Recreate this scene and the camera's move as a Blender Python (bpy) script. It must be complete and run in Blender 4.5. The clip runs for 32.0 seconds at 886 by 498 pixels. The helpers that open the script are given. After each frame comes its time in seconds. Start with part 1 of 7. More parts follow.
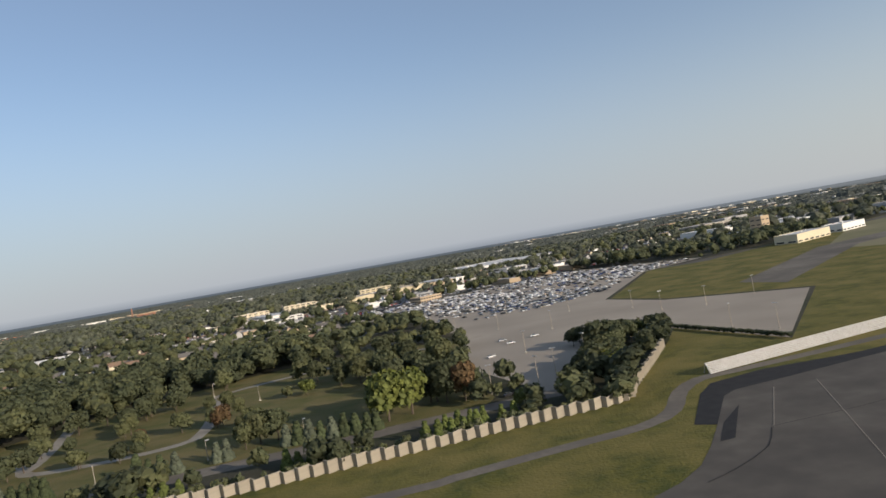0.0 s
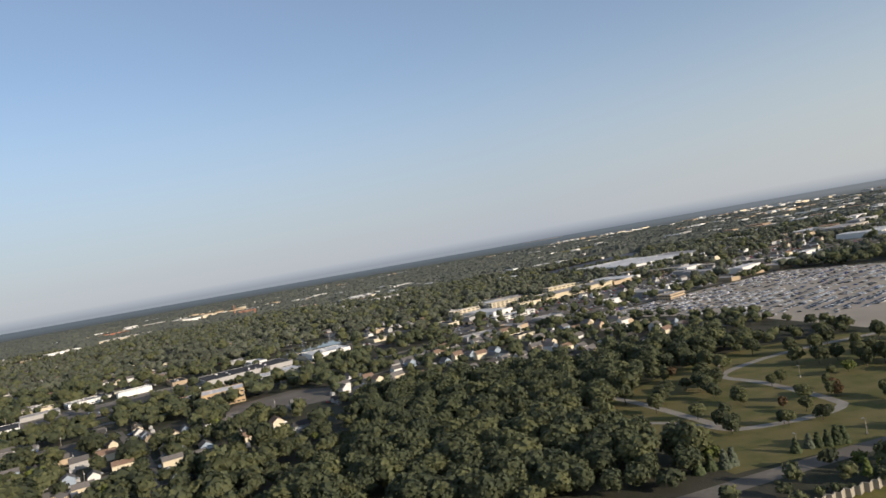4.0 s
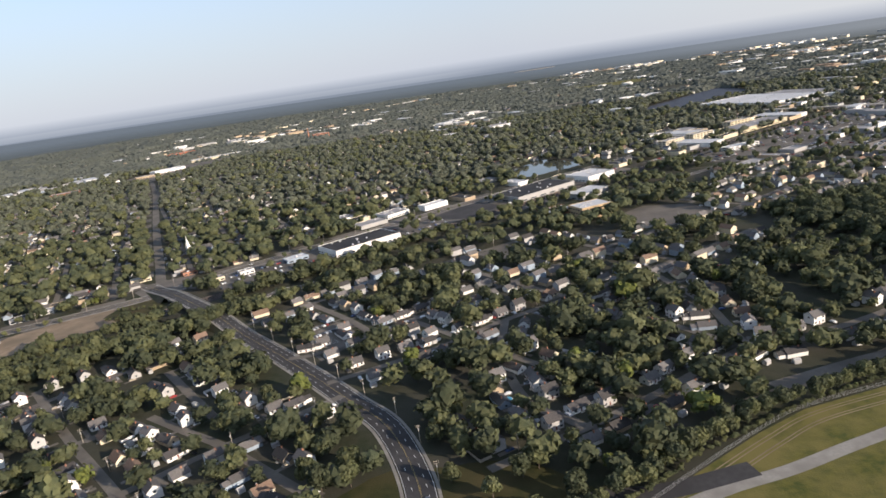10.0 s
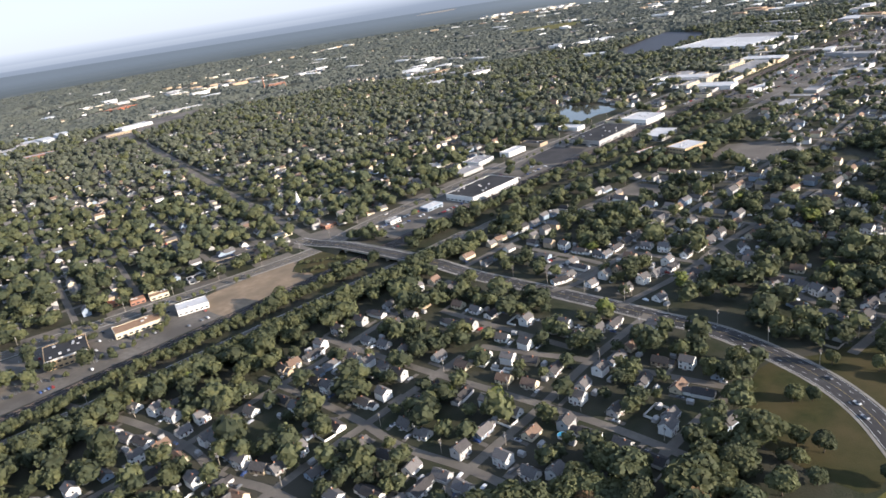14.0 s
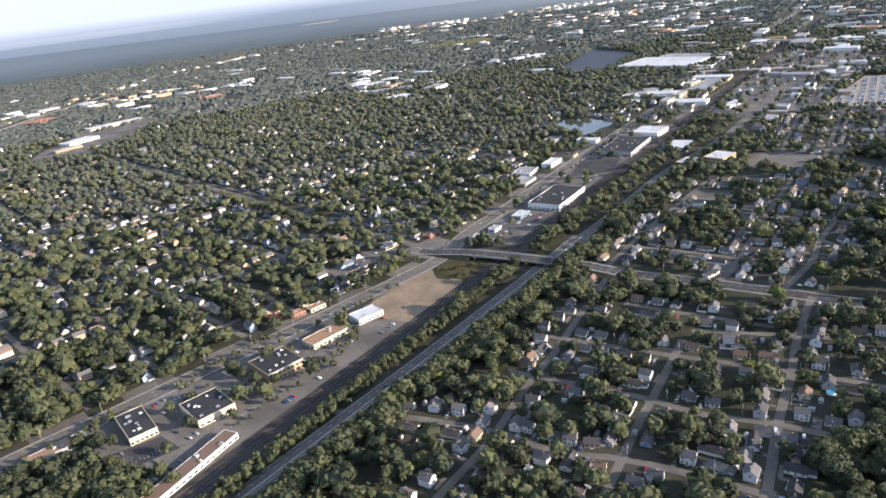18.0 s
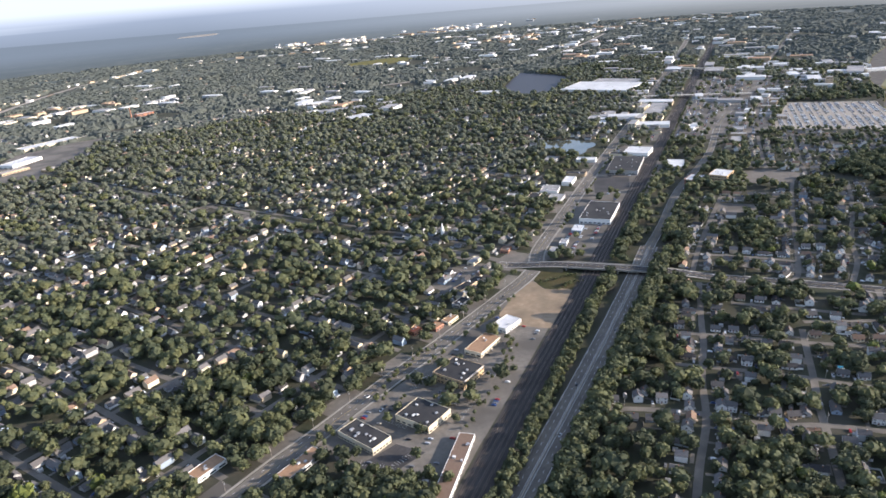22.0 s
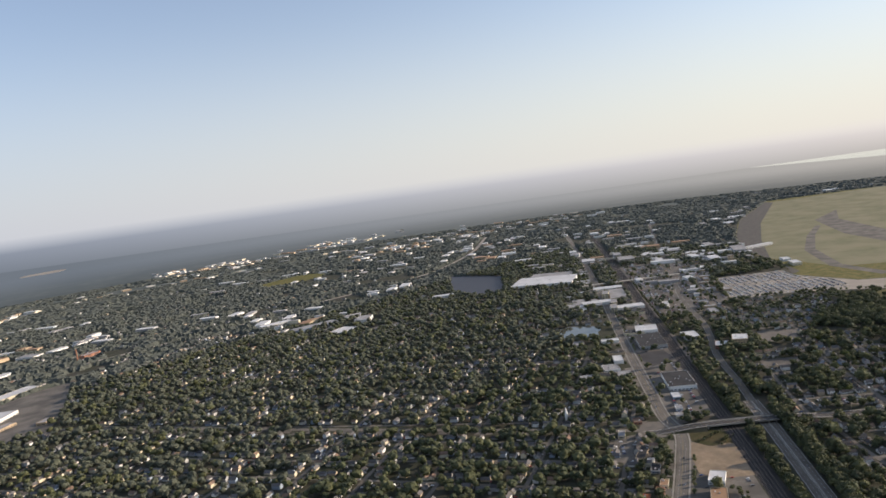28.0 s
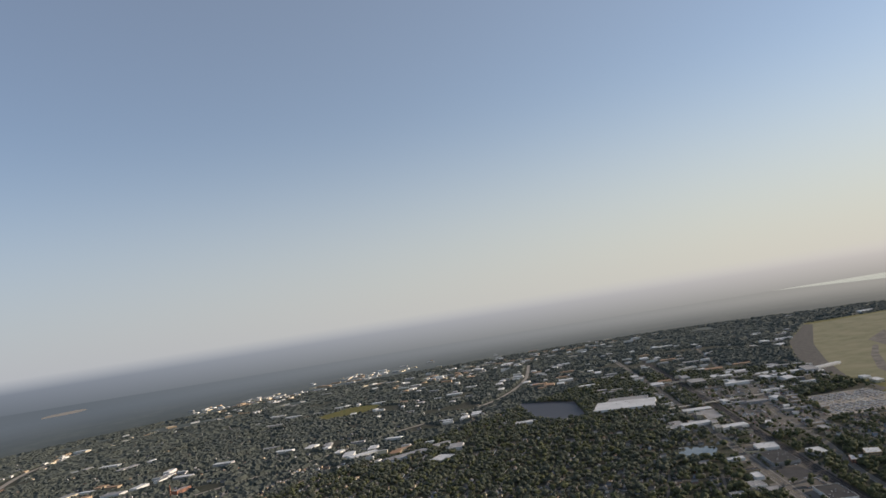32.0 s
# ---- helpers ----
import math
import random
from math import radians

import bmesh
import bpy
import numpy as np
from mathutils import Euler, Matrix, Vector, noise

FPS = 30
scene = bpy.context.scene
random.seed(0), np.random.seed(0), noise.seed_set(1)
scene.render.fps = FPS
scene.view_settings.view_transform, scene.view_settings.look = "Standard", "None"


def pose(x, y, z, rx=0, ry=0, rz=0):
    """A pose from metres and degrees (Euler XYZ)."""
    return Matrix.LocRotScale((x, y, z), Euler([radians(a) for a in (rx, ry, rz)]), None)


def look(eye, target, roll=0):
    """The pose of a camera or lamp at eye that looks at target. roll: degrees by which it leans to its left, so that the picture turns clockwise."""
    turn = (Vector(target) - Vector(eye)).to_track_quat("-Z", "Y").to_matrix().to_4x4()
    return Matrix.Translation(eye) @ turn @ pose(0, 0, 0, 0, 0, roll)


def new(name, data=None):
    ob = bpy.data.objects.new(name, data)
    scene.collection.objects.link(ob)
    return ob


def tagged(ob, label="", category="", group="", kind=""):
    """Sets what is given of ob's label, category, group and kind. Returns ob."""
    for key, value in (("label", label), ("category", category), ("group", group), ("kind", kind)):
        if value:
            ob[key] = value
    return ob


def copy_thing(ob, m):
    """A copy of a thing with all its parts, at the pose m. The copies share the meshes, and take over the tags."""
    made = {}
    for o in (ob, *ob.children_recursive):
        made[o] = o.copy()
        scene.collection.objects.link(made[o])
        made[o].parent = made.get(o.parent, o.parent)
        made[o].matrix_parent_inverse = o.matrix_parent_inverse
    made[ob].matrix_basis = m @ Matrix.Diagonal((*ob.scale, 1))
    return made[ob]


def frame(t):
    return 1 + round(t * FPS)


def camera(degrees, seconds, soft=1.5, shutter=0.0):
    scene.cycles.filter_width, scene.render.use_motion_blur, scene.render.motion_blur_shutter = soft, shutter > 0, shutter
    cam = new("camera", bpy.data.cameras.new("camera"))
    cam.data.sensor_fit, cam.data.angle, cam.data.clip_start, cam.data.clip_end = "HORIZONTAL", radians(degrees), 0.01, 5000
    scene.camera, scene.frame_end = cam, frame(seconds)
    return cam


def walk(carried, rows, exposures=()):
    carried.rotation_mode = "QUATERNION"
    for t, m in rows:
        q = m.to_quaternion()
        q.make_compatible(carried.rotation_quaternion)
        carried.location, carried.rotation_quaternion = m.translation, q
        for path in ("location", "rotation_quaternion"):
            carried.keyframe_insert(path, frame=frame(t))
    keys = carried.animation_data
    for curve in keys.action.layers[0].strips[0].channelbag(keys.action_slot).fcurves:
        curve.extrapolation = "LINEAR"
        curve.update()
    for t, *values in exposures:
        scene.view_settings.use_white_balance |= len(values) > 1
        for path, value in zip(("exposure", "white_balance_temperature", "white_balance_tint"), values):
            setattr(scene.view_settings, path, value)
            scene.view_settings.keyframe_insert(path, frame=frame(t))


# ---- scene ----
cam = camera(65.90, 32.0, 1.62)
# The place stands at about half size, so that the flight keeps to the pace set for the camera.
K = 0.49


def aim(x, y, z, yaw, pitch, roll):
    return pose(x * K, y * K, z * K, 0, 0, yaw) @ pose(0, 0, 0, 90 + pitch) @ pose(0, 0, 0, 0, 0, roll)


# seconds, place in metres at full size, yaw, pitch and roll in degrees
PATH = [
    (0, 1.24, 0.43, 56.88, 2.273, 0.031, -10.034),
    (0.5, -33.86, -10.23, 63.77, 2.226, -0.362, -10.514),
    (1, -69.06, -20.96, 70.72, 2.242, -0.779, -10.725),
    (1.5, -104.51, -31.93, 77.73, 2.708, -0.677, -11.025),
    (2, -140.23, -43.19, 84.84, 2.515, -0.469, -10.816),
    (2.5, -176.13, -54.76, 91.95, 2.787, 0.064, -10.840),
    (3, -212.23, -66.62, 98.99, 2.868, 0.267, -10.377),
    (3.5, -248.47, -78.66, 105.91, 3.087, 0.064, -10.030),
    (4, -285.38, -91.36, 112.56, 3.301, 0.014, -10.006),
    (4.5, -322.71, -104.30, 118.97, 3.457, 0.114, -10.175),
    (5, -359.92, -116.73, 125.23, 3.594, 0.181, -10.378),
    (5.5, -396.50, -127.95, 131.43, 3.752, 0.035, -10.457),
    (6, -432.22, -137.69, 137.62, 4.003, -0.602, -10.314),
    (6.5, -467.73, -147.05, 143.74, 4.340, -2.123, -9.991),
    (7, -503.05, -156.09, 149.79, 4.233, -4.012, -9.453),
    (7.5, -538.22, -164.86, 155.81, 4.003, -5.726, -9.388),
    (8, -573.23, -173.32, 161.84, 3.655, -7.431, -9.547),
    (8.5, -608.13, -181.50, 167.88, 3.428, -9.289, -9.172),
    (9, -642.87, -189.31, 173.97, 3.290, -11.364, -9.038),
    (9.5, -677.46, -196.72, 180.09, 2.647, -13.142, -8.666),
    (10, -712.00, -203.74, 186.28, 1.917, -14.652, -8.330),
    (10.5, -746.68, -210.39, 192.58, 0.835, -15.586, -8.192),
    (11, -781.65, -216.68, 198.97, -0.043, -15.974, -8.815),
    (11.5, -816.81, -222.47, 205.47, -0.556, -16.974, -9.190),
    (12, -852.02, -227.62, 212.20, -1.743, -18.583, -8.513),
    (12.5, -887.16, -232.09, 219.19, -2.708, -19.548, -8.667),
    (13, -922.22, -235.98, 226.37, -4.001, -20.068, -8.515),
    (13.5, -957.26, -239.29, 233.70, -5.405, -20.187, -8.638),
    (14, -992.38, -241.99, 241.17, -6.732, -20.411, -8.844),
    (14.5, -1027.58, -244.18, 248.65, -8.149, -20.818, -8.326),
    (15, -1063.09, -245.42, 256.07, -9.547, -21.159, -7.832),
    (15.5, -1098.72, -245.48, 263.32, -10.919, -21.379, -7.565),
    (16, -1134.18, -244.17, 270.28, -12.307, -21.483, -7.465),
    (16.5, -1169.14, -241.34, 276.84, -13.755, -21.474, -7.471),
    (17, -1203.47, -237.07, 283.00, -15.238, -21.391, -7.410),
    (17.5, -1237.58, -232.17, 289.07, -16.628, -21.310, -7.024),
    (18, -1271.50, -226.61, 295.14, -18.164, -21.083, -7.014),
    (18.5, -1305.33, -220.43, 301.24, -19.515, -20.906, -6.920),
    (19, -1339.11, -213.71, 307.33, -20.911, -21.082, -6.342),
    (19.5, -1372.82, -206.46, 313.45, -22.361, -21.183, -5.603),
    (20, -1406.35, -198.63, 319.60, -23.693, -21.015, -5.547),
    (20.5, -1439.63, -190.19, 325.75, -25.177, -20.921, -5.376),
    (21, -1472.71, -181.11, 331.87, -26.757, -20.738, -5.345),
    (21.5, -1505.72, -171.34, 337.91, -28.210, -20.830, -5.017),
    (22, -1538.86, -160.73, 343.88, -29.846, -20.918, -4.715),
    (22.5, -1572.15, -149.23, 349.81, -31.387, -20.971, -5.062),
    (23, -1605.52, -136.86, 355.74, -33.051, -20.966, -4.622),
    (23.5, -1638.87, -123.76, 361.69, -34.214, -21.039, -4.625),
    (24, -1672.15, -110.09, 367.61, -35.873, -20.978, -3.673),
    (24.5, -1705.42, -95.98, 373.43, -37.144, -19.437, -4.840),
    (25, -1738.57, -81.03, 378.84, -38.425, -17.558, -5.889),
    (25.5, -1771.67, -65.28, 383.83, -39.819, -15.709, -6.253),
    (26, -1804.89, -48.94, 388.53, -41.216, -13.850, -6.302),
    (26.5, -1838.36, -32.20, 393.04, -42.502, -11.941, -6.404),
    (27, -1872.16, -15.25, 397.45, -43.598, -9.898, -6.865),
    (27.5, -1906.07, 1.85, 401.79, -44.538, -7.621, -7.576),
    (28, -1940.09, 19.07, 406.06, -45.343, -5.440, -8.009),
    (28.5, -1974.21, 36.39, 410.26, -46.100, -3.240, -8.487),
    (29, -2008.43, 53.79, 414.42, -46.772, -1.099, -8.900),
    (29.5, -2042.73, 71.23, 418.55, -47.087, 0.756, -8.969),
    (30, -2077.09, 88.68, 422.67, -47.211, 2.301, -9.393),
    (30.5, -2111.52, 106.08, 426.80, -47.408, 4.021, -9.479),
    (31, -2145.99, 123.47, 430.93, -47.851, 5.196, -9.913),
    (31.5, -2180.48, 140.86, 435.08, -47.513, 5.153, -9.185),
    (32, -2215.00, 158.26, 439.23, -47.001, 5.406, -9.272),
]
EXPOSURES = [(0, 0.06, 6350, 13), (6, 0.19, 6320, 14), (8, 0.29, 6300, 15), (10, 0.55, 6250, 16), (11, 0.67, 6200, 16), (13, 0.91, 6050, 16), (15, 1.07, 5930, 16), (18, 1.13, 5880, 17), (24, 1.21, 5900, 17), (25, 1.0, 6020, 17), (26.5, 0.70, 6230, 17), (28, 0.45, 6430, 17), (30, 0.13, 6480, 15), (32, 0.03, 6450, 15)]
walk(cam, [(t, aim(*row)) for t, *row in PATH], EXPOSURES)

# ---- light ----
SUN_AZ, SUN_EL = radians(-36), radians(17)
sun_way = Vector((math.cos(SUN_AZ) * math.cos(SUN_EL), math.sin(SUN_AZ) * math.cos(SUN_EL), math.sin(SUN_EL)))
sun = new("sun", bpy.data.lights.new("sun", "SUN"))
sun.data.energy, sun.data.angle, sun.data.color = 4.75, radians(0.6), (1.0, 0.86, 0.67)
sun.matrix_world = look((0, 0, 900), Vector((0, 0, 900)) - sun_way)

# painted haze glow over the far land: its colour, sunward tint and sunward gain
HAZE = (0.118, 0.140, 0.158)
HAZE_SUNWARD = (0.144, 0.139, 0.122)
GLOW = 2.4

world = bpy.data.worlds.new("sky")
scene.world = world
world.use_nodes = True
wt = world.node_tree
wt.nodes.clear()
sky = wt.nodes.new("ShaderNodeTexSky")
sky.sky_type, sky.sun_disc = "NISHITA", False
sky.sun_elevation, sky.sun_rotation = SUN_EL, math.pi / 2 - SUN_AZ
sky.altitude, sky.air_density, sky.dust_density, sky.ozone_density = 0, 1.0, 0.35, 2.0
wbg = wt.nodes.new("ShaderNodeBackground")
wbg.inputs[1].default_value = 0.13
# land past the far woods: a plain glowing backdrop under the horizon, haze painted in
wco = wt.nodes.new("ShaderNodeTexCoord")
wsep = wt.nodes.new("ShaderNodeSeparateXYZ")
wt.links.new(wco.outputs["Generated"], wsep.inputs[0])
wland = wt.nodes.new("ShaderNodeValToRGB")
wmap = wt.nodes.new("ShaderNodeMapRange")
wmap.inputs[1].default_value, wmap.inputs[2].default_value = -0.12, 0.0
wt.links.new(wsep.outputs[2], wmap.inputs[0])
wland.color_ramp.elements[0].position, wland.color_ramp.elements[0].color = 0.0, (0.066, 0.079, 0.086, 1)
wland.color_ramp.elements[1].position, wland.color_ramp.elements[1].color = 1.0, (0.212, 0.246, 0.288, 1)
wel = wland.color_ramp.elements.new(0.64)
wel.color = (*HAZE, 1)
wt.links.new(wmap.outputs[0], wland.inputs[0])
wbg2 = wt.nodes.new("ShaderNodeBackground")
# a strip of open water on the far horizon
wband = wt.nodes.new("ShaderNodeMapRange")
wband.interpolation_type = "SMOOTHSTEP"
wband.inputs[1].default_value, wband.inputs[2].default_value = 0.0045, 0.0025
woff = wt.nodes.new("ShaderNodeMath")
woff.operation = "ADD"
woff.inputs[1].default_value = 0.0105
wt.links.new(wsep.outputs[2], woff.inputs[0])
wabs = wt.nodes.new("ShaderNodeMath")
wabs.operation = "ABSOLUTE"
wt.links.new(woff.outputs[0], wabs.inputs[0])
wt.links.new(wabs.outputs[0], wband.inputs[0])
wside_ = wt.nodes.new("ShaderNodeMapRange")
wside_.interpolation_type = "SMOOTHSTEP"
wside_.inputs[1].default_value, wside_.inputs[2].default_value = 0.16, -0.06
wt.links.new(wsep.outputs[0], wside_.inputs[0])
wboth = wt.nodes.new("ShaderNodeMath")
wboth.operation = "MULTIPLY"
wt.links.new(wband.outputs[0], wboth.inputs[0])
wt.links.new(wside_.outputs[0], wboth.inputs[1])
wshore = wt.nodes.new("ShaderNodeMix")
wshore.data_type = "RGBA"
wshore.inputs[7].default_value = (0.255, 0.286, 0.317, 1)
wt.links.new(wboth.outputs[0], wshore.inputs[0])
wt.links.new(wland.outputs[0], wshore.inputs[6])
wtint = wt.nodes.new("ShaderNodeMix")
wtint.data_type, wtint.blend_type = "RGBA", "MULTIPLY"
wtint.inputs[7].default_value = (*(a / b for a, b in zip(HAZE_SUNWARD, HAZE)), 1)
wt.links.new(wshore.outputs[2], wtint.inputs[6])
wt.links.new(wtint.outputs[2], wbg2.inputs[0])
# strength of the painted haze, rising towards the sun
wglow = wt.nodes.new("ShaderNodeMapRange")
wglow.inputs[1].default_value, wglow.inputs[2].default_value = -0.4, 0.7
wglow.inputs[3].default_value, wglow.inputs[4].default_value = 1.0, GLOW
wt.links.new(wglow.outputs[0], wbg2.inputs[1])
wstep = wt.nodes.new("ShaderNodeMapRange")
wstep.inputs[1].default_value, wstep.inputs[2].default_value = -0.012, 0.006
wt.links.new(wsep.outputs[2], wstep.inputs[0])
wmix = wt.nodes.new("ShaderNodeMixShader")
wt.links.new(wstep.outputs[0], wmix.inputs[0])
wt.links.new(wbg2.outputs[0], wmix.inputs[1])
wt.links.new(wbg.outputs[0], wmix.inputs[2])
# pale haze low in the sky, thinning upwards
whaze = wt.nodes.new("ShaderNodeMapRange")
whaze.interpolation_type = "SMOOTHERSTEP"
whaze.inputs[1].default_value, whaze.inputs[2].default_value = -0.05, 0.34
whaze.inputs[3].default_value, whaze.inputs[4].default_value = 0.92, 0.22
wt.links.new(wsep.outputs[2], whaze.inputs[0])
wsun = wt.nodes.new("ShaderNodeVectorMath")
wsun.operation = "DOT_PRODUCT"
wsun.inputs[1].default_value = sun_way
wt.links.new(wco.outputs["Generated"], wsun.inputs[0])
wwarm = wt.nodes.new("ShaderNodeMapRange")
wwarm.inputs[1].default_value, wwarm.inputs[2].default_value = -0.5, 0.55
wt.links.new(wsun.outputs["Value"], wwarm.inputs[0])
wt.links.new(wsun.outputs["Value"], wglow.inputs[0])
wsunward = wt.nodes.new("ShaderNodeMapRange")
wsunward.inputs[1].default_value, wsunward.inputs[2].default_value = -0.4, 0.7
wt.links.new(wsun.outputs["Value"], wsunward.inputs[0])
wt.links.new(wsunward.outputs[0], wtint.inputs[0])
wtone = wt.nodes.new("ShaderNodeMix")
wtone.data_type = "RGBA"
wtone.inputs[6].default_value, wtone.inputs[7].default_value = (3.05, 3.36, 3.74, 1), (4.42, 4.46, 3.98, 1)
wt.links.new(wwarm.outputs[0], wtone.inputs[0])
wsky = wt.nodes.new("ShaderNodeMix")
wsky.data_type = "RGBA"
wt.links.new(whaze.outputs[0], wsky.inputs[0])
wt.links.new(sky.outputs[0], wsky.inputs[6])
wt.links.new(wtone.outputs[2], wsky.inputs[7])
wt.links.new(wsky.outputs[2], wbg.inputs[0])
wout = wt.nodes.new("ShaderNodeOutputWorld")
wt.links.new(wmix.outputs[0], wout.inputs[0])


# ---- materials ----
def mat(name, a, b=None, scale=1.0, rough=0.85, c=None, scale2=0.05, island=0.0, obj_random=0.0, bump=0.0, metal=0.0, bump_scale=None, thin=0.0):
    """Two tones a and b mixed by fine noise, a third c by a coarse one, and a change of value piece by piece."""
    m = bpy.data.materials.new(name)
    m.use_nodes = True
    nt = m.node_tree
    p = nt.nodes["Principled BSDF"]
    p.inputs["Roughness"].default_value, p.inputs["Metallic"].default_value = rough, metal
    if rough > 0.65:
        p.inputs["Specular IOR Level"].default_value = 0.3 if thin else 0.2
    co = nt.nodes.new("ShaderNodeTexCoord")
    b = b or tuple(v * 0.75 for v in a)

    def noise_tex(s, detail):
        n = nt.nodes.new("ShaderNodeTexNoise")
        n.inputs["Scale"].default_value, n.inputs["Detail"].default_value = s, detail
        nt.links.new(co.outputs["Object"], n.inputs["Vector"])
        r = nt.nodes.new("ShaderNodeMapRange")
        r.inputs[1].default_value, r.inputs[2].default_value = 0.36, 0.64
        nt.links.new(n.outputs["Fac"], r.inputs[0])
        return r.outputs[0]

    def mixed(fac, one, two):
        mx = nt.nodes.new("ShaderNodeMix")
        mx.data_type = "RGBA"
        nt.links.new(fac, mx.inputs[0])
        for k, v in ((6, one), (7, two)):
            if isinstance(v, tuple):
                mx.inputs[k].default_value = (*v, 1)
            else:
                nt.links.new(v, mx.inputs[k])
        return mx.outputs[2]

    fine = noise_tex(scale, 5)
    col = mixed(fine, a, b)
    if c:
        col = mixed(noise_tex(scale2, 4), col, c)
    for amount, kind in ((island, "island"), (obj_random, "object")):
        if amount:
            src = nt.nodes.new("ShaderNodeNewGeometry" if kind == "island" else "ShaderNodeObjectInfo")
            r = nt.nodes.new("ShaderNodeMapRange")
            r.inputs[3].default_value, r.inputs[4].default_value = 1 - amount, 1 + amount
            nt.links.new(src.outputs["Random Per Island" if kind == "island" else "Random"], r.inputs[0])
            hs = nt.nodes.new("ShaderNodeHueSaturation")
            nt.links.new(r.outputs[0], hs.inputs["Value"])
            nt.links.new(col, hs.inputs["Color"])
            col = hs.outputs[0]
    nt.links.new(col, p.inputs["Base Color"])
    if bump:
        bp = nt.nodes.new("ShaderNodeBump")
        bp.inputs["Strength"].default_value, bp.inputs["Distance"].default_value = bump, 0.3
        n = nt.nodes.new("ShaderNodeTexNoise")
        n.inputs["Scale"].default_value, n.inputs["Detail"].default_value = bump_scale or scale, 4
        nt.links.new(co.outputs["Object"], n.inputs["Vector"])
        nt.links.new(n.outputs["Fac"], bp.inputs["Height"])
        nt.links.new(bp.outputs[0], p.inputs["Normal"])
    if thin:
        # light through the leaves
        tl = nt.nodes.new("ShaderNodeBsdfTranslucent")
        ms = nt.nodes.new("ShaderNodeMixShader")
        ms.inputs[0].default_value = thin
        nt.links.new(col, tl.inputs["Color"])
        nt.links.new(p.outputs[0], ms.inputs[1])
        nt.links.new(tl.outputs[0], ms.inputs[2])
        nt.links.new(ms.outputs[0], nt.nodes["Material Output"].inputs["Surface"])
    return m


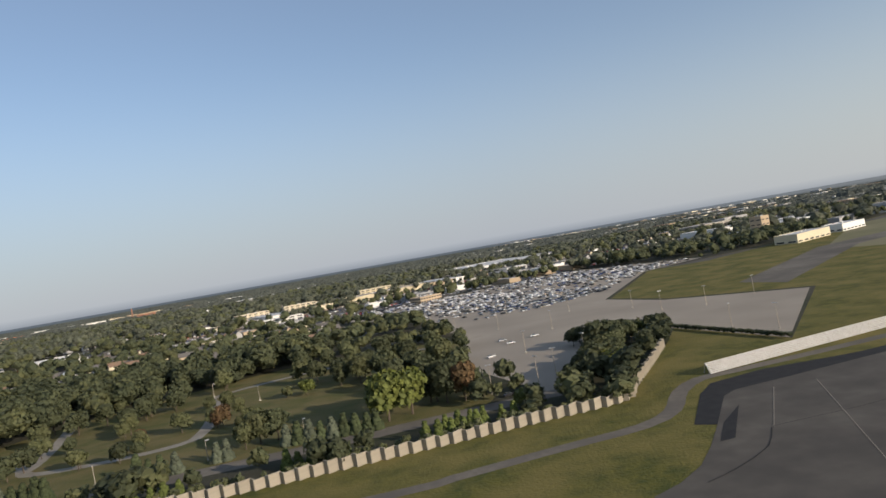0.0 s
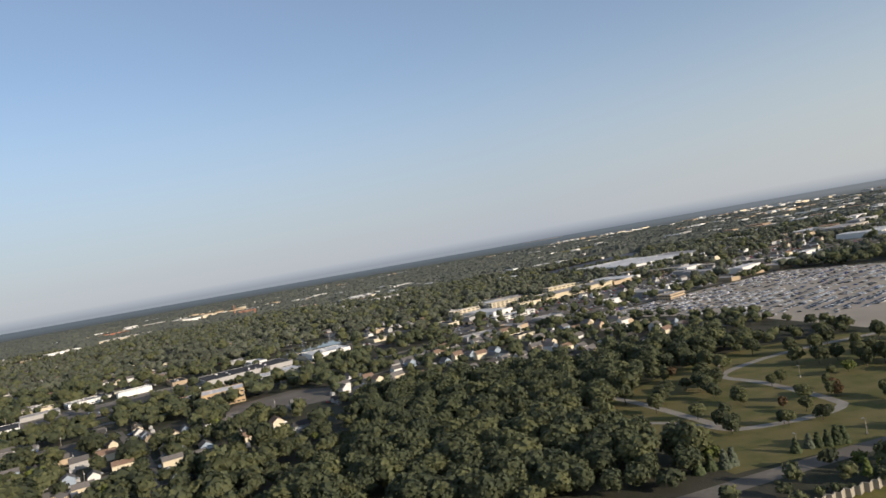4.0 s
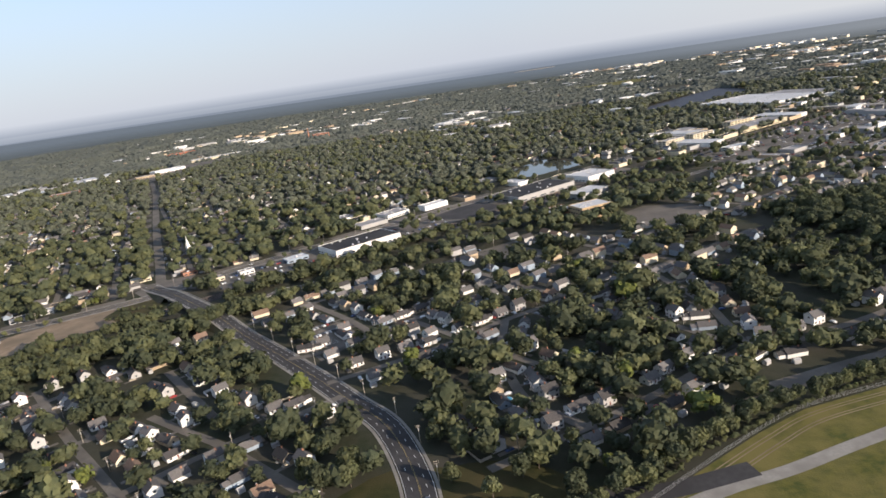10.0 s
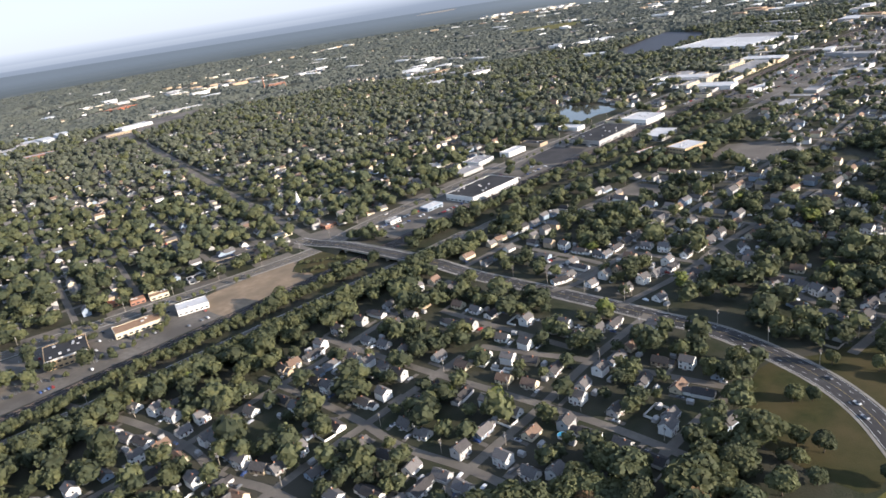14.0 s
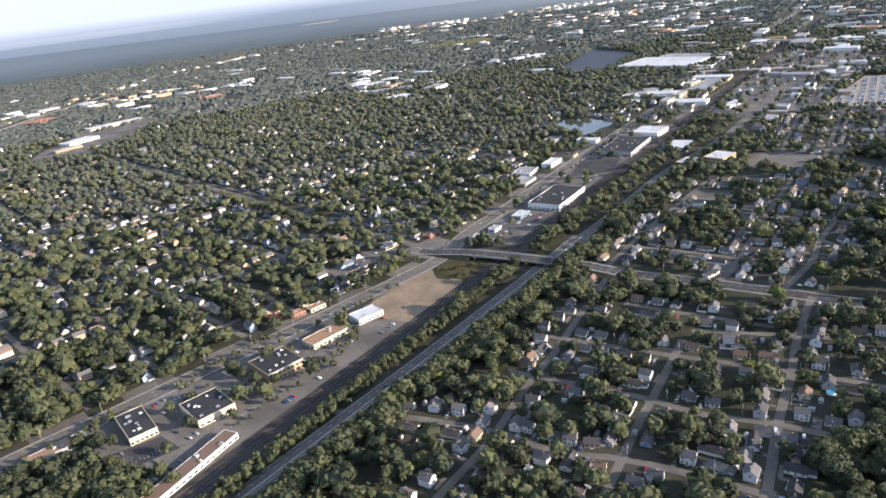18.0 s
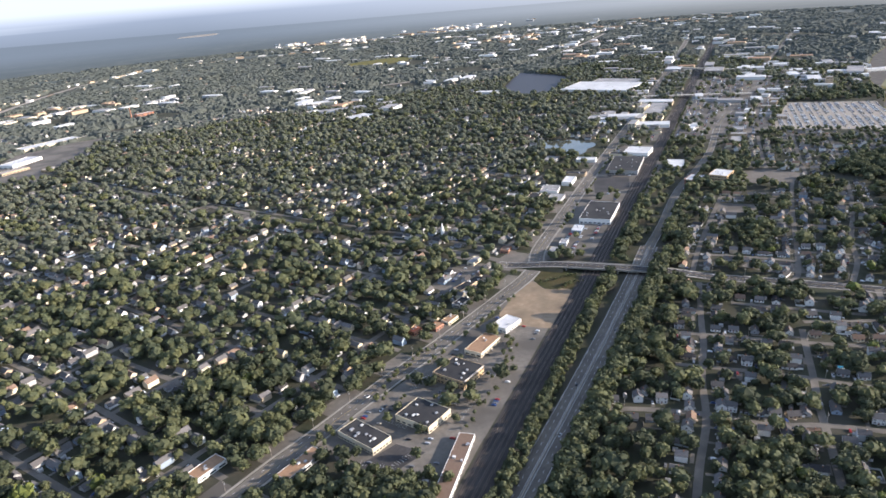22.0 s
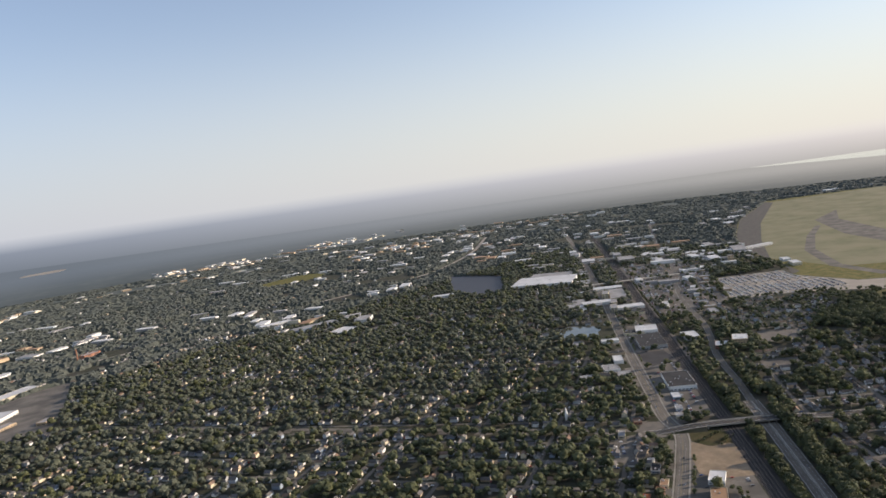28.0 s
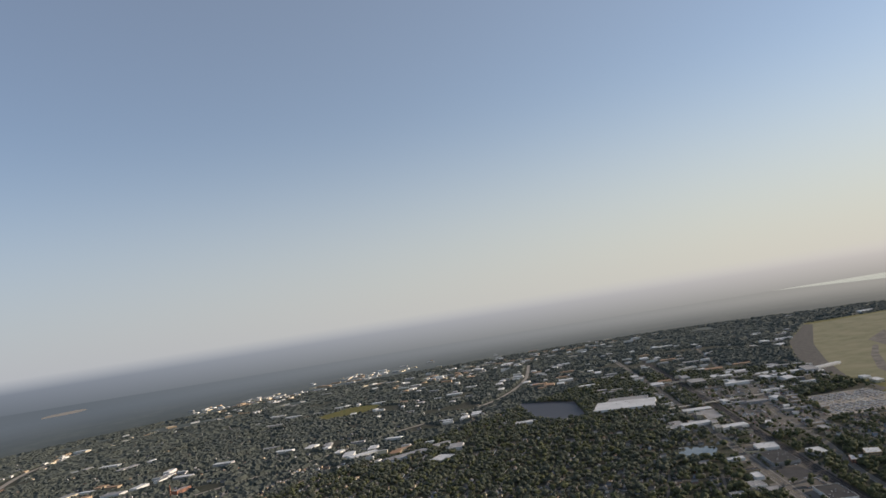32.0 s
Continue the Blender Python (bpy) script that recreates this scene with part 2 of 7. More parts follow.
M = {
    "ground": mat("yard_ground", (0.029, 0.036, 0.017), (0.046, 0.046, 0.026), 0.12, 0.95, (0.062, 0.057, 0.042), 0.02, bump=0.5, bump_scale=0.8),
    "lawn": mat("mown_lawn", (0.029, 0.035, 0.010), (0.046, 0.045, 0.014), 0.16, 0.95, (0.070, 0.056, 0.023), 0.035, bump=0.4, bump_scale=1.2),
    "parklawn": mat("dry_park_lawn", (0.078, 0.086, 0.026), (0.110, 0.106, 0.036), 0.14, 0.95, (0.150, 0.126, 0.052), 0.06, bump=0.4, bump_scale=1.2),
    "airgrass": mat("airfield_grass", (0.118, 0.110, 0.024), (0.060, 0.070, 0.017), 0.22, 0.95, (0.165, 0.138, 0.042), 0.05, bump=0.5, bump_scale=1.0),
    "asphalt": mat("road_asphalt", (0.150, 0.133, 0.111), (0.188, 0.166, 0.138), 0.5, 0.9, (0.122, 0.109, 0.093), 0.05),
    "street": mat("worn_street_asphalt", (0.158, 0.141, 0.117), (0.200, 0.178, 0.148), 0.4, 0.92, (0.124, 0.111, 0.094), 0.05),
    "arterial": mat("dark_road_asphalt", (0.056, 0.053, 0.052), (0.074, 0.070, 0.068), 0.4, 0.9, (0.046, 0.044, 0.043), 0.04),
    "pavement": mat("worn_pavement", (0.27, 0.25, 0.215), (0.33, 0.305, 0.26), 0.8, 0.9, (0.23, 0.21, 0.18), 0.1),
    # dry grass, its colour also desaturated to imitate haze over far fields
    "drygrass": mat("dry_hazed_grass", (0.178, 0.168, 0.090), (0.138, 0.138, 0.074), 0.03, 0.95, (0.215, 0.196, 0.118), 0.008),
    "lotgrey": mat("grey_lot_asphalt", (0.152, 0.136, 0.114), (0.198, 0.177, 0.148), 0.25, 0.9, (0.100, 0.090, 0.077), 0.022),
    "apron": mat("apron_asphalt", (0.098, 0.089, 0.077), (0.126, 0.113, 0.096), 0.16, 0.9, (0.076, 0.069, 0.061), 0.05),
    "newtar": mat("fresh_asphalt", (0.024, 0.024, 0.025), (0.032, 0.031, 0.031), 0.3, 0.85),
    "lot": mat("car_park_paving", (0.325, 0.285, 0.232), (0.365, 0.320, 0.262), 0.08, 0.92, (0.285, 0.250, 0.205), 0.02),
    "concrete": mat("concrete", (0.42, 0.39, 0.33), (0.50, 0.46, 0.39), 0.8, 0.9, (0.38, 0.34, 0.28), 0.15),
    "wallpanel": mat("cream_concrete_panel", (0.31, 0.275, 0.22), (0.37, 0.33, 0.26), 0.7, 0.9, (0.26, 0.23, 0.18), 0.2, obj_random=0.06),
    "gravel": mat("track_ballast", (0.052, 0.046, 0.042), (0.078, 0.069, 0.062), 1.2, 0.95, (0.040, 0.036, 0.033), 0.06, bump=0.5),
    "dirt": mat("bare_dirt", (0.265, 0.195, 0.125), (0.325, 0.245, 0.165), 0.15, 0.95, (0.185, 0.142, 0.095), 0.03, bump=0.3),
    "paint": mat("road_paint", (0.70, 0.70, 0.66), (0.60, 0.60, 0.56), 1.5, 0.7),
    "yellowpaint": mat("yellow_road_paint", (0.46, 0.35, 0.12), (0.38, 0.30, 0.12), 1.5, 0.7),
    "rail": mat("rail_steel", (0.22, 0.17, 0.14), (0.30, 0.24, 0.20), 2.0, 0.45, metal=0.7),
    "tie": mat("timber_tie", (0.07, 0.06, 0.05), (0.10, 0.085, 0.07), 2.0, 0.9),
    "bark": mat("bark", (0.085, 0.065, 0.048), (0.13, 0.105, 0.08), 3.0, 0.95),
    "leaf": mat("green_foliage", (0.124, 0.133, 0.054), (0.148, 0.149, 0.066), 0.55, 0.75, (0.086, 0.098, 0.050), 0.12, island=0.2, obj_random=0.22, bump=0.7, bump_scale=1.6, thin=0.3),
    "leafdark": mat("dark_foliage", (0.073, 0.083, 0.040), (0.098, 0.106, 0.050), 0.55, 0.78, (0.054, 0.066, 0.036), 0.12, island=0.2, obj_random=0.2, bump=0.7, bump_scale=1.6, thin=0.25),
    # leaves paled and greyed: distance haze put into the base colour
    "leafmid": mat("hazed_foliage", (0.112, 0.124, 0.082), (0.136, 0.142, 0.098), 0.3, 0.8, (0.104, 0.114, 0.080), 0.02, island=0.3, thin=0.3),
    "leafgold": mat("yellowing_foliage", (0.118, 0.132, 0.030), (0.088, 0.106, 0.030), 0.6, 0.75, island=0.3, obj_random=0.15, bump=0.9, bump_scale=1.6),
    "leafrust": mat("russet_foliage", (0.105, 0.060, 0.030), (0.075, 0.055, 0.026), 0.6, 0.8, island=0.3, obj_random=0.15, bump=0.9, bump_scale=1.6),
    "conifer": mat("conifer_needles", (0.040, 0.052, 0.024), (0.062, 0.076, 0.034), 0.9, 0.85, island=0.3, obj_random=0.2, bump=0.9, bump_scale=2.0),
    "arborvitae": mat("bright_evergreen", (0.070, 0.092, 0.024), (0.100, 0.118, 0.034), 0.9, 0.85, island=0.25, obj_random=0.15, bump=0.7, bump_scale=2.0),
    "spruce": mat("blue_spruce_needles", (0.064, 0.076, 0.050), (0.090, 0.102, 0.070), 0.9, 0.85, island=0.25, obj_random=0.15, bump=0.9, bump_scale=2.0),
    # far canopy with a grey haze tint mixed into its base colour
    "farleaf": mat("hazed_distant_woods", (0.060, 0.068, 0.056), (0.096, 0.102, 0.082), 0.07, 0.9, (0.078, 0.086, 0.074), 0.006),
    "white": mat("white_siding", (0.78, 0.76, 0.71), (0.70, 0.68, 0.63), 0.9, 0.7, obj_random=0.08),
    "cream": mat("cream_siding", (0.66, 0.58, 0.42), (0.60, 0.52, 0.37), 0.9, 0.75, obj_random=0.1),
    "bluegrey": mat("blue_grey_siding", (0.30, 0.36, 0.42), (0.26, 0.31, 0.37), 0.9, 0.75, obj_random=0.1),
    "tan": mat("tan_siding", (0.46, 0.36, 0.24), (0.40, 0.31, 0.21), 0.9, 0.8, obj_random=0.1),
    "greysiding": mat("grey_siding", (0.44, 0.43, 0.41), (0.38, 0.37, 0.35), 0.9, 0.75, obj_random=0.1),
    "brick": mat("red_brick", (0.34, 0.165, 0.105), (0.28, 0.130, 0.085), 1.2, 0.85, (0.38, 0.20, 0.13), 0.2),
    "tanbrick": mat("tan_brick", (0.52, 0.38, 0.22), (0.46, 0.33, 0.19), 1.2, 0.85),
    "shingle": mat("grey_shingle", (0.112, 0.104, 0.098), (0.150, 0.140, 0.132), 1.4, 0.9, obj_random=0.25),
    "darkshingle": mat("dark_shingle", (0.056, 0.052, 0.050), (0.080, 0.074, 0.071), 1.4, 0.9, obj_random=0.25),
    "brownshingle": mat("brown_shingle", (0.16, 0.105, 0.075), (0.20, 0.14, 0.10), 1.4, 0.9, obj_random=0.2),
    "redroof": mat("red_tile_roof", (0.48, 0.15, 0.075), (0.40, 0.12, 0.06), 1.0, 0.85),
    "blackroof": mat("black_membrane_roof", (0.028, 0.028, 0.029), (0.038, 0.037, 0.037), 0.15, 0.85, (0.050, 0.048, 0.046), 0.05),
    "greyroof": mat("grey_flat_roof", (0.30, 0.29, 0.28), (0.36, 0.35, 0.34), 0.15, 0.85, (0.24, 0.23, 0.22), 0.04),
    "whiteroof": mat("white_membrane_roof", (0.62, 0.61, 0.59), (0.54, 0.53, 0.51), 0.12, 0.6, (0.48, 0.47, 0.45), 0.03),
    "tanroof": mat("brown_metal_roof", (0.34, 0.21, 0.12), (0.28, 0.17, 0.10), 0.3, 0.7),
    "glass": mat("window_glass", (0.035, 0.042, 0.05), (0.05, 0.058, 0.066), 0.6, 0.12),
    "metal": mat("galvanised_metal", (0.42, 0.42, 0.42), (0.50, 0.50, 0.50), 0.8, 0.45, metal=0.6),
    "pole": mat("weathered_pole", (0.40, 0.35, 0.28), (0.30, 0.26, 0.21), 1.5, 0.85),
    "doorpaint": mat("door_paint", (0.16, 0.06, 0.05), (0.13, 0.05, 0.04), 1.0, 0.6, obj_random=0.4),
    "tyre": mat("tyre_rubber", (0.02, 0.02, 0.02), (0.03, 0.03, 0.03), 3.0, 0.9),
    "pool": mat("pool_water", (0.06, 0.30, 0.50), (0.09, 0.38, 0.56), 0.6, 0.1),
    "solar": mat("solar_panel", (0.030, 0.032, 0.040), (0.04, 0.042, 0.052), 0.1, 0.6),
    "yellowwall": mat("yellow_stucco", (0.58, 0.50, 0.34), (0.52, 0.45, 0.30), 0.5, 0.8),
}
CAR_PAINTS = [mat("car_paint_" + n, c, tuple(v * 0.9 for v in c), 2.0, 0.3) for n, c in (
    ("white", (0.75, 0.75, 0.74)), ("silver", (0.42, 0.43, 0.45)), ("grey", (0.17, 0.175, 0.18)), ("black", (0.025, 0.025, 0.028)),
    ("blue", (0.04, 0.075, 0.20)), ("red", (0.30, 0.03, 0.025)), ("beige", (0.40, 0.34, 0.26)))]
# the last miles before the horizon: a plain backdrop of woods, its haze painted as emission
far_land = mat("glowing_haze_land", (0.070, 0.082, 0.070), (0.105, 0.114, 0.098), 0.012, 0.95, (0.060, 0.072, 0.066), 0.0022)
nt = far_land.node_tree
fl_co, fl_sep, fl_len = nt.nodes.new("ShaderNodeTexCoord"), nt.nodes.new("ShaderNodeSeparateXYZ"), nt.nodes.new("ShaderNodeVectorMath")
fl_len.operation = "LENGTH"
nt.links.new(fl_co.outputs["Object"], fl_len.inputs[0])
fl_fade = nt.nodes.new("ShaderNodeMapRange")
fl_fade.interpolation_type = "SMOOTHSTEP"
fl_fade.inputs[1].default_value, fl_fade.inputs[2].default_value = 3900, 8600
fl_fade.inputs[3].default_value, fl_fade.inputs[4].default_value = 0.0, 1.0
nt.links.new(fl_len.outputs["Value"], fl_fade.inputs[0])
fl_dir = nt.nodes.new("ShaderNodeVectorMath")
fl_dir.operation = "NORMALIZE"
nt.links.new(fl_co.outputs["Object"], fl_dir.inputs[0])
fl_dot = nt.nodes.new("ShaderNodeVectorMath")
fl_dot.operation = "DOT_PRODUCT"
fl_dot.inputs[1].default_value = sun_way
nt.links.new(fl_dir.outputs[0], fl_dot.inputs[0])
# the painted haze glows stronger on the sunward side
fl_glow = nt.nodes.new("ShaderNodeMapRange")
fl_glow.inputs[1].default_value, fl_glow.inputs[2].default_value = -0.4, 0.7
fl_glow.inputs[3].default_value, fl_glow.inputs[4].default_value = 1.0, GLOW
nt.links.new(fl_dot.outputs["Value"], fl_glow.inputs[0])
fl_haze = nt.nodes.new("ShaderNodeEmission")
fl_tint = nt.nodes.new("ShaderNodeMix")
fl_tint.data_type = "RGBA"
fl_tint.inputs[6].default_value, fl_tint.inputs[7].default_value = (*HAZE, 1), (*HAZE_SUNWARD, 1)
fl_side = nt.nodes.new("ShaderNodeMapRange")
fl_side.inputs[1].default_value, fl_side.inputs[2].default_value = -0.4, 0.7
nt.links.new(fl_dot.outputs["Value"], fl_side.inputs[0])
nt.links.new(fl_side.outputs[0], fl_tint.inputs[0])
nt.links.new(fl_tint.outputs[2], fl_haze.inputs[0])
nt.links.new(fl_glow.outputs[0], fl_haze.inputs[1])
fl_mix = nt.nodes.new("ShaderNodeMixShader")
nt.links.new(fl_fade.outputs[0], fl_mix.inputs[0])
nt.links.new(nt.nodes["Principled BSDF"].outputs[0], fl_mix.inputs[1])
nt.links.new(fl_haze.outputs[0], fl_mix.inputs[2])
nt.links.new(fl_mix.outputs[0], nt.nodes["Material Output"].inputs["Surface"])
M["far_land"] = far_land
water = bpy.data.materials.new("pond_water")
water.use_nodes = True
wp = water.node_tree.nodes["Principled BSDF"]
wp.inputs["Base Color"].default_value, wp.inputs["Roughness"].default_value = (0.075, 0.078, 0.064, 1), 0.05
M["water"] = water


# ---- building blocks ----
def link(name, me, material, parent=None, label=""):
    ob = new(name, me)
    if material and not me.materials:
        me.materials.append(material)
    if parent:
        ob.parent = parent
    return tagged(ob, label)


def part(name, bm, material, parent=None, label=""):
    me = bpy.data.meshes.new(name)
    bm.to_mesh(me)
    bm.free()
    return link(name, me, material, parent, label)


def mesh_of(name, verts, faces, smooth=False):
    """A mesh from arrays of places and of triangles or quads."""
    v, f = np.asarray(verts, np.float32), np.asarray(faces, np.int32)
    me = bpy.data.meshes.new(name)
    me.vertices.add(len(v))
    me.vertices.foreach_set("co", v.ravel())
    me.loops.add(f.size)
    me.loops.foreach_set("vertex_index", f.ravel())
    me.polygons.add(len(f))
    me.polygons.foreach_set("loop_start", np.arange(0, f.size, f.shape[1], dtype=np.int32))
    me.polygons.foreach_set("use_smooth", np.full(len(f), smooth, bool))
    me.update(calc_edges=True)
    return me


def box_bm(bm, x0, y0, z0, x1, y1, z1):
    """A closed box, added to bm."""
    c = [bm.verts.new((x, y, z)) for z in (z0, z1) for x, y in ((x0, y0), (x1, y0), (x1, y1), (x0, y1))]
    for q in ((3, 2, 1, 0), (4, 5, 6, 7), (0, 1, 5, 4), (1, 2, 6, 5), (2, 3, 7, 6), (3, 0, 4, 7)):
        bm.faces.new([c[k] for k in q])
    return c


def boxes(*dims):
    bm = bmesh.new()
    for d in dims:
        box_bm(bm, *d)
    return bm


def prism(bm, ring, z0, z1):
    """An upright block over a ring of places (counter-clockwise)."""
    low, top = [bm.verts.new((x, y, z0)) for x, y in ring], [bm.verts.new((x, y, z1)) for x, y in ring]
    bm.faces.new(low[::-1]), bm.faces.new(top)
    for k in range(len(ring)):
        bm.faces.new((low[k - 1], low[k], top[k], top[k - 1]))


def tube(bm, a, b, r0, r1, sides=6):
    """A tapered round bar from a to b."""
    a, b = Vector(a), Vector(b)
    q = (b - a).to_track_quat("Z", "Y")
    rings = []
    for p, r in ((a, r0), (b, r1)):
        rings.append([bm.verts.new(p + q @ Vector((r * math.cos(2 * math.pi * k / sides), r * math.sin(2 * math.pi * k / sides), 0))) for k in range(sides)])
    for k in range(sides):
        bm.faces.new((rings[0][k - 1], rings[0][k], rings[1][k], rings[1][k - 1]))
    bm.faces.new(rings[0][::-1]), bm.faces.new(rings[1])


def curve_line(points, step=6.0):
    """A smooth line (Catmull-Rom) through the points, with about that step."""
    p = [np.array(q, float) for q in points]
    if len(p) == 2:
        n = max(1, int(np.linalg.norm(p[1] - p[0]) / (step * 4)))
        return np.array([p[0] + (p[1] - p[0]) * k / n for k in range(n + 1)])
    p = [2 * p[0] - p[1], *p, 2 * p[-1] - p[-2]]
    out = []
    for k in range(1, len(p) - 2):
        n = max(2, int(np.linalg.norm(p[k + 1] - p[k]) / step))
        for s in np.arange(n) / n:
            a, b, c, d = p[k - 1 : k + 3]
            out.append(0.5 * (2 * b + (c - a) * s + (2 * a - 5 * b + 4 * c - d) * s**2 + (3 * b - a - 3 * c + d) * s**3))
    return np.array(out + [p[-2]])


def sides_of(line):
    d = np.gradient(line[:, :2], axis=0)
    d /= np.linalg.norm(d, axis=1, keepdims=True) + 1e-9
    return np.stack([-d[:, 1], d[:, 0]], 1)


def strip_mesh(name, line, left, right, z, thick=0.0, heights=None):
    """A band along a line, from left to right of it (metres, left positive). thick: it gets that depth."""
    n = sides_of(line)
    h = (heights if heights is not None else 0) + np.full(len(line), z)
    a, b = line[:, :2] + n * left, line[:, :2] + n * right
    top = np.concatenate([np.c_[a, h], np.c_[b, h]])
    m = len(line)
    f = [(k, k + m, k + m + 1, k + 1) for k in range(m - 1)]
    if thick:
        low = top - (0, 0, thick)
        v = np.concatenate([top, low])
        f += [(k + 1, k + 1 + 2 * m, k + 2 * m, k) for k in range(m - 1)]
        f += [(k + m, k + 3 * m, k + 1 + 3 * m, k + 1 + m) for k in range(m - 1)]
        f += [(0, 2 * m, 3 * m, m), (m - 1, 2 * m - 1, 4 * m - 1, 3 * m - 1)]
        return mesh_of(name, v, f)
    return mesh_of(name, top, f)


def dashes(name, line, offset, width, z, on, off, heights=None):
    """Painted dashes along a line."""
    seg = np.r_[0, np.cumsum(np.linalg.norm(np.diff(line[:, :2], axis=0), axis=1))]
    n = sides_of(line)
    h = heights if heights is not None else np.zeros(len(line))
    v, f, s = [], [], 0.0
    while s + on < seg[-1]:
        q = []
        for d in (s, s + on):
            x, y, hz = (np.interp(d, seg, c) for c in (line[:, 0], line[:, 1], h))
            nx, ny = (np.interp(d, seg, c) for c in n.T)
            q += [(x + nx * (offset + width / 2), y + ny * (offset + width / 2), z + hz), (x + nx * (offset - width / 2), y + ny * (offset - width / 2), z + hz)]
        k = len(v)
        v += q
        f.append((k, k + 1, k + 3, k + 2))
        s += on + off
    return mesh_of(name, v, f)


# A coarse chart of what covers the ground: 0 open, 1 taken; one cell is 4 m.
CX, CY, CELL = -3400, -400, 4.0
taken = np.zeros((1500, 1700), bool)  # [y, x]


def chart_line(line, half):
    for a, b in zip(line[:-1, :2], line[1:, :2]):
        n = max(1, int(np.linalg.norm(b - a) / 3))
        for s in np.arange(n + 1) / n:
            chart_rect(*(a + (b - a) * s), half)


def chart_rect(x, y, half):
    i0, i1 = int((y - half - CY) / CELL), int((y + half - CY) / CELL)
    j0, j1 = int((x - half - CX) / CELL), int((x + half - CX) / CELL)
    if i1 >= 0 and j1 >= 0:
        taken[max(i0, 0) : i1 + 1, max(j0, 0) : j1 + 1] = True


def inside(ring, x, y):
    """Whether places lie in a ring."""
    x, y = np.asarray(x, float), np.asarray(y, float)
    hit = np.zeros(x.shape, bool)
    for (xa, ya), (xb, yb) in zip(ring, [*ring[1:], ring[0]]):
        hit ^= ((ya > y) != (yb > y)) & (x < (xb - xa) * (y - ya) / (yb - ya + 1e-12) + xa)
    return hit


GX, GY = np.meshgrid(CX + CELL * (np.arange(taken.shape[1]) + 0.5), CY + CELL * (np.arange(taken.shape[0]) + 0.5))


def chart_ring(ring):
    taken[inside(ring, GX, GY)] = True


def free(x, y):
    i, j = ((np.asarray(y) - CY) / CELL).astype(int), ((np.asarray(x) - CX) / CELL).astype(int)
    ok = (i >= 0) & (j >= 0) & (i < taken.shape[0]) & (j < taken.shape[1])
    out = np.ones(np.shape(x), bool)
    out[ok] = ~taken[i[ok], j[ok]]
    return out


def sheet(name, ring, z, material, label, category="ground", edge=0.0, chart=True):
    """A flat patch of ground over a ring of places, its edge wavered by edge metres."""
    pts = curve_line([*ring, ring[0]], 8.0)[:-1] if edge else [np.array(q, float) for q in ring]
    if edge:
        pts = [q + edge * np.array(noise.noise_vector(Vector((q[0] / 14, q[1] / 14, 0)))[:2]) for q in pts]
    bm = bmesh.new()
    f = bm.faces.new([bm.verts.new((q[0], q[1], z)) for q in pts])
    bmesh.ops.recalc_face_normals(bm, faces=[f])
    if f.normal.z < 0:
        f.normal_flip()
    bmesh.ops.triangulate(bm, faces=[f])
    ob = part(name, bm, material)
    if chart:
        chart_ring([tuple(q[:2]) for q in pts])
    return tagged(ob, label, category, kind="structure")


def road(name, points, width, material, z, label, margin=3.0, heights=None, thick=0.0, category="road"):
    line = curve_line(points)
    chart_line(line, width / 2 + margin)
    return tagged(link(name, strip_mesh(name, line, width / 2, -width / 2, z, thick, heights), material), label, category, kind="structure"), line

# ---- the ground and its surfaces ----
bm = bmesh.new()
bmesh.ops.create_grid(bm, x_segments=12, y_segments=12, size=14000)
ground = tagged(part("ground", bm, M["ground"]), "worn lawns and dry earth between the trees", "ground", kind="structure")

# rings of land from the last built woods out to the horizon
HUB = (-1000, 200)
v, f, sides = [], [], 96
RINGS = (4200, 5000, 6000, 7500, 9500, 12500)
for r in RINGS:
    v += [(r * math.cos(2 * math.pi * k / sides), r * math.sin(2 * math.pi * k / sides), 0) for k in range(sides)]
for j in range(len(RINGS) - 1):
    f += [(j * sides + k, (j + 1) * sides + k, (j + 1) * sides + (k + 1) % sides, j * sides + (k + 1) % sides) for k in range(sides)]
backdrop = tagged(link("backdrop", mesh_of("backdrop", v, f), M["far_land"]), "far woods backdrop with a painted glowing haze", "distance", kind="structure")
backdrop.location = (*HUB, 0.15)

AIRFIELD = [(-900, -60), (-760, -14), (-700, 16), (-664, 34), (-624, 62), (-587, 86), (-557, 102), (-462, 126), (-300, 150), (-143, 166), (-103, 179), (-41, 195), (23, 211), (42, 217), (78, 300),
            (92, 337), (117, 268), (190, 395), (122, 450), (96, 505), (172, 690), (330, 770), (620, 985), (1040, 1190), (1700, 1420), (2700, 1620), (3300, 900), (3300, -380), (-900, -380)]
sheet("airfield_grass", AIRFIELD, 0.02, M["airgrass"], "dry yellow-green airfield grass beside the runway", "grass")
sheet("apron", [(29, 140), (36, 145), (43, 153), (49, 164), (56, 179), (66, 214), (80, 225), (118, 229), (260, 262), (420, 300), (620, 330), (760, 200), (600, -80), (200, -60), (60, 60)], 0.06, M["apron"],
      "dark worn asphalt apron with tyre marks", "apron")
sheet("apron_shoulder", [(51, 182), (56, 179), (67, 204), (72, 209), (91, 214), (118, 222), (262, 258), (262, 267), (122, 230), (112, 229), (88, 228), (69, 221), (62, 210)], 0.09, M["newtar"], "fresh black asphalt shoulder of the apron", "apron")
sheet("tar_patch", [(58, 180), (67, 193), (56, 167), (52, 166)], 0.10, M["newtar"], "black tar patch on the apron", "apron")
sheet("runway", [(420, 300), (520, 280), (1500, 900), (1900, 1010), (1500, 1000), (1010, 760)], 0.05, M["lotgrey"], "grey asphalt runway across the airfield", "runway")
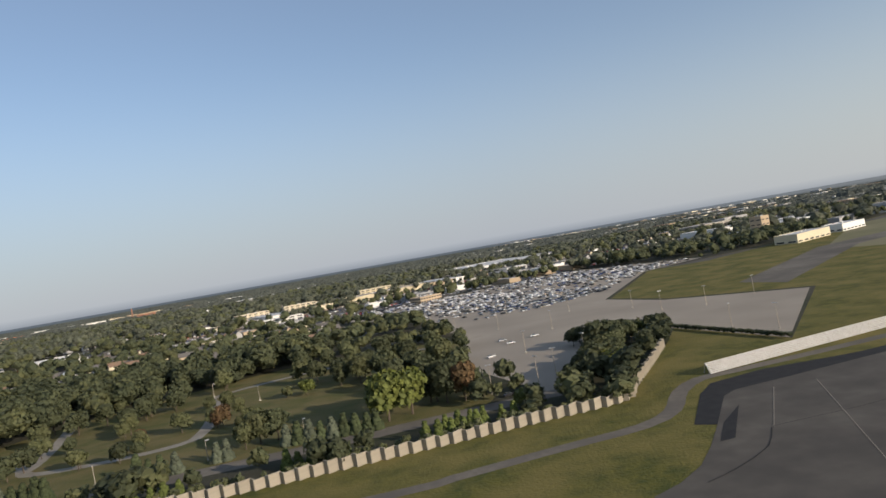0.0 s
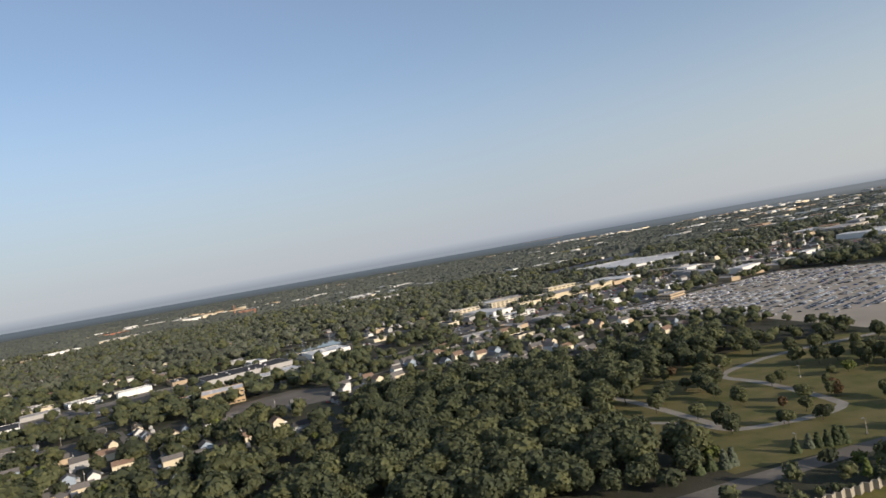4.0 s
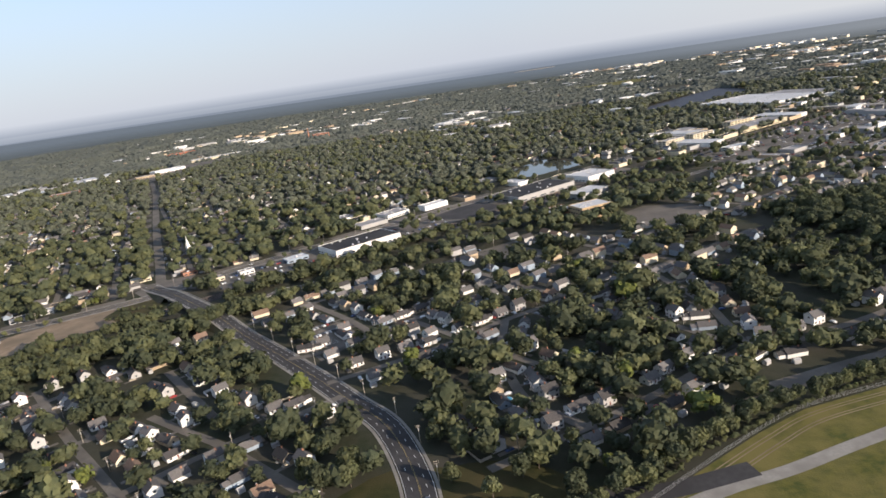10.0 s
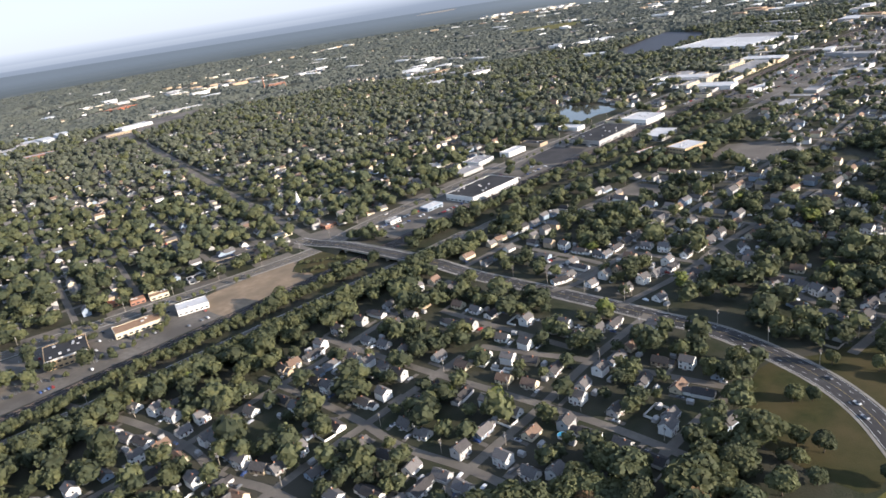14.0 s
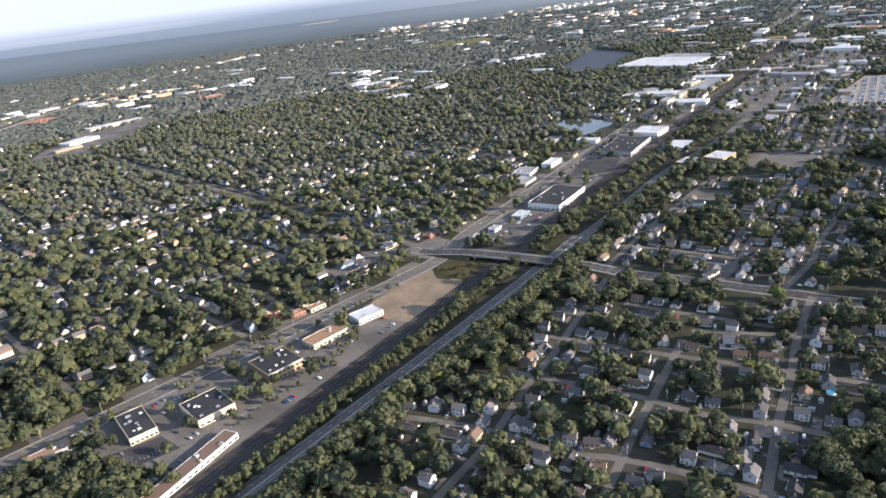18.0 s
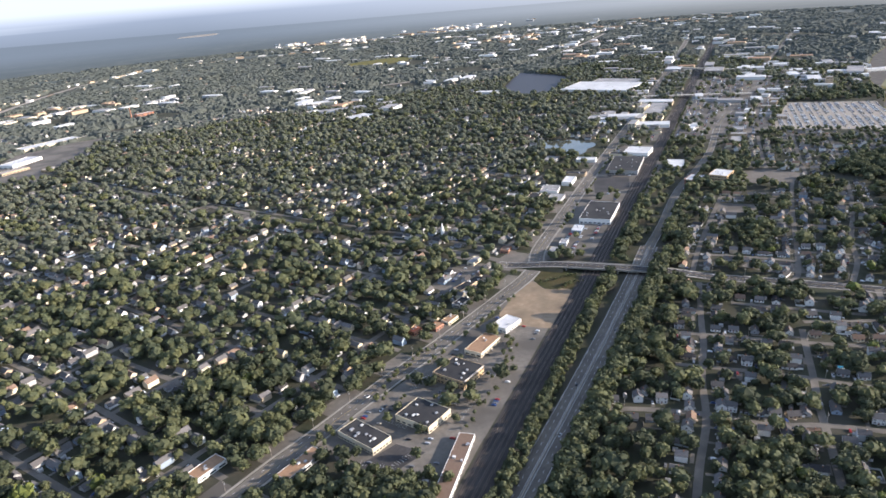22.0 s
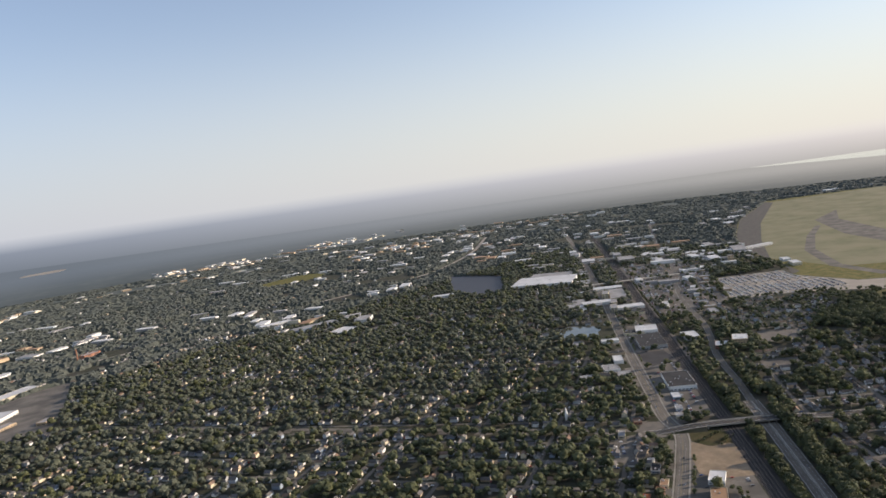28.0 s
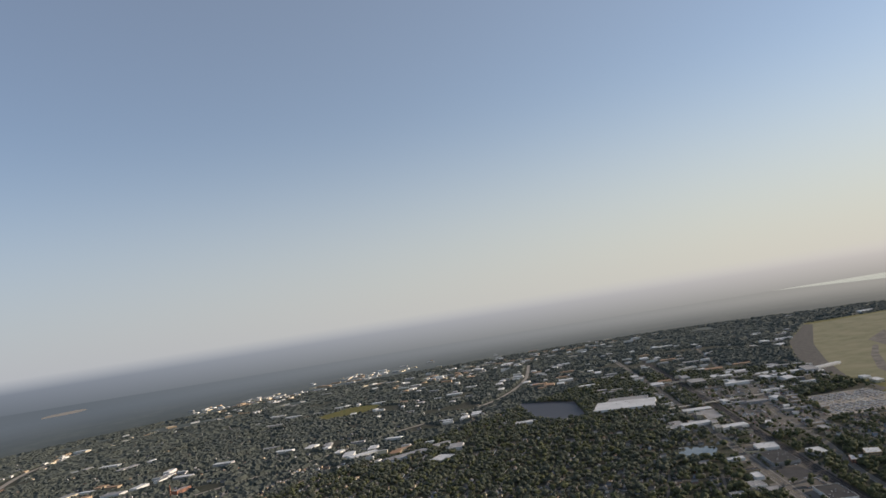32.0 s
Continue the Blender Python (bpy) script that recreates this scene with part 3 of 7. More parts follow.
sheet("infield_grass", [(300, 600), (470, 862), (900, 1048), (1500, 1262), (2590, 1560), (3290, 900), (3290, -300), (900, -300), (760, 205), (640, 335), (430, 330)], 0.035, M["drygrass"], "dry grass between the far runways, paled for haze", "grass", chart=False)
sheet("terminal_apron", [(178, 695), (330, 765), (620, 980), (1040, 1185), (1700, 1415), (2620, 1600), (2560, 1530), (1500, 1240), (900, 1030), (460, 850), (230, 690)], 0.05, M["apron"], "worn grey apron round the terminal", "apron")
sheet("taxiway", [(190, 430), (330, 600), (640, 760), (1000, 860), (1300, 920), (1290, 940), (980, 885), (620, 790), (310, 630), (176, 470)], 0.05, M["lotgrey"], "worn grey taxiway across the airfield grass", "taxiway")
sheet("car_park", [(-168, 748), (-118, 672), (-60, 600), (-12, 430), (-8, 315), (22, 241), (44, 280), (46, 345), (90, 338), (117, 270), (185, 392), (118, 446), (92, 505), (168, 690), (245, 745), (120, 900)],
      0.05, M["lot"], "large pale asphalt car park, half empty", "car park")
sheet("park_lawn", [(-200, 196), (-60, 229), (-2, 246), (-14, 300), (-14, 396), (-45, 430), (-126, 424), (-188, 378), (-228, 336), (-236, 290)], 0.03, M["parklawn"], "mown park lawn with long tree shadows", "lawn", 2.0, chart=False)
sheet("roadside_lawn", [(-812, 24), (-800, 62), (-772, 90), (-757, 92), (-752, 50), (-760, 5), (-790, -20)], 0.03, M["lawn"], "open mown lawn beside the curved road", "lawn", 2.0)
sheet("roadside_lawn", [(-742, 92), (-700, 88), (-664, 52), (-655, 15), (-700, -15), (-742, 8)], 0.03, M["lawn"], "open lawn between the roads near the airfield fence", "lawn", 2.0)
sheet("vacant_lot", [(-1152, 402), (-1105, 434), (-1066, 450), (-1070, 422), (-1048, 396), (-1104, 332), (-1150, 368)], 0.04, M["dirt"], "bare tan dirt vacant lot", "dirt lot", 2.0)
sheet("ramp_verge", [(-1064, 451), (-1040, 466), (-1012, 440), (-1030, 400), (-1047, 394), (-1068, 422)], 0.035, M["lawn"], "rough green verge below the bridge ramp", "grass", 2.0)
sheet("junction", [(-1074, 502), (-1046, 468), (-1016, 478), (-1004, 505), (-1026, 548), (-1062, 534)], 0.095, M["asphalt"], "wide worn asphalt road junction at the bridge", "road", chart=True)
CORNER_LOT = [(-1172, 470), (-1100, 484), (-1064, 524), (-1104, 556), (-1165, 524)]
sheet("corner_lot", CORNER_LOT, 0.028, M["lotgrey"], "worn asphalt lot of the corner shops", "car park", chart=False)
DEALER_LOT = [(-850, 318), (-822, 322), (-795, 276), (-814, 256), (-842, 288)]
sheet("dealer_lot", DEALER_LOT, 0.028, M["lotgrey"], "worn asphalt lot with rows of cars", "car park", chart=False)
sheet("dark_parking", [(-1397, 262), (-1375, 236), (-1338, 244), (-1352, 268), (-1376, 264)], 0.036, M["arterial"], "dark sealed parking beside the office", "car park", chart=False)
SHOP_LOT = [(-1402, 262), (-1396, 312), (-1296, 350), (-1216, 386), (-1152, 404), (-1126, 346), (-1210, 286), (-1300, 224), (-1346, 190)]
sheet("shop_lot", SHOP_LOT, 0.03, M["lotgrey"], "worn asphalt lots round the shops", "car park", chart=False)
BRIDGE_LOT = [(-988, 512), (-968, 470), (-948, 452), (-890, 505), (-880, 522), (-908, 596), (-940, 566)]
sheet("bridge_lot", BRIDGE_LOT, 0.028, M["lotgrey"], "worn paved lots between main road and railway", "car park", chart=False)
FACTORY_LOT = [(-910, 600), (-820, 668), (-700, 760), (-560, 850), (-470, 880), (-440, 830), (-560, 700), (-690, 610), (-800, 560), (-880, 520)]
sheet("factory_lot", FACTORY_LOT, 0.03, M["lotgrey"], "worn paving round the factories", "car park", chart=False)
sheet("school_lot", [(-545, 545), (-500, 580), (-450, 560), (-440, 500), (-500, 480), (-540, 515)], 0.03, M["asphalt"], "asphalt school car park", "car park")
sheet("school_field_lot", [(-702, 468), (-668, 492), (-628, 442), (-658, 410)], 0.03, M["lotgrey"], "pale empty asphalt lot near the school", "car park")
sheet("works_yard", [(-762, 664), (-705, 642), (-652, 694), (-692, 746)], 0.034, M["arterial"], "dark asphalt yard beside the works", "car park")
sheet("pond", [(-550, 1050), (-512, 1000), (-505, 936), (-560, 905), (-595, 888), (-618, 925), (-612, 980), (-580, 1020)], 0.05, M["water"], "still grey pond among the woods", "pond", 5.0)
sheet("mall_lot", [(-1690, 1690), (-1560, 1640), (-1470, 1800), (-1385, 2030), (-1360, 2130), (-1430, 2130), (-1600, 2060), (-1680, 1840)], 0.04, M["lotgrey"], "pale paving round the shopping centre", "car park")
sheet("meadow", [(-100, 3130), (-40, 3300), (120, 3340), (265, 3320), (300, 3160), (200, 3080), (45, 3060)], 0.05, M["airgrass"], "smooth bright green field among far woods", "field", 6.0)
STATION_LOT = [(-420, 870), (-200, 1010), (60, 1180), (330, 1360), (430, 1260), (150, 1010), (-60, 880), (-300, 760)]
sheet("station_lot", STATION_LOT, 0.03, M["lotgrey"], "grey paving of the business district", "car park", chart=False)
EAST_LOT = [(-404, 772), (-300, 745), (-180, 742), (-11, 850), (160, 935), (430, 1130), (430, 1250), (150, 1000), (-60, 870), (-300, 755)]
sheet("business_lots", EAST_LOT, 0.025, M["lotgrey"], "grey paved lots between highway and airport", "car park", chart=False)
sheet("meadow", [(-400, 4690), (-300, 4500), (30, 4420), (330, 4440), (60, 4560), (-250, 4800)], 0.05, M["drygrass"], "long pale field on the far slope", "field", 6.0)
sheet("meadow", [(300, 2990), (380, 2950), (420, 3040), (340, 3090)], 0.05, M["dirt"], "bare pale field among far woods", "field", 6.0)
sheet("solar_field", [(-190, 1670), (-130, 1790), (80, 2000), (175, 2090), (190, 1900), (178, 1800), (-70, 1590), (-120, 1560)], 0.4, M["solar"], "dark array of solar panels beside the warehouse", "solar field")
sheet("sand_pit", [(230, 9050), (400, 9420), (780, 9560), (800, 9250), (560, 8950)], 0.5, M["lot"], "pale sand pit on the far hills", "sand pit", 8.0)

BAY = [(7300, 1200), (7800, 2000), (8200, 2900), (8700, 4100), (9700, 6600), (12500, 7400), (11200, 4000), (10000, 800)]
sheet("bay", BAY, 0.5, M["water"], "bright bay along the far horizon", "bay")

CAR_PARK = [(-168, 748), (-118, 672), (-60, 600), (-12, 430), (-8, 315), (22, 241), (44, 280), (46, 345), (90, 338), (117, 270), (185, 392), (118, 446), (92, 505), (168, 690), (245, 745), (120, 900), (-168, 748)]
chart_line(np.array(CAR_PARK[6:16], float), 6)
chart_ring([(-640, 900), (-600, 840), (-520, 890), (-480, 960), (-520, 1020)])

ROADS = {}


def bridge_height(line, a, b, top, ramp):
    """Heights along a line that climbs to top between the places a and b (metres along it)."""
    s = np.r_[0, np.cumsum(np.linalg.norm(np.diff(line[:, :2], axis=0), axis=1))]
    up = np.clip((s - a + ramp) / ramp, 0, 1) * np.clip((b + ramp - s) / ramp, 0, 1)
    return top * up * up * (3 - 2 * up)


HIGHWAY = [(-1700, -90), (-1500, 36), (-1317, 153), (-1189, 233), (-1087, 298), (-956, 384), (-880, 436)]
_, ROADS["highway"] = road("highway", HIGHWAY, 23.5, M["asphalt"], 0.066, "grey four-lane divided highway beside the railway", 3)
EAST_ROAD = [(-882, 434), (-800, 485), (-660, 578), (-503, 660), (-398, 722), (-187, 866), (40, 990), (219, 1075), (680, 1360), (1455, 1790), (1812, 1990)]
_, ROADS["east_road"] = road("east_road", EAST_ROAD, 13.0, M["street"], 0.062, "pale worn road going on beyond the bridge", 1.5)
POST = [(-2300, -150), (-1900, 90), (-1640, 210), (-1462, 294), (-1401, 319), (-1320, 354), (-1227, 392), (-1114, 441), (-1045, 476), (-992, 528), (-900, 596), (-835, 644), (-584, 828), (-178, 1119), (300, 1470), (740, 1800), (1500, 2370)]
_, ROADS["main_road"] = road("main_road", POST, 15.0, M["asphalt"], 0.07, "worn grey main road lined with shops", 3)
RAILWAY = [(-1700, -70), (-1500, 66), (-1342, 177), (-1219, 264), (-1120, 333), (-983, 430), (-782, 574), (-453, 807), (-150, 1024), (175, 1255), (700, 1630), (1400, 2130)]
_, ROADS["railway"] = road("railway_bed", RAILWAY, 24, M["gravel"], 0.05, "dark ballast bed of the four-track railway", 2, category="railway")
CURVED = [(-1066, 522), (-1040, 490), (-1010, 455), (-966, 402), (-914, 336), (-880, 293), (-853, 258), (-815, 206), (-792, 173), (-769, 140), (-752, 92), (-746, 52), (-752, 10), (-775, -50), (-830, -130)]
cl = curve_line(CURVED)
arc = np.r_[0, np.cumsum(np.linalg.norm(np.diff(cl, axis=0), axis=1))]
spot = lambda x, y: float(arc[np.argmin(np.hypot(cl[:, 0] - x, cl[:, 1] - y))])
BRIDGE = bridge_height(cl, spot(-1010, 455), spot(-938, 367), 4.8, 75)
_, ROADS["airport_road"] = road("curved_road", CURVED, 15.0, M["arterial"], 0.08, "dark five-lane road curving down from the bridge", 3, heights=BRIDGE)

STREETS = {
    "a": [(-1230, 235), (-1167, 186), (-1124, 142), (-1101, 107), (-1071, 83), (-1043, 52), (-1010, 8)],
    "b": [(-1085, 214), (-1023, 138), (-995, 95), (-962, 62), (-930, 22)],
    "c": [(-1040, 258), (-975, 180), (-931, 131), (-906, 103), (-877, 68), (-850, 30)],
    "d": [(-800, 184), (-863, 139), (-906, 103), (-956, 65), (-1007, 22), (-1060, -20)],
    "e": [(-940, 182), (-972, 157), (-1010, 127), (-1043, 102), (-1079, 72), (-1130, 30)],
    "f": [(-925, 190), (-890, 162), (-862, 140), (-818, 97), (-796, 76)],
    "g": [(-862, 36), (-833, 55), (-796, 76)],
    "h": [(-942, 262), (-900, 205), (-866, 160)],
    "i": [(-924, 319), (-1000, 254), (-1036, 222), (-1085, 184), (-1134, 140), (-1185, 105), (-1235, 68)],
    "j": [(-763, 303), (-697, 218), (-672, 186)],
    "k": [(-715, 84), (-661, 112), (-621, 135), (-583, 160), (-551, 180)],
    "l": [(-560, 330), (-548, 252), (-551, 185), (-538, 175), (-498, 187), (-449, 206), (-400, 240)],
    "m": [(-850, 256), (-830, 258), (-790, 283), (-740, 318), (-640, 388), (-540, 455), (-460, 505)],
    "n": [(-813, 205), (-740, 240), (-690, 275), (-610, 320), (-520, 372), (-440, 425)],
    "o": [(-916, 337), (-830, 395), (-740, 450), (-640, 510)],
    "p": [(-740, 450), (-690, 385), (-650, 325), (-600, 255), (-560, 190)],
    "q": [(-640, 510), (-590, 440), (-545, 380), (-500, 300)],
    "r": [(-870, 395), (-820, 330), (-790, 283)],
    "s": [(-664, 112), (-690, 150), (-697, 218), (-690, 275)],
}
CEMETERY_PATH = [(-240, 380), (-212, 334), (-187, 272), (-180, 253), (-149, 252), (-123, 261), (-120, 277), (-134, 330), (-147, 361), (-115, 387), (-73, 403), (-20, 412)]
for n, (k, pts) in enumerate(STREETS.items()):
    _, ROADS[k] = road("street", pts, 6.2, M["street"], 0.10 + 0.012 * n, "pale worn residential street", 0.2)
_, ROADS["north_road"] = road("north_road", [(-1040, 512), (-1056, 532), (-1093, 619), (-1178, 816), (-1276, 1050), (-1404, 1357), (-1530, 1640)], 11.5, M["street"], 0.075, "straight pale road running north from the bridge", 3)
_, ROADS["wall_street"] = road("street", [(-560, 128), (-470, 150), (-380, 150), (-260, 168), (-187, 190), (-145, 203), (-100, 214), (-51, 225), (7, 240), (24, 243)], 10.5, M["street"], 0.055, "pale street behind the noise wall", 1)
road("access_lane", [(-1346, 353), (-1305, 322), (-1274, 291), (-1256, 285), (-1225, 308), (-1190, 328)], 7.0, M["street"], 0.045, "narrow paved lane between the shop lots", 0, category="lane")
road("park_path", CEMETERY_PATH, 5.6, M["pavement"], 0.06, "pale winding paved path across the park lawn", 1, category="path")
road("park_path", [(-181, 253), (-205, 280), (-250, 300)], 4.0, M["pavement"], 0.058, "pale paved path into the woods", 1, category="path")
road("service_road", [(-330, 127), (-300, 132), (-130, 152), (-30, 166), (-13, 171), (17, 181), (39, 188), (50, 198), (58, 217), (68, 229), (80, 232), (119, 241), (200, 262)], 5.2, M["asphalt"], 0.05,
     "narrow grey perimeter road in the airfield grass", 1)
road("perimeter_track", [(-664, 35), (-650, 37), (-636, 41), (-614, 49), (-586, 56), (-555, 67), (-534, 74), (-478, 93), (-400, 112), (-333, 126)], 7.5, M["pavement"], 0.055, "pale worn perimeter track in the airfield grass", 1)
road("perimeter_track", [(-640, 40), (-622, 34), (-612, 22), (-606, 2), (-604, -30)], 7.0, M["pavement"], 0.057, "pale worn branch of the perimeter track", 1)
sheet("parking_pad", [(-714, 20), (-697, 44), (-679, 50), (-664, 44), (-660, 33), (-676, 25)], 0.115, M["arterial"], "dark asphalt pad by the airfield gate", "car park")
road("branch_road", [(-745, 22), (-728, 24), (-700, 40), (-672, 52), (-640, 52), (-600, 60)], 11, M["arterial"], 0.10, "dark side road off the curved road", 1)
road("dirt_lane", [(-620, 90), (-572, 121), (-546, 125), (-497, 147), (-450, 170)], 3.5, M["dirt"], 0.04, "narrow dirt lane behind the houses", 0.5, category="lane")

_, ROADS["far_highway"] = road("far_highway", [(-1950, 2400), (-1819, 2804), (-1650, 3216), (-1415, 3757), (-1100, 4220), (-517, 4500), (38, 4400), (520, 4150), (1300, 4250)], 30, M["lot"], 0.3, "pale far highway through the woods", 20)
_, ROADS["far_road"] = road("far_road", [(-1600, 2420), (-1250, 2350), (-1003, 2318), (-760, 2288), (-550, 2300), (-360, 2320), (-148, 2296), (-34, 2277), (350, 2330), (900, 2600), (1604, 3094)], 20, M["lot"], 0.3, "pale far highway through the woods", 8)

# Streets of the blocks farther off, on their own grids.
def block_streets(ring, angle, across, along, skip=0.12):
    c, s = math.cos(radians(angle)), math.sin(radians(angle))
    r = np.array(ring)
    uv = np.c_[r[:, 0] * c + r[:, 1] * s, -r[:, 0] * s + r[:, 1] * c]
    lo, hi = uv.min(0), uv.max(0)
    out = []
    for axis, gap in ((0, across), (1, along)):
        for v in np.arange(lo[1 - axis] + gap * 0.5, hi[1 - axis], gap):
            if random.random() < skip:
                continue
            t = np.arange(lo[axis], hi[axis], 12.0)
            w = np.full(len(t), v) + 6 * np.sin(t / 190 + v)
            u, q = (t, w) if axis == 0 else (w, t)
            x, y = u * c - q * s, u * s + q * c
            ok = inside(ring, x, y) & (free(x, y) if axis == 0 else True)
            run = []
            for k in range(len(t) + 1):
                if k < len(t) and ok[k]:
                    run.append((x[k], y[k]))
                elif run:
                    if len(run) > 6:
                        out.append(np.array(run))
                    run = []
    return out


ZONE_NORTH = [(-1840, 150), (-1640, 235), (-1410, 335), (-1240, 405), (-1130, 460), (-1060, 500), (-1000, 560), (-900, 640), (-800, 740), (-700, 860), (-720, 1100), (-960, 1250), (-1150, 1500), (-1380, 1580), (-1700, 1500), (-1860, 1300), (-1860, 700)]
ZONE_EAST = [(-440, 470), (-250, 480), (-110, 470), (-70, 560), (-130, 660), (-260, 740), (-400, 700), (-470, 580)]
ZONE_FAR = [(-1300, 1650), (-1060, 1300), (-900, 1150), (-640, 1250), (-560, 1560), (-700, 1900), (-900, 2250), (-1250, 2300)]
far_lines = []
for ring, angle, across, along in ((ZONE_NORTH, 24, 118, 72), (ZONE_EAST, 38, 62, 130), (ZONE_FAR, 28, 76, 230)):
    far_lines += block_streets(ring, angle, across, along)
v_all, f_all, off = [], [], 0
for line in far_lines:
    chart_line(line, 2.4)
    n = sides_of(line)
    v_all.append(np.c_[np.concatenate([line + n * 3.2, line - n * 3.2]), np.full(2 * len(line), 0.05 + 0.004 * (len(v_all) % 60))])
    k = np.arange(len(line) - 1)
    f_all.append(np.c_[k, k + len(line), k + len(line) + 1, k + 1] + off)
    off += 2 * len(line)
tagged(link("side_streets", mesh_of("side_streets", np.concatenate(v_all), np.concatenate(f_all)), M["street"]), "pale narrow streets between the farther houses", "road", kind="structure")

# ---- trees ----
ICO = bmesh.new()
bmesh.ops.create_icosphere(ICO, subdivisions=1, radius=1)
ICO_V = np.array([v.co[:] for v in ICO.verts])
ICO_F = np.array([[v.index for v in f.verts] for f in ICO.faces])
ICO.free()


def clumps(rng, centres, radii, flat=0.8, rough=0.28):
    """Uneven leafy lumps at the centres."""
    v, f = [], []
    for k, (c, r) in enumerate(zip(centres, radii)):
        w = ICO_V * (1 + rng.uniform(-rough, rough, (len(ICO_V), 1)))
        a = rng.uniform(0, 6.28)
        rot = np.array([[math.cos(a), -math.sin(a), 0], [math.sin(a), math.cos(a), 0], [0, 0, flat]])
        v.append(w @ rot * r + c)
        f.append(ICO_F + k * len(ICO_V))
    return np.concatenate(v), np.concatenate(f)


def round_crown(rng, lobes, cards, size, core=0.84):
    """A crown of radius about 1, from z 0 to 1.75: inner lumps, and leafy sprays strewn over several uneven lobes."""
    c, r = [np.array((0, 0, 0.92))], [0.68]
    for k in range(lobes - 1):
        a = 2.39996 * k + rng.uniform(-0.5, 0.5)
        q, z = rng.uniform(0.28, 0.56), rng.uniform(0.42, 1.28)
        c.append(np.array((math.cos(a) * q, math.sin(a) * q, z)))
        r.append(rng.uniform(0.32, 0.5) * (1.12 - 0.2 * z))
    c, r = np.array(c), np.array(r)
    v, f = clumps(rng, c, r * core, 1.0, 0.2)
    pv, pf, off, made, tries = [], [], len(v), 0, 0
    while made < cards and tries < cards * 6:
        tries += 1
        k = rng.choice(len(c), p=r**2 / (r**2).sum())
        d = rng.normal(size=3)
        d[2] = d[2] * 0.8 + 0.25
        d /= np.linalg.norm(d)
        p = c[k] + d * r[k] * rng.uniform(0.88, 1.14)
        if (np.linalg.norm(c - p, axis=1) < r * 0.86).any():
            continue
        n = d + rng.normal(size=3) * 0.45
        n /= np.linalg.norm(n)
        t = np.cross(n, rng.normal(size=3))
        t /= np.linalg.norm(t)
        b, s = np.cross(n, t), size * rng.uniform(0.6, 1.3)
        pv += [p + t * s * rng.uniform(0.7, 1.2), p + b * s * 0.8 + n * s * 0.2, p - t * s * rng.uniform(0.7, 1.2), p - b * s * 0.8 - n * s * 0.2]
        pf += [(off, off + 1, off + 2), (off, off + 2, off + 3)]
        off += 4
        made += 1
    return np.concatenate([v, np.array(pv)]), np.concatenate([f, np.array(pf)])


def cone_crown(rng, tiers):
    """A narrow conifer of height 1 from ragged tiers of boughs."""
    c, r = [], []
    for k in range(tiers):
        h = k / tiers
        rad = 0.26 * (1 - h) + 0.02
        m = max(3, int(7 * (1 - h)))
        for j in range(m):
            a = 6.28 * j / m + k * 1.1
            c.append((math.cos(a) * rad * 0.62, math.sin(a) * rad * 0.62, 0.06 + 0.9 * h + rng.uniform(-0.02, 0.02)))
            r.append((0.085 + 0.10 * (1 - h)) * rng.uniform(0.8, 1.2))
    return clumps(rng, np.array(c), np.array(r), 1.1)


def trunk_mesh(rng, height, radius, limbs):
    bm = bmesh.new()
    tube(bm, (0, 0, -0.3), (rng.uniform(-0.2, 0.2), rng.uniform(-0.2, 0.2), height), radius, radius * 0.45)
    for k in range(limbs):
        a, h = 6.28 * k / limbs + rng.uniform(-0.5, 0.5), height * rng.uniform(0.5, 0.85)
        out = height * rng.uniform(0.35, 0.55)
        tube(bm, (0, 0, h), (math.cos(a) * out, math.sin(a) * out, h + out * 0.9), radius * 0.4, radius * 0.12, 5)
    me = bpy.data.meshes.new("trunk")
    bm.to_mesh(me)
    bm.free()
    me.materials.append(M["bark"])
    return me


rng = np.random.default_rng(5)
NEAR_CROWNS = [round_crown(rng, 10, 560, 0.145, 0.74) for _ in range(7)]
MID_CROWNS = [round_crown(rng, 6, 72, 0.2, 0.88) for _ in range(12)]
WOOD_CROWNS = [round_crown(rng, 8, 300, 0.135, 0.86) for _ in range(8)]
LOW_CROWNS = [round_crown(rng, 3, 16, 0.26, 1.02) for _ in range(14)]
CONES = [cone_crown(rng, 8) for _ in range(3)]
KINDS = {"green": "leaf", "dark": "leafdark", "gold": "leafgold", "rust": "leafrust"}
TREE_LABEL = {"green": "broad leafy green tree with an uneven crown", "dark": "dense dark green tree with an uneven crown",
              "gold": "leafy tree turning yellow-green", "rust": "small tree with russet-brown leaves"}
tree_meshes = {}


def plant(kind, x, y, radius, height, k):
    """One tree: trunk and limbs with a crown of leafy lumps."""
    key = (kind, k)
    if key not in tree_meshes:
        v, f = NEAR_CROWNS[k]
        me = mesh_of("crown", v, f, False)
        me.materials.append(M[KINDS[kind]])
        tree_meshes[key] = me
    if "trunk" not in tree_meshes:
        tree_meshes["trunk"] = trunk_mesh(np.random.default_rng(2), 1.0, 0.055, 4)
    top = tagged(new("tree"), TREE_LABEL[kind], "tree", "trees of the neighbourhood")
    top.matrix_world = pose(x, y, 0, 0, 0, (x * 37 + y * 11) % 360)
    t = link("trunk", tree_meshes["trunk"], None, top)
    t.scale = (height * 0.5,) * 3
    c = link("crown", tree_meshes[key], None, top)
    c.scale, c.location = (radius, radius, (height - height * 0.22) / 1.75), (0, 0, height * 0.22)
    return top


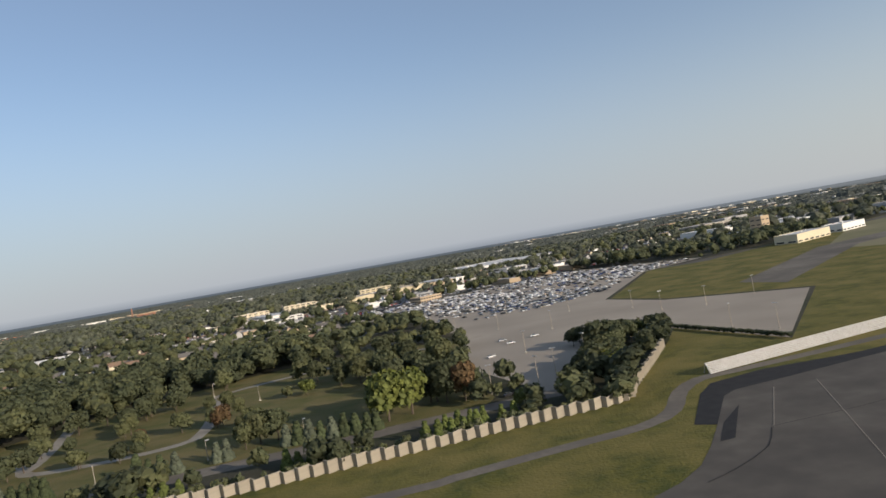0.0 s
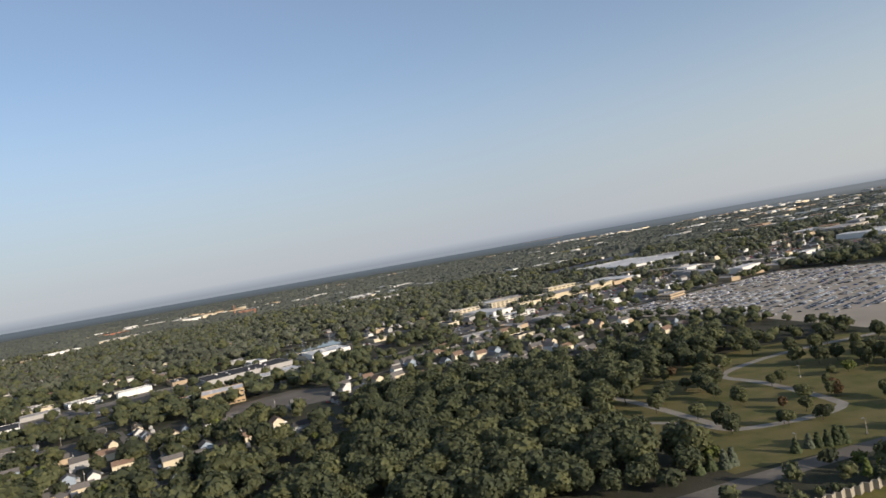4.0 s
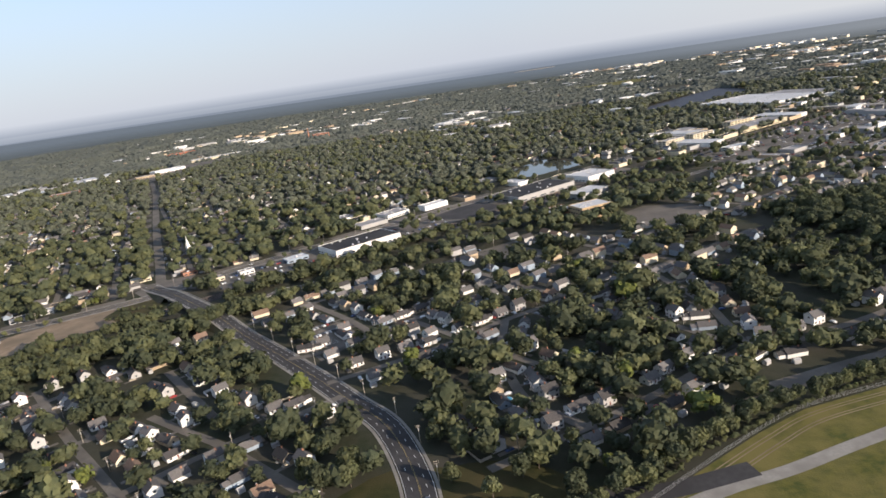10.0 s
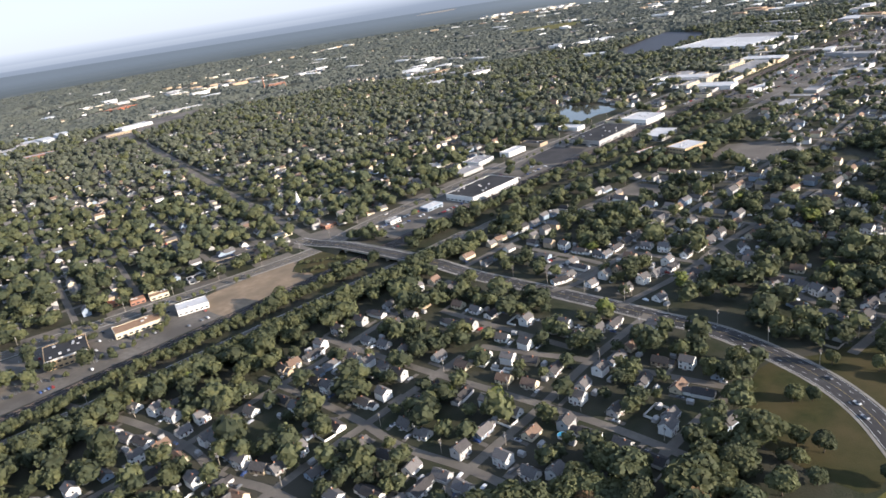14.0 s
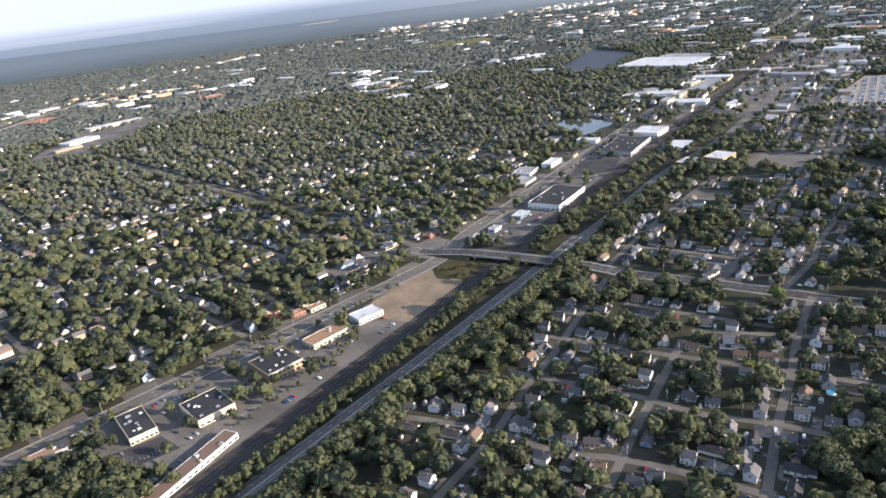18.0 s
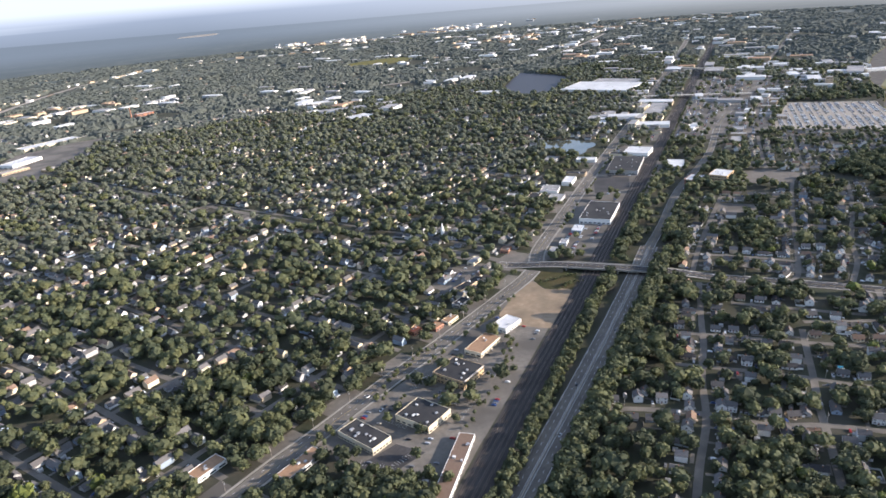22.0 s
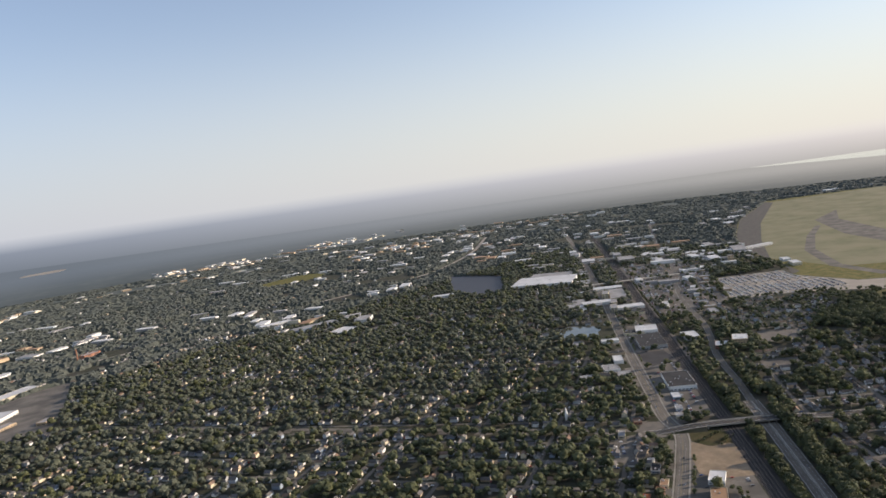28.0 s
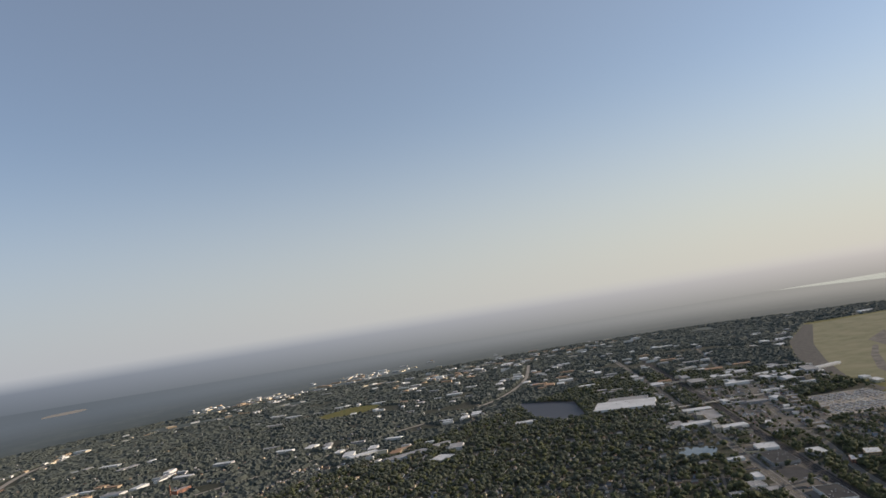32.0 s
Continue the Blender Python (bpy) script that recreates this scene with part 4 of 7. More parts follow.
def conifer(x, y, height, blue, k):
    key = ("cone", blue, k)
    if key not in tree_meshes:
        v, f = CONES[k]
        me = mesh_of("crown", v, f, True)
        me.materials.append(M[("conifer", "spruce", "arborvitae")[blue]])
        tree_meshes[key] = me
    if "trunk" not in tree_meshes:
        tree_meshes["trunk"] = trunk_mesh(np.random.default_rng(2), 1.0, 0.055, 4)
    top = tagged(new("conifer"), ("narrow dark green conifer", "narrow blue-green spruce tree", "bright green clipped evergreen behind the noise wall")[blue], "tree", "conifers by the street")
    top.matrix_world = pose(x, y, 0, 0, 0, (x * 53) % 360)
    t = link("trunk", tree_meshes["trunk"], None, top)
    t.scale = (height * 0.4, height * 0.4, height * 0.3)
    c = link("crown", tree_meshes[key], None, top)
    c.scale = (height * 1.05, height * 1.05, height)
    return top


def grove(name, spots, shapes, material, label, chunk_smooth=False):
    """Many trees in one mesh: spots are rows of x, y, radius, height."""
    v, f, off = [], [], 0
    for n, (x, y, r, h) in enumerate(spots):
        a, b = shapes[n % len(shapes)]
        t = n * 2.4
        c, s = math.cos(t), math.sin(t)
        w = np.empty_like(a)
        w[:, 0], w[:, 1], w[:, 2] = x + r * (a[:, 0] * c - a[:, 1] * s), y + r * (a[:, 0] * s + a[:, 1] * c), h * 0.16 + a[:, 2] * h * 0.5
        v.append(w)
        f.append(b + off)
        off += len(a)
    if not v:
        return
    tagged(link(name, mesh_of(name, np.concatenate(v), np.concatenate(f), chunk_smooth), M[material]), label, "trees", kind="stuff")


# ---- houses ----
def gable(bm, l, w, z, rise, over=0.4, x=0, y=0):
    """A pitched roof slab, ridge along x."""
    a, b = l / 2 + over, w / 2 + over
    drop = rise * over / (w / 2)
    for s in (1, -1):
        p = [(-a, s * b, z - drop), (a, s * b, z - drop), (a, 0, z + rise), (-a, 0, z + rise)]
        low = [bm.verts.new((px + x, py + y, pz + 0.02)) for px, py, pz in p]
        top = [bm.verts.new((px + x, py + y, pz + 0.24)) for px, py, pz in p]
        order = (0, 1, 2, 3) if s < 0 else (3, 2, 1, 0)
        bm.faces.new([top[k] for k in order])
        bm.faces.new([low[k] for k in order[::-1]])
        for k in range(4):
            bm.faces.new((low[k], low[(k + 1) % 4], top[(k + 1) % 4], top[k]))


def gable_body(bm, l, w, z, rise, x=0, y=0):
    """Walls with gable ends, ridge along x."""
    ring = [(-l / 2, -w / 2), (l / 2, -w / 2), (l / 2, w / 2), (-l / 2, w / 2)]
    low, top = [bm.verts.new((a + x, b + y, -0.3)) for a, b in ring], [bm.verts.new((a + x, b + y, z)) for a, b in ring]
    tips = [bm.verts.new((-l / 2 + x, y, z + rise)), bm.verts.new((l / 2 + x, y, z + rise))]
    bm.faces.new((low[0], low[1], top[1], top[0])), bm.faces.new((low[2], low[3], top[3], top[2]))
    bm.faces.new((low[1], low[2], top[2], tips[1], top[1])), bm.faces.new((low[3], low[0], top[0], tips[0], top[3]))
    bm.faces.new((top[0], top[1], tips[1], tips[0])), bm.faces.new((top[2], top[3], tips[0], tips[1]))


def house(l, w, storeys, rise, wall, roof, wing, label, framed=False):
    """A small timber house, its front towards -y."""
    h = 2.7 * storeys
    top = tagged(new("house"), label, "house", "houses of the neighbourhood")
    bm = bmesh.new()
    gable_body(bm, l, w, h, rise)
    part("wall", bm, M[wall], top)
    bm = bmesh.new()
    gable(bm, l, w, h, rise)
    part("roof", bm, M[roof], top, "shingle roof")
    if wing:
        bm = bmesh.new()
        gable_body(bm, wing, w * 0.7, 2.5, rise * 0.55, l / 2 + wing / 2 - 0.05, 0.4)
        part("side_wing", bm, M[wall], top)
        bm = bmesh.new()
        gable(bm, wing, w * 0.7, 2.5, rise * 0.55, 0.3, l / 2 + wing / 2, 0.4)
        part("wing_roof", bm, M[roof], top)
        part("garage_door", boxes((l / 2 + 0.5, -w * 0.35 + 0.33, 0, l / 2 + wing - 0.5, -w * 0.35 + 0.43, 2.1)), M["white"], top, "pale garage door")
    stack = part("chimney", boxes((-l * 0.2, 0.3, h, -l * 0.2 + 0.7, 1.0, h + rise + 0.9)), M["brick"], top, "brick chimney")
    if framed:
        part("chimney_cap", boxes((-l * 0.2 - 0.08, 0.22, h + rise + 0.9, -l * 0.2 + 0.78, 1.08, h + rise + 1.02)), M["concrete"], stack, "concrete chimney cap")
        part("gutter", boxes((-l / 2 - 0.4, -w / 2 - 0.55, h - 0.32, l / 2 + 0.4, -w / 2 - 0.43, h - 0.2), (-l / 2 - 0.4, w / 2 + 0.43, h - 0.32, l / 2 + 0.4, w / 2 + 0.55, h - 0.2)), M["white"], top, "white gutters")
    part("door", boxes((-0.5, -w / 2 - 0.06, 0.1, 0.5, -w / 2 + 0.02, 2.15)), M["doorpaint"], top)
    part("porch", boxes((-1.2, -w / 2 - 1.4, -0.2, 1.2, -w / 2, 0.12)), M["concrete"], top, "concrete step")
    for s in range(storeys):
        for x in (-l * 0.32, l * 0.32):
            z = 0.95 + 2.7 * s
            pane = part("window", boxes((x - 0.7, -w / 2 - 0.04, z, x + 0.7, -w / 2 + 0.02, z + 1.25)), M["glass"], top)
            if framed:
                f = -w / 2 - 0.07
                part("window_frame", boxes((x - 0.82, f, z - 0.12, x + 0.82, f + 0.09, z), (x - 0.82, f, z + 1.25, x + 0.82, f + 0.09, z + 1.37), (x - 0.82, f, z, x - 0.7, f + 0.09, z + 1.25), (x + 0.7, f, z, x + 0.82, f + 0.09, z + 1.25),
                                           (x - 0.7, f, z + 0.58, x + 0.7, f + 0.05, z + 0.66)), M["white"], pane, "white window frame")
    for s in (-1, 1):
        part("window", boxes((s * (l / 2 + 0.01) - 0.03, -0.6, h - 1.75, s * (l / 2 + 0.01) + 0.03, 0.6, h - 0.55)), M["glass"], top)
    return top


HOUSE_TYPES = [
    (9.5, 7.4, 1, 3.0, "white", "shingle", 0, "white clapboard cottage with a grey shingle roof"),
    (12.5, 7.6, 1, 2.2, "white", "darkshingle", 5.0, "low white ranch house with dark roof and garage"),
    (9.0, 7.8, 2, 2.6, "white", "shingle", 0, "two-storey white house with a grey roof"),
    (10.0, 7.4, 1, 3.0, "cream", "brownshingle", 0, "cream cottage with a brown shingle roof"),
    (11.5, 7.4, 1, 2.2, "bluegrey", "shingle", 4.2, "blue-grey ranch house with garage"),
    (9.5, 7.6, 2, 2.8, "greysiding", "darkshingle", 0, "two-storey grey house with a dark roof"),
    (10.5, 7.4, 1, 2.8, "tan", "darkshingle", 3.8, "tan timber house with a side wing"),
    (9.8, 7.2, 1, 3.1, "greysiding", "shingle", 0, "grey cottage with a steep shingle roof"),
]

# ---- shops, works and public buildings ----
def block(name, x, y, l, w, angle, h, wall, roof, label, category="building", storeys=1, bays=0, units=4, parapet=0.4, seed=1, band=None):
    """A flat-roofed building: walls with a parapet, roof, windows in rows, units on the roof."""
    top = tagged(new(name), label, category)
    top.matrix_world = pose(x, y, 0, 0, 0, angle)
    t = 0.35
    part("wall", boxes((-l / 2, -w / 2, -0.4, l / 2, -w / 2 + t, h + parapet), (-l / 2, w / 2 - t, -0.4, l / 2, w / 2, h + parapet),
                       (-l / 2, -w / 2 + t, -0.4, -l / 2 + t, w / 2 - t, h + parapet), (l / 2 - t, -w / 2 + t, -0.4, l / 2, w / 2 - t, h + parapet)), M[wall], top)
    part("roof", boxes((-l / 2 + t, -w / 2 + t, h - 0.4, l / 2 - t, w / 2 - t, h)), M[roof], top)
    if band:
        for e in (-w / 2 - 0.12, w / 2):
            part("fascia", boxes((-l / 2 - 0.12, e, h - 0.9, l / 2 + 0.12, e + 0.12, h + parapet)), M[band], top)
    r = random.Random(seed)
    sh = h / storeys
    for s in range(storeys):
        for k in range(bays):
            c = -l / 2 + l * (k + 0.5) / bays
            q = l / bays * 0.32
            for side in (-1, 1):
                e = side * w / 2
                part("window", boxes((c - q, min(e, e + side * 0.06) - 0.02, s * sh + 0.9, c + q, max(e, e + side * 0.06), s * sh + min(2.4, sh - 0.5))), M["glass"], top)
        nb = int(bays * w / l)
        for k in range(nb):
            c = -w / 2 + w * (k + 0.5) / nb
            q = w / nb * 0.32
            for side in (-1, 1):
                e = side * l / 2
                part("window", boxes((min(e, e + side * 0.06) - 0.02, c - q, s * sh + 0.9, max(e, e + side * 0.06), c + q, s * sh + min(2.4, sh - 0.5))), M["glass"], top)
    for k in range(units):
        a, b = r.uniform(-0.38, 0.38) * l, r.uniform(-0.36, 0.36) * w
        p, q, d = r.uniform(0.6, 1.5), r.uniform(0.5, 1.2), r.uniform(0.7, 1.4)
        part("roof_unit", boxes((a - p, b - q, h - 0.02, a + p, b + q, h + d)), M["metal" if k % 3 else "whiteroof"], top, "pale metal rooftop unit")
    ring_half = math.hypot(l, w) / 2
    c, s = math.cos(radians(angle)), math.sin(radians(angle))
    pad = 3
    chart_ring([(x + c * u - s * v, y + s * u + c * v) for u, v in ((-l / 2 - pad, -w / 2 - pad), (l / 2 + pad, -w / 2 - pad), (l / 2 + pad, w / 2 + pad), (-l / 2 - pad, w / 2 + pad))])
    return top


block("office_building", -1256, 322, 34, 35, 22, 8.5, "tanbrick", "blackroof", "two-storey tan brick office with black roof and skylights", "office", 2, 8, 9, seed=2, band="whiteroof")
block("shop_building", -1316, 285, 31, 36, 22, 6.5, "cream", "blackroof", "cream shop with a flat black roof", "shop", 1, 6, 7, seed=3)
block("office_building", -1370, 289, 21, 42, 18, 6, "cream", "blackroof", "cream office with flat black roof and white units", "office", 1, 6, 9, seed=4)
block("strip_mall", -1330, 213, 78, 13, 42, 4.6, "white", "brownshingle", "long low white strip building beside the railway", "shop", 1, 14, 4, 0.15, seed=5)
block("garage_building", -1206, 354, 40, 19, 25, 5, "cream", "tanroof", "low shop with a brown metal roof", "shop", 1, 8, 2, seed=6)
block("white_workshop", -1161, 375, 28, 19, 18, 5.5, "white", "whiteroof", "workshop with a bright white ribbed roof", "workshop", 1, 6, 2, seed=7)
block("factory", -834, 577, 86, 46, 36, 7.5, "white", "blackroof", "long factory with dark roof and white walls", "factory", 1, 14, 8, seed=8)
school = block("school", -563, 570, 40, 30, 22, 13.5, "tanbrick", "whiteroof", "three-storey tan brick school with pale roof", "school", 3, 9, 6, seed=9)
block("school_wing", -600, 592, 36, 26, 22, 8, "brick", "whiteroof", "red brick school wing with pale roof", "school", 2, 6, 5, seed=10)
block("shed", -544, 684, 52, 31, 40, 7, "greysiding", "whiteroof", "shed with a pale rounded roof", "shed", 1, 6, 0, seed=11)
block("warehouse", -514, 804, 52, 48, 32, 8, "white", "whiteroof", "white warehouse beside the main road", "warehouse", 1, 8, 6, seed=12)
block("works", -606, 748, 108, 56, 37, 7.5, "greysiding", "blackroof", "long works with a dark flat roof", "factory", 1, 6, 8, seed=13)
block("shop_building", -806, 728, 38, 30, 42, 5.5, "white", "greyroof", "low white shop with several roofs", "shop", 1, 8, 8, seed=14)
block("distribution_warehouse", 42, 1487, 165, 216, 25, 10, "white", "whiteroof", "huge distribution warehouse with a white roof", "warehouse", 1, 0, 14, seed=15)
block("distribution_warehouse", 160, 1542, 85, 150, 25, 8, "greysiding", "greyroof", "lower grey wing of the distribution warehouse", "warehouse", 1, 0, 6, seed=40)
block("hotel", -332, 992, 48, 17, 33, 13, "cream", "greyroof", "four-storey cream hotel near the railway", "hotel", 4, 6, 3, seed=16)
block("hotel", -270, 1028, 50, 17, 30, 13, "cream", "greyroof", "four-storey tan hotel with a flat roof", "hotel", 4, 6, 3, seed=17)
block("hotel", -166, 1116, 54, 18, 26, 14, "yellowwall", "greyroof", "yellow hotel with stepped roofline", "hotel", 4, 6, 3, seed=18)
block("furniture_store", -150, 1086, 150, 48, 34, 8, "yellowwall", "greyroof", "long yellow-fronted store with flat roof", "store", 1, 6, 6, seed=19)
block("car_hire_office", -60, 796, 30, 22, 38, 7, "tan", "greyroof", "low tan brick office beside the car park", "office", 2, 8, 3, seed=20)
block("motel", -260, 880, 62, 18, 24, 6, "white", "whiteroof", "long white two-storey motel", "motel", 2, 6, 2, seed=21)
block("shopping_centre", -1512, 2140, 168, 52, 25, 8, "cream", "whiteroof", "long shopping centre with a pale flat roof", "shopping centre", 1, 12, 9, seed=22)
block("shopping_centre", -1590, 1905, 96, 46, 44, 8, "white", "whiteroof", "pale store beside the large car park", "shopping centre", 1, 8, 7, seed=23)
block("shopping_centre", -1608, 1800, 70, 24, 30, 6, "tan", "greyroof", "low row of tan shops by the car park", "shopping centre", 1, 8, 3, seed=36)
block("shop_building", -1530, 1740, 34, 22, 40, 6, "tanbrick", "greyroof", "brick shop in the shopping centre car park", "shop", 1, 4, 2, seed=37)
block("depot", -705, 2095, 110, 40, -15, 9, "white", "whiteroof", "long white depot among the woods", "warehouse", 1, 0, 5, seed=24)
block("depot", -690, 1885, 150, 48, -15, 8, "bluegrey", "greyroof", "long grey depot with a flat roof", "warehouse", 1, 0, 5, seed=25)
block("depot", -712, 1705, 74, 58, 10, 8, "white", "whiteroof", "white storage depot among trees", "warehouse", 1, 0, 5, seed=26)
block("depot", -545, 1865, 66, 38, -15, 8, "white", "greyroof", "white works shed with a grey roof", "warehouse", 1, 0, 3, seed=41)
block("depot", -610, 1985, 60, 30, -15, 8, "cream", "tanroof", "cream works shed with a brown roof", "warehouse", 1, 0, 2, seed=42)
block("airport_terminal", 655, 1030, 130, 46, 28, 13, "greysiding", "greyroof", "pale airport terminal hall with flat roofs", "terminal", 2, 14, 8, seed=27)
block("airport_concourse", 735, 985, 120, 22, -28, 9, "white", "whiteroof", "long white airport concourse beside the apron", "terminal", 1, 14, 5, seed=38)
block("airport_concourse", 800, 1095, 90, 22, 55, 9, "white", "greyroof", "white airport concourse with a grey roof", "terminal", 1, 10, 4, seed=39)
block("brick_mill", -1740, 1585, 70, 30, 20, 11, "brick", "greyroof", "red brick mill with flat roof", "mill", 3, 4, 3, seed=28)
block("brick_mill", -1200, 2440, 62, 24, 20, 15, "brick", "greyroof", "far red brick mill", "mill", 4, 2, 2, seed=29)
block("big_store", -1800, 2560, 110, 60, 55, 9, "redroof", "tanroof", "large orange-fronted store far off", "store", 1, 0, 4, seed=30)
block("parking_garage", 470, 1400, 95, 60, 35, 15, "concrete", "greyroof", "pale concrete airport parking garage", "garage", 3, 5, 2, seed=31)
block("airport_office", 560, 1490, 80, 30, 35, 18, "greysiding", "greyroof", "tall pale airport office block", "office", 3, 5, 3, seed=32)
block("hangar", 350, 740, 60, 26, 33, 9, "cream", "whiteroof", "cream airport hangar beside the taxiway", "hangar", 1, 6, 2, seed=33)
block("hangar", 420, 790, 46, 24, 33, 8, "white", "whiteroof", "white airport hangar beside the taxiway", "hangar", 1, 6, 2, seed=34)
block("control_building", 400, 960, 18, 18, 33, 26, "tan", "greyroof", "tall tan airport control building", "tower", 4, 2, 2, seed=35)

# ---- bridge, railway and road furniture ----
def paint(line, offset, width, z, label, on=0, off=0, material="paint", heights=None):
    me = dashes("lane_marking", line, offset, width, z, on, off, heights) if on else strip_mesh("lane_marking", line, offset + width / 2, offset - width / 2, z, 0, heights)
    tagged(link("lane_marking", me, M[material]), label, "marking", kind="structure")


hw = ROADS["highway"]
for o in (10.6, 1.6, -1.6, -10.6):
    paint(hw, o, 0.3, 0.12, "worn white edge line of the highway")
for o in (6.1, -6.1):
    paint(hw, o, 0.3, 0.12, "white lane dashes on the highway", 3.5, 7)
tagged(link("median_barrier", strip_mesh("median_barrier", hw, 0.3, -0.3, 0.95, 0.95), M["concrete"]), "low concrete median barrier of the highway", "barrier", kind="structure")
ar = ROADS["airport_road"]
for o in (7.0, -7.0):
    paint(ar, o, 0.22, 0.13, "white edge line of the curved road", heights=BRIDGE)
for o in (3.6, -3.6):
    paint(ar, o, 0.25, 0.13, "white lane dashes on the curved road", 3, 6, heights=BRIDGE)
for o in (0.22, -0.22):
    paint(ar, o, 0.11, 0.13, "double yellow centre line", material="yellowpaint", heights=BRIDGE)
for o in (6.1, -6.1):
    paint(ROADS["east_road"], o, 0.2, 0.12, "worn white edge line of the road")
paint(ROADS["east_road"], 0.0, 0.2, 0.12, "yellow centre line of the road", material="yellowpaint")
paint(ROADS["main_road"], 0.25, 0.2, 0.13, "yellow centre line of the main road", material="yellowpaint")
for o in (3.6, -3.6):
    paint(ROADS["main_road"], o, 0.22, 0.13, "white lane dashes on the main road", 3, 7)
for o in (8.7, -8.7):
    tagged(link("pavement", strip_mesh("pavement", ar, o + 0.8, o - 0.8, 0.16, 0.2, BRIDGE), M["pavement"]), "pale concrete pavement along the curved road", "pavement", kind="structure")
for o in (9.4, -9.4):
    tagged(link("pavement", strip_mesh("pavement", ROADS["main_road"], o + 1.2, o - 1.2, 0.15, 0.2), M["pavement"]), "pale concrete pavement along the main road", "pavement", kind="structure")

# paved forecourts along the main road, with gaps of garden between
for o, on, off in ((18.0, 44, 30), (-17.0, 36, 40)):
    tagged(link("forecourts", dashes("forecourts", ROADS["main_road"][60:330], o, 14, 0.024, on, off), M["lotgrey"]), "worn paved forecourts along the main road", "car park", kind="structure")

tagged(link("forecourts", dashes("forecourts", ROADS["north_road"], 13.0, 11, 0.026, 30, 34), M["lotgrey"]), "worn paved forecourts along the road north", "car park", kind="structure")

# embankments up to the bridge, deck, parapets and piers
s_a, s_b = spot(-1012, 457), spot(-936, 364)
for keep in (arc <= s_a, arc >= s_b):
    line, h = cl[keep], BRIDGE[keep]
    n = sides_of(line)
    m = len(line)
    rows = [np.c_[line + n * o, z] for o, z in ((10.6, h * 0 + 0.0), (9.5, h - 0.02), (-9.5, h - 0.02), (-10.6, h * 0))]
    rows[0][:, :2] += n * h[:, None] * 1.2
    rows[3][:, :2] -= n * h[:, None] * 1.2
    f = [(r * m + k, (r + 1) * m + k, (r + 1) * m + k + 1, r * m + k + 1) for r in range(3) for k in range(m - 1)]
    tagged(link("embankment", mesh_of("embankment", np.concatenate(rows), f), M["ground"]), "grassy embankment of the bridge ramp", "embankment", kind="structure")
deck = tagged(new("road_bridge"), "concrete road bridge over railway and highway", "bridge")
span = (arc >= s_a - 6) & (arc <= s_b + 6)
line, h = cl[span], BRIDGE[span]
link("deck", strip_mesh("deck", line, 9.7, -9.7, -0.02, 1.1, h), M["concrete"], deck)
for o in (9.8, -9.8):
    link("parapet", strip_mesh("parapet", line, o + 0.2, o - 0.2, 0.85, 1.05, h), M["pavement"], deck)
for x, y in ((-1008, 453), (-968, 404), (-937, 366)):
    ob = link("pier", bpy.data.meshes.new("pier"), M["concrete"], deck)
    bm = boxes((-8.6, -0.6, -0.3, 8.6, 0.6, 3.75))
    bm.to_mesh(ob.data)
    bm.free()
    ob.matrix_basis = pose(x, y, 0, 0, 0, 40)

rl = ROADS["railway"]
TRACKS = (8.2, 3.4, -1.4, -6.2)
for o in TRACKS:
    for e in (0.72, -0.72):
        tagged(link("rail", strip_mesh("rail", rl, o + e + 0.09, o + e - 0.09, 0.34, 0.16), M["rail"]), "rusty steel rail on dark ballast", "rail", kind="structure")
for o in TRACKS:
    tagged(link("sleepers", dashes("sleepers", rl[: int(len(rl) * 0.6)], o, 2.5, 0.2, 0.3, 0.9), M["tie"]), "dark timber sleepers of the track", "sleepers", kind="stuff")


def utility_pole(x, y, angle, h=11.0):
    top = tagged(new("utility_pole"), "weathered timber utility pole with crossarms", "pole", "utility poles")
    top.matrix_world = pose(x, y, 0, 0, 0, angle)
    bm = bmesh.new()
    tube(bm, (0, 0, -0.4), (0, 0, h), 0.2, 0.13)
    part("pole", bm, M["pole"], top)
    for z in (h - 0.5, h - 1.6):
        part("crossarm", boxes((-0.06, -1.3, z, 0.06, 1.3, z + 0.16)), M["pole"], top)
    part("transformer", boxes((0.14, -0.28, h - 3.2, 0.7, 0.28, h - 2.1)), M["metal"], top, "grey transformer can")
    return top


def along(line, gap, off, start=10.0, stop=None):
    seg = np.r_[0, np.cumsum(np.linalg.norm(np.diff(line[:, :2], axis=0), axis=1))]
    n = sides_of(line)
    for s in np.arange(start, stop or seg[-1], gap):
        x, y = (float(np.interp(s, seg, line[:, k]) + off * np.interp(s, seg, n[:, k])) for k in (0, 1))
        yield x, y, math.degrees(math.atan2(np.interp(s, seg, n[:, 1]), np.interp(s, seg, n[:, 0]))) - 90


for x, y, a in along(ar, 36, 9.8, spot(-890, 330), spot(-747, 60)):
    utility_pole(x, y, a)
for x, y, a in along(ROADS["main_road"], 46, 9.5, 700, 2300):
    utility_pole(x, y, a)
for k in "abcdjkmnop":
    for x, y, a in along(ROADS[k], 52, 5.0, 20):
        utility_pole(x, y, a, 9.5)

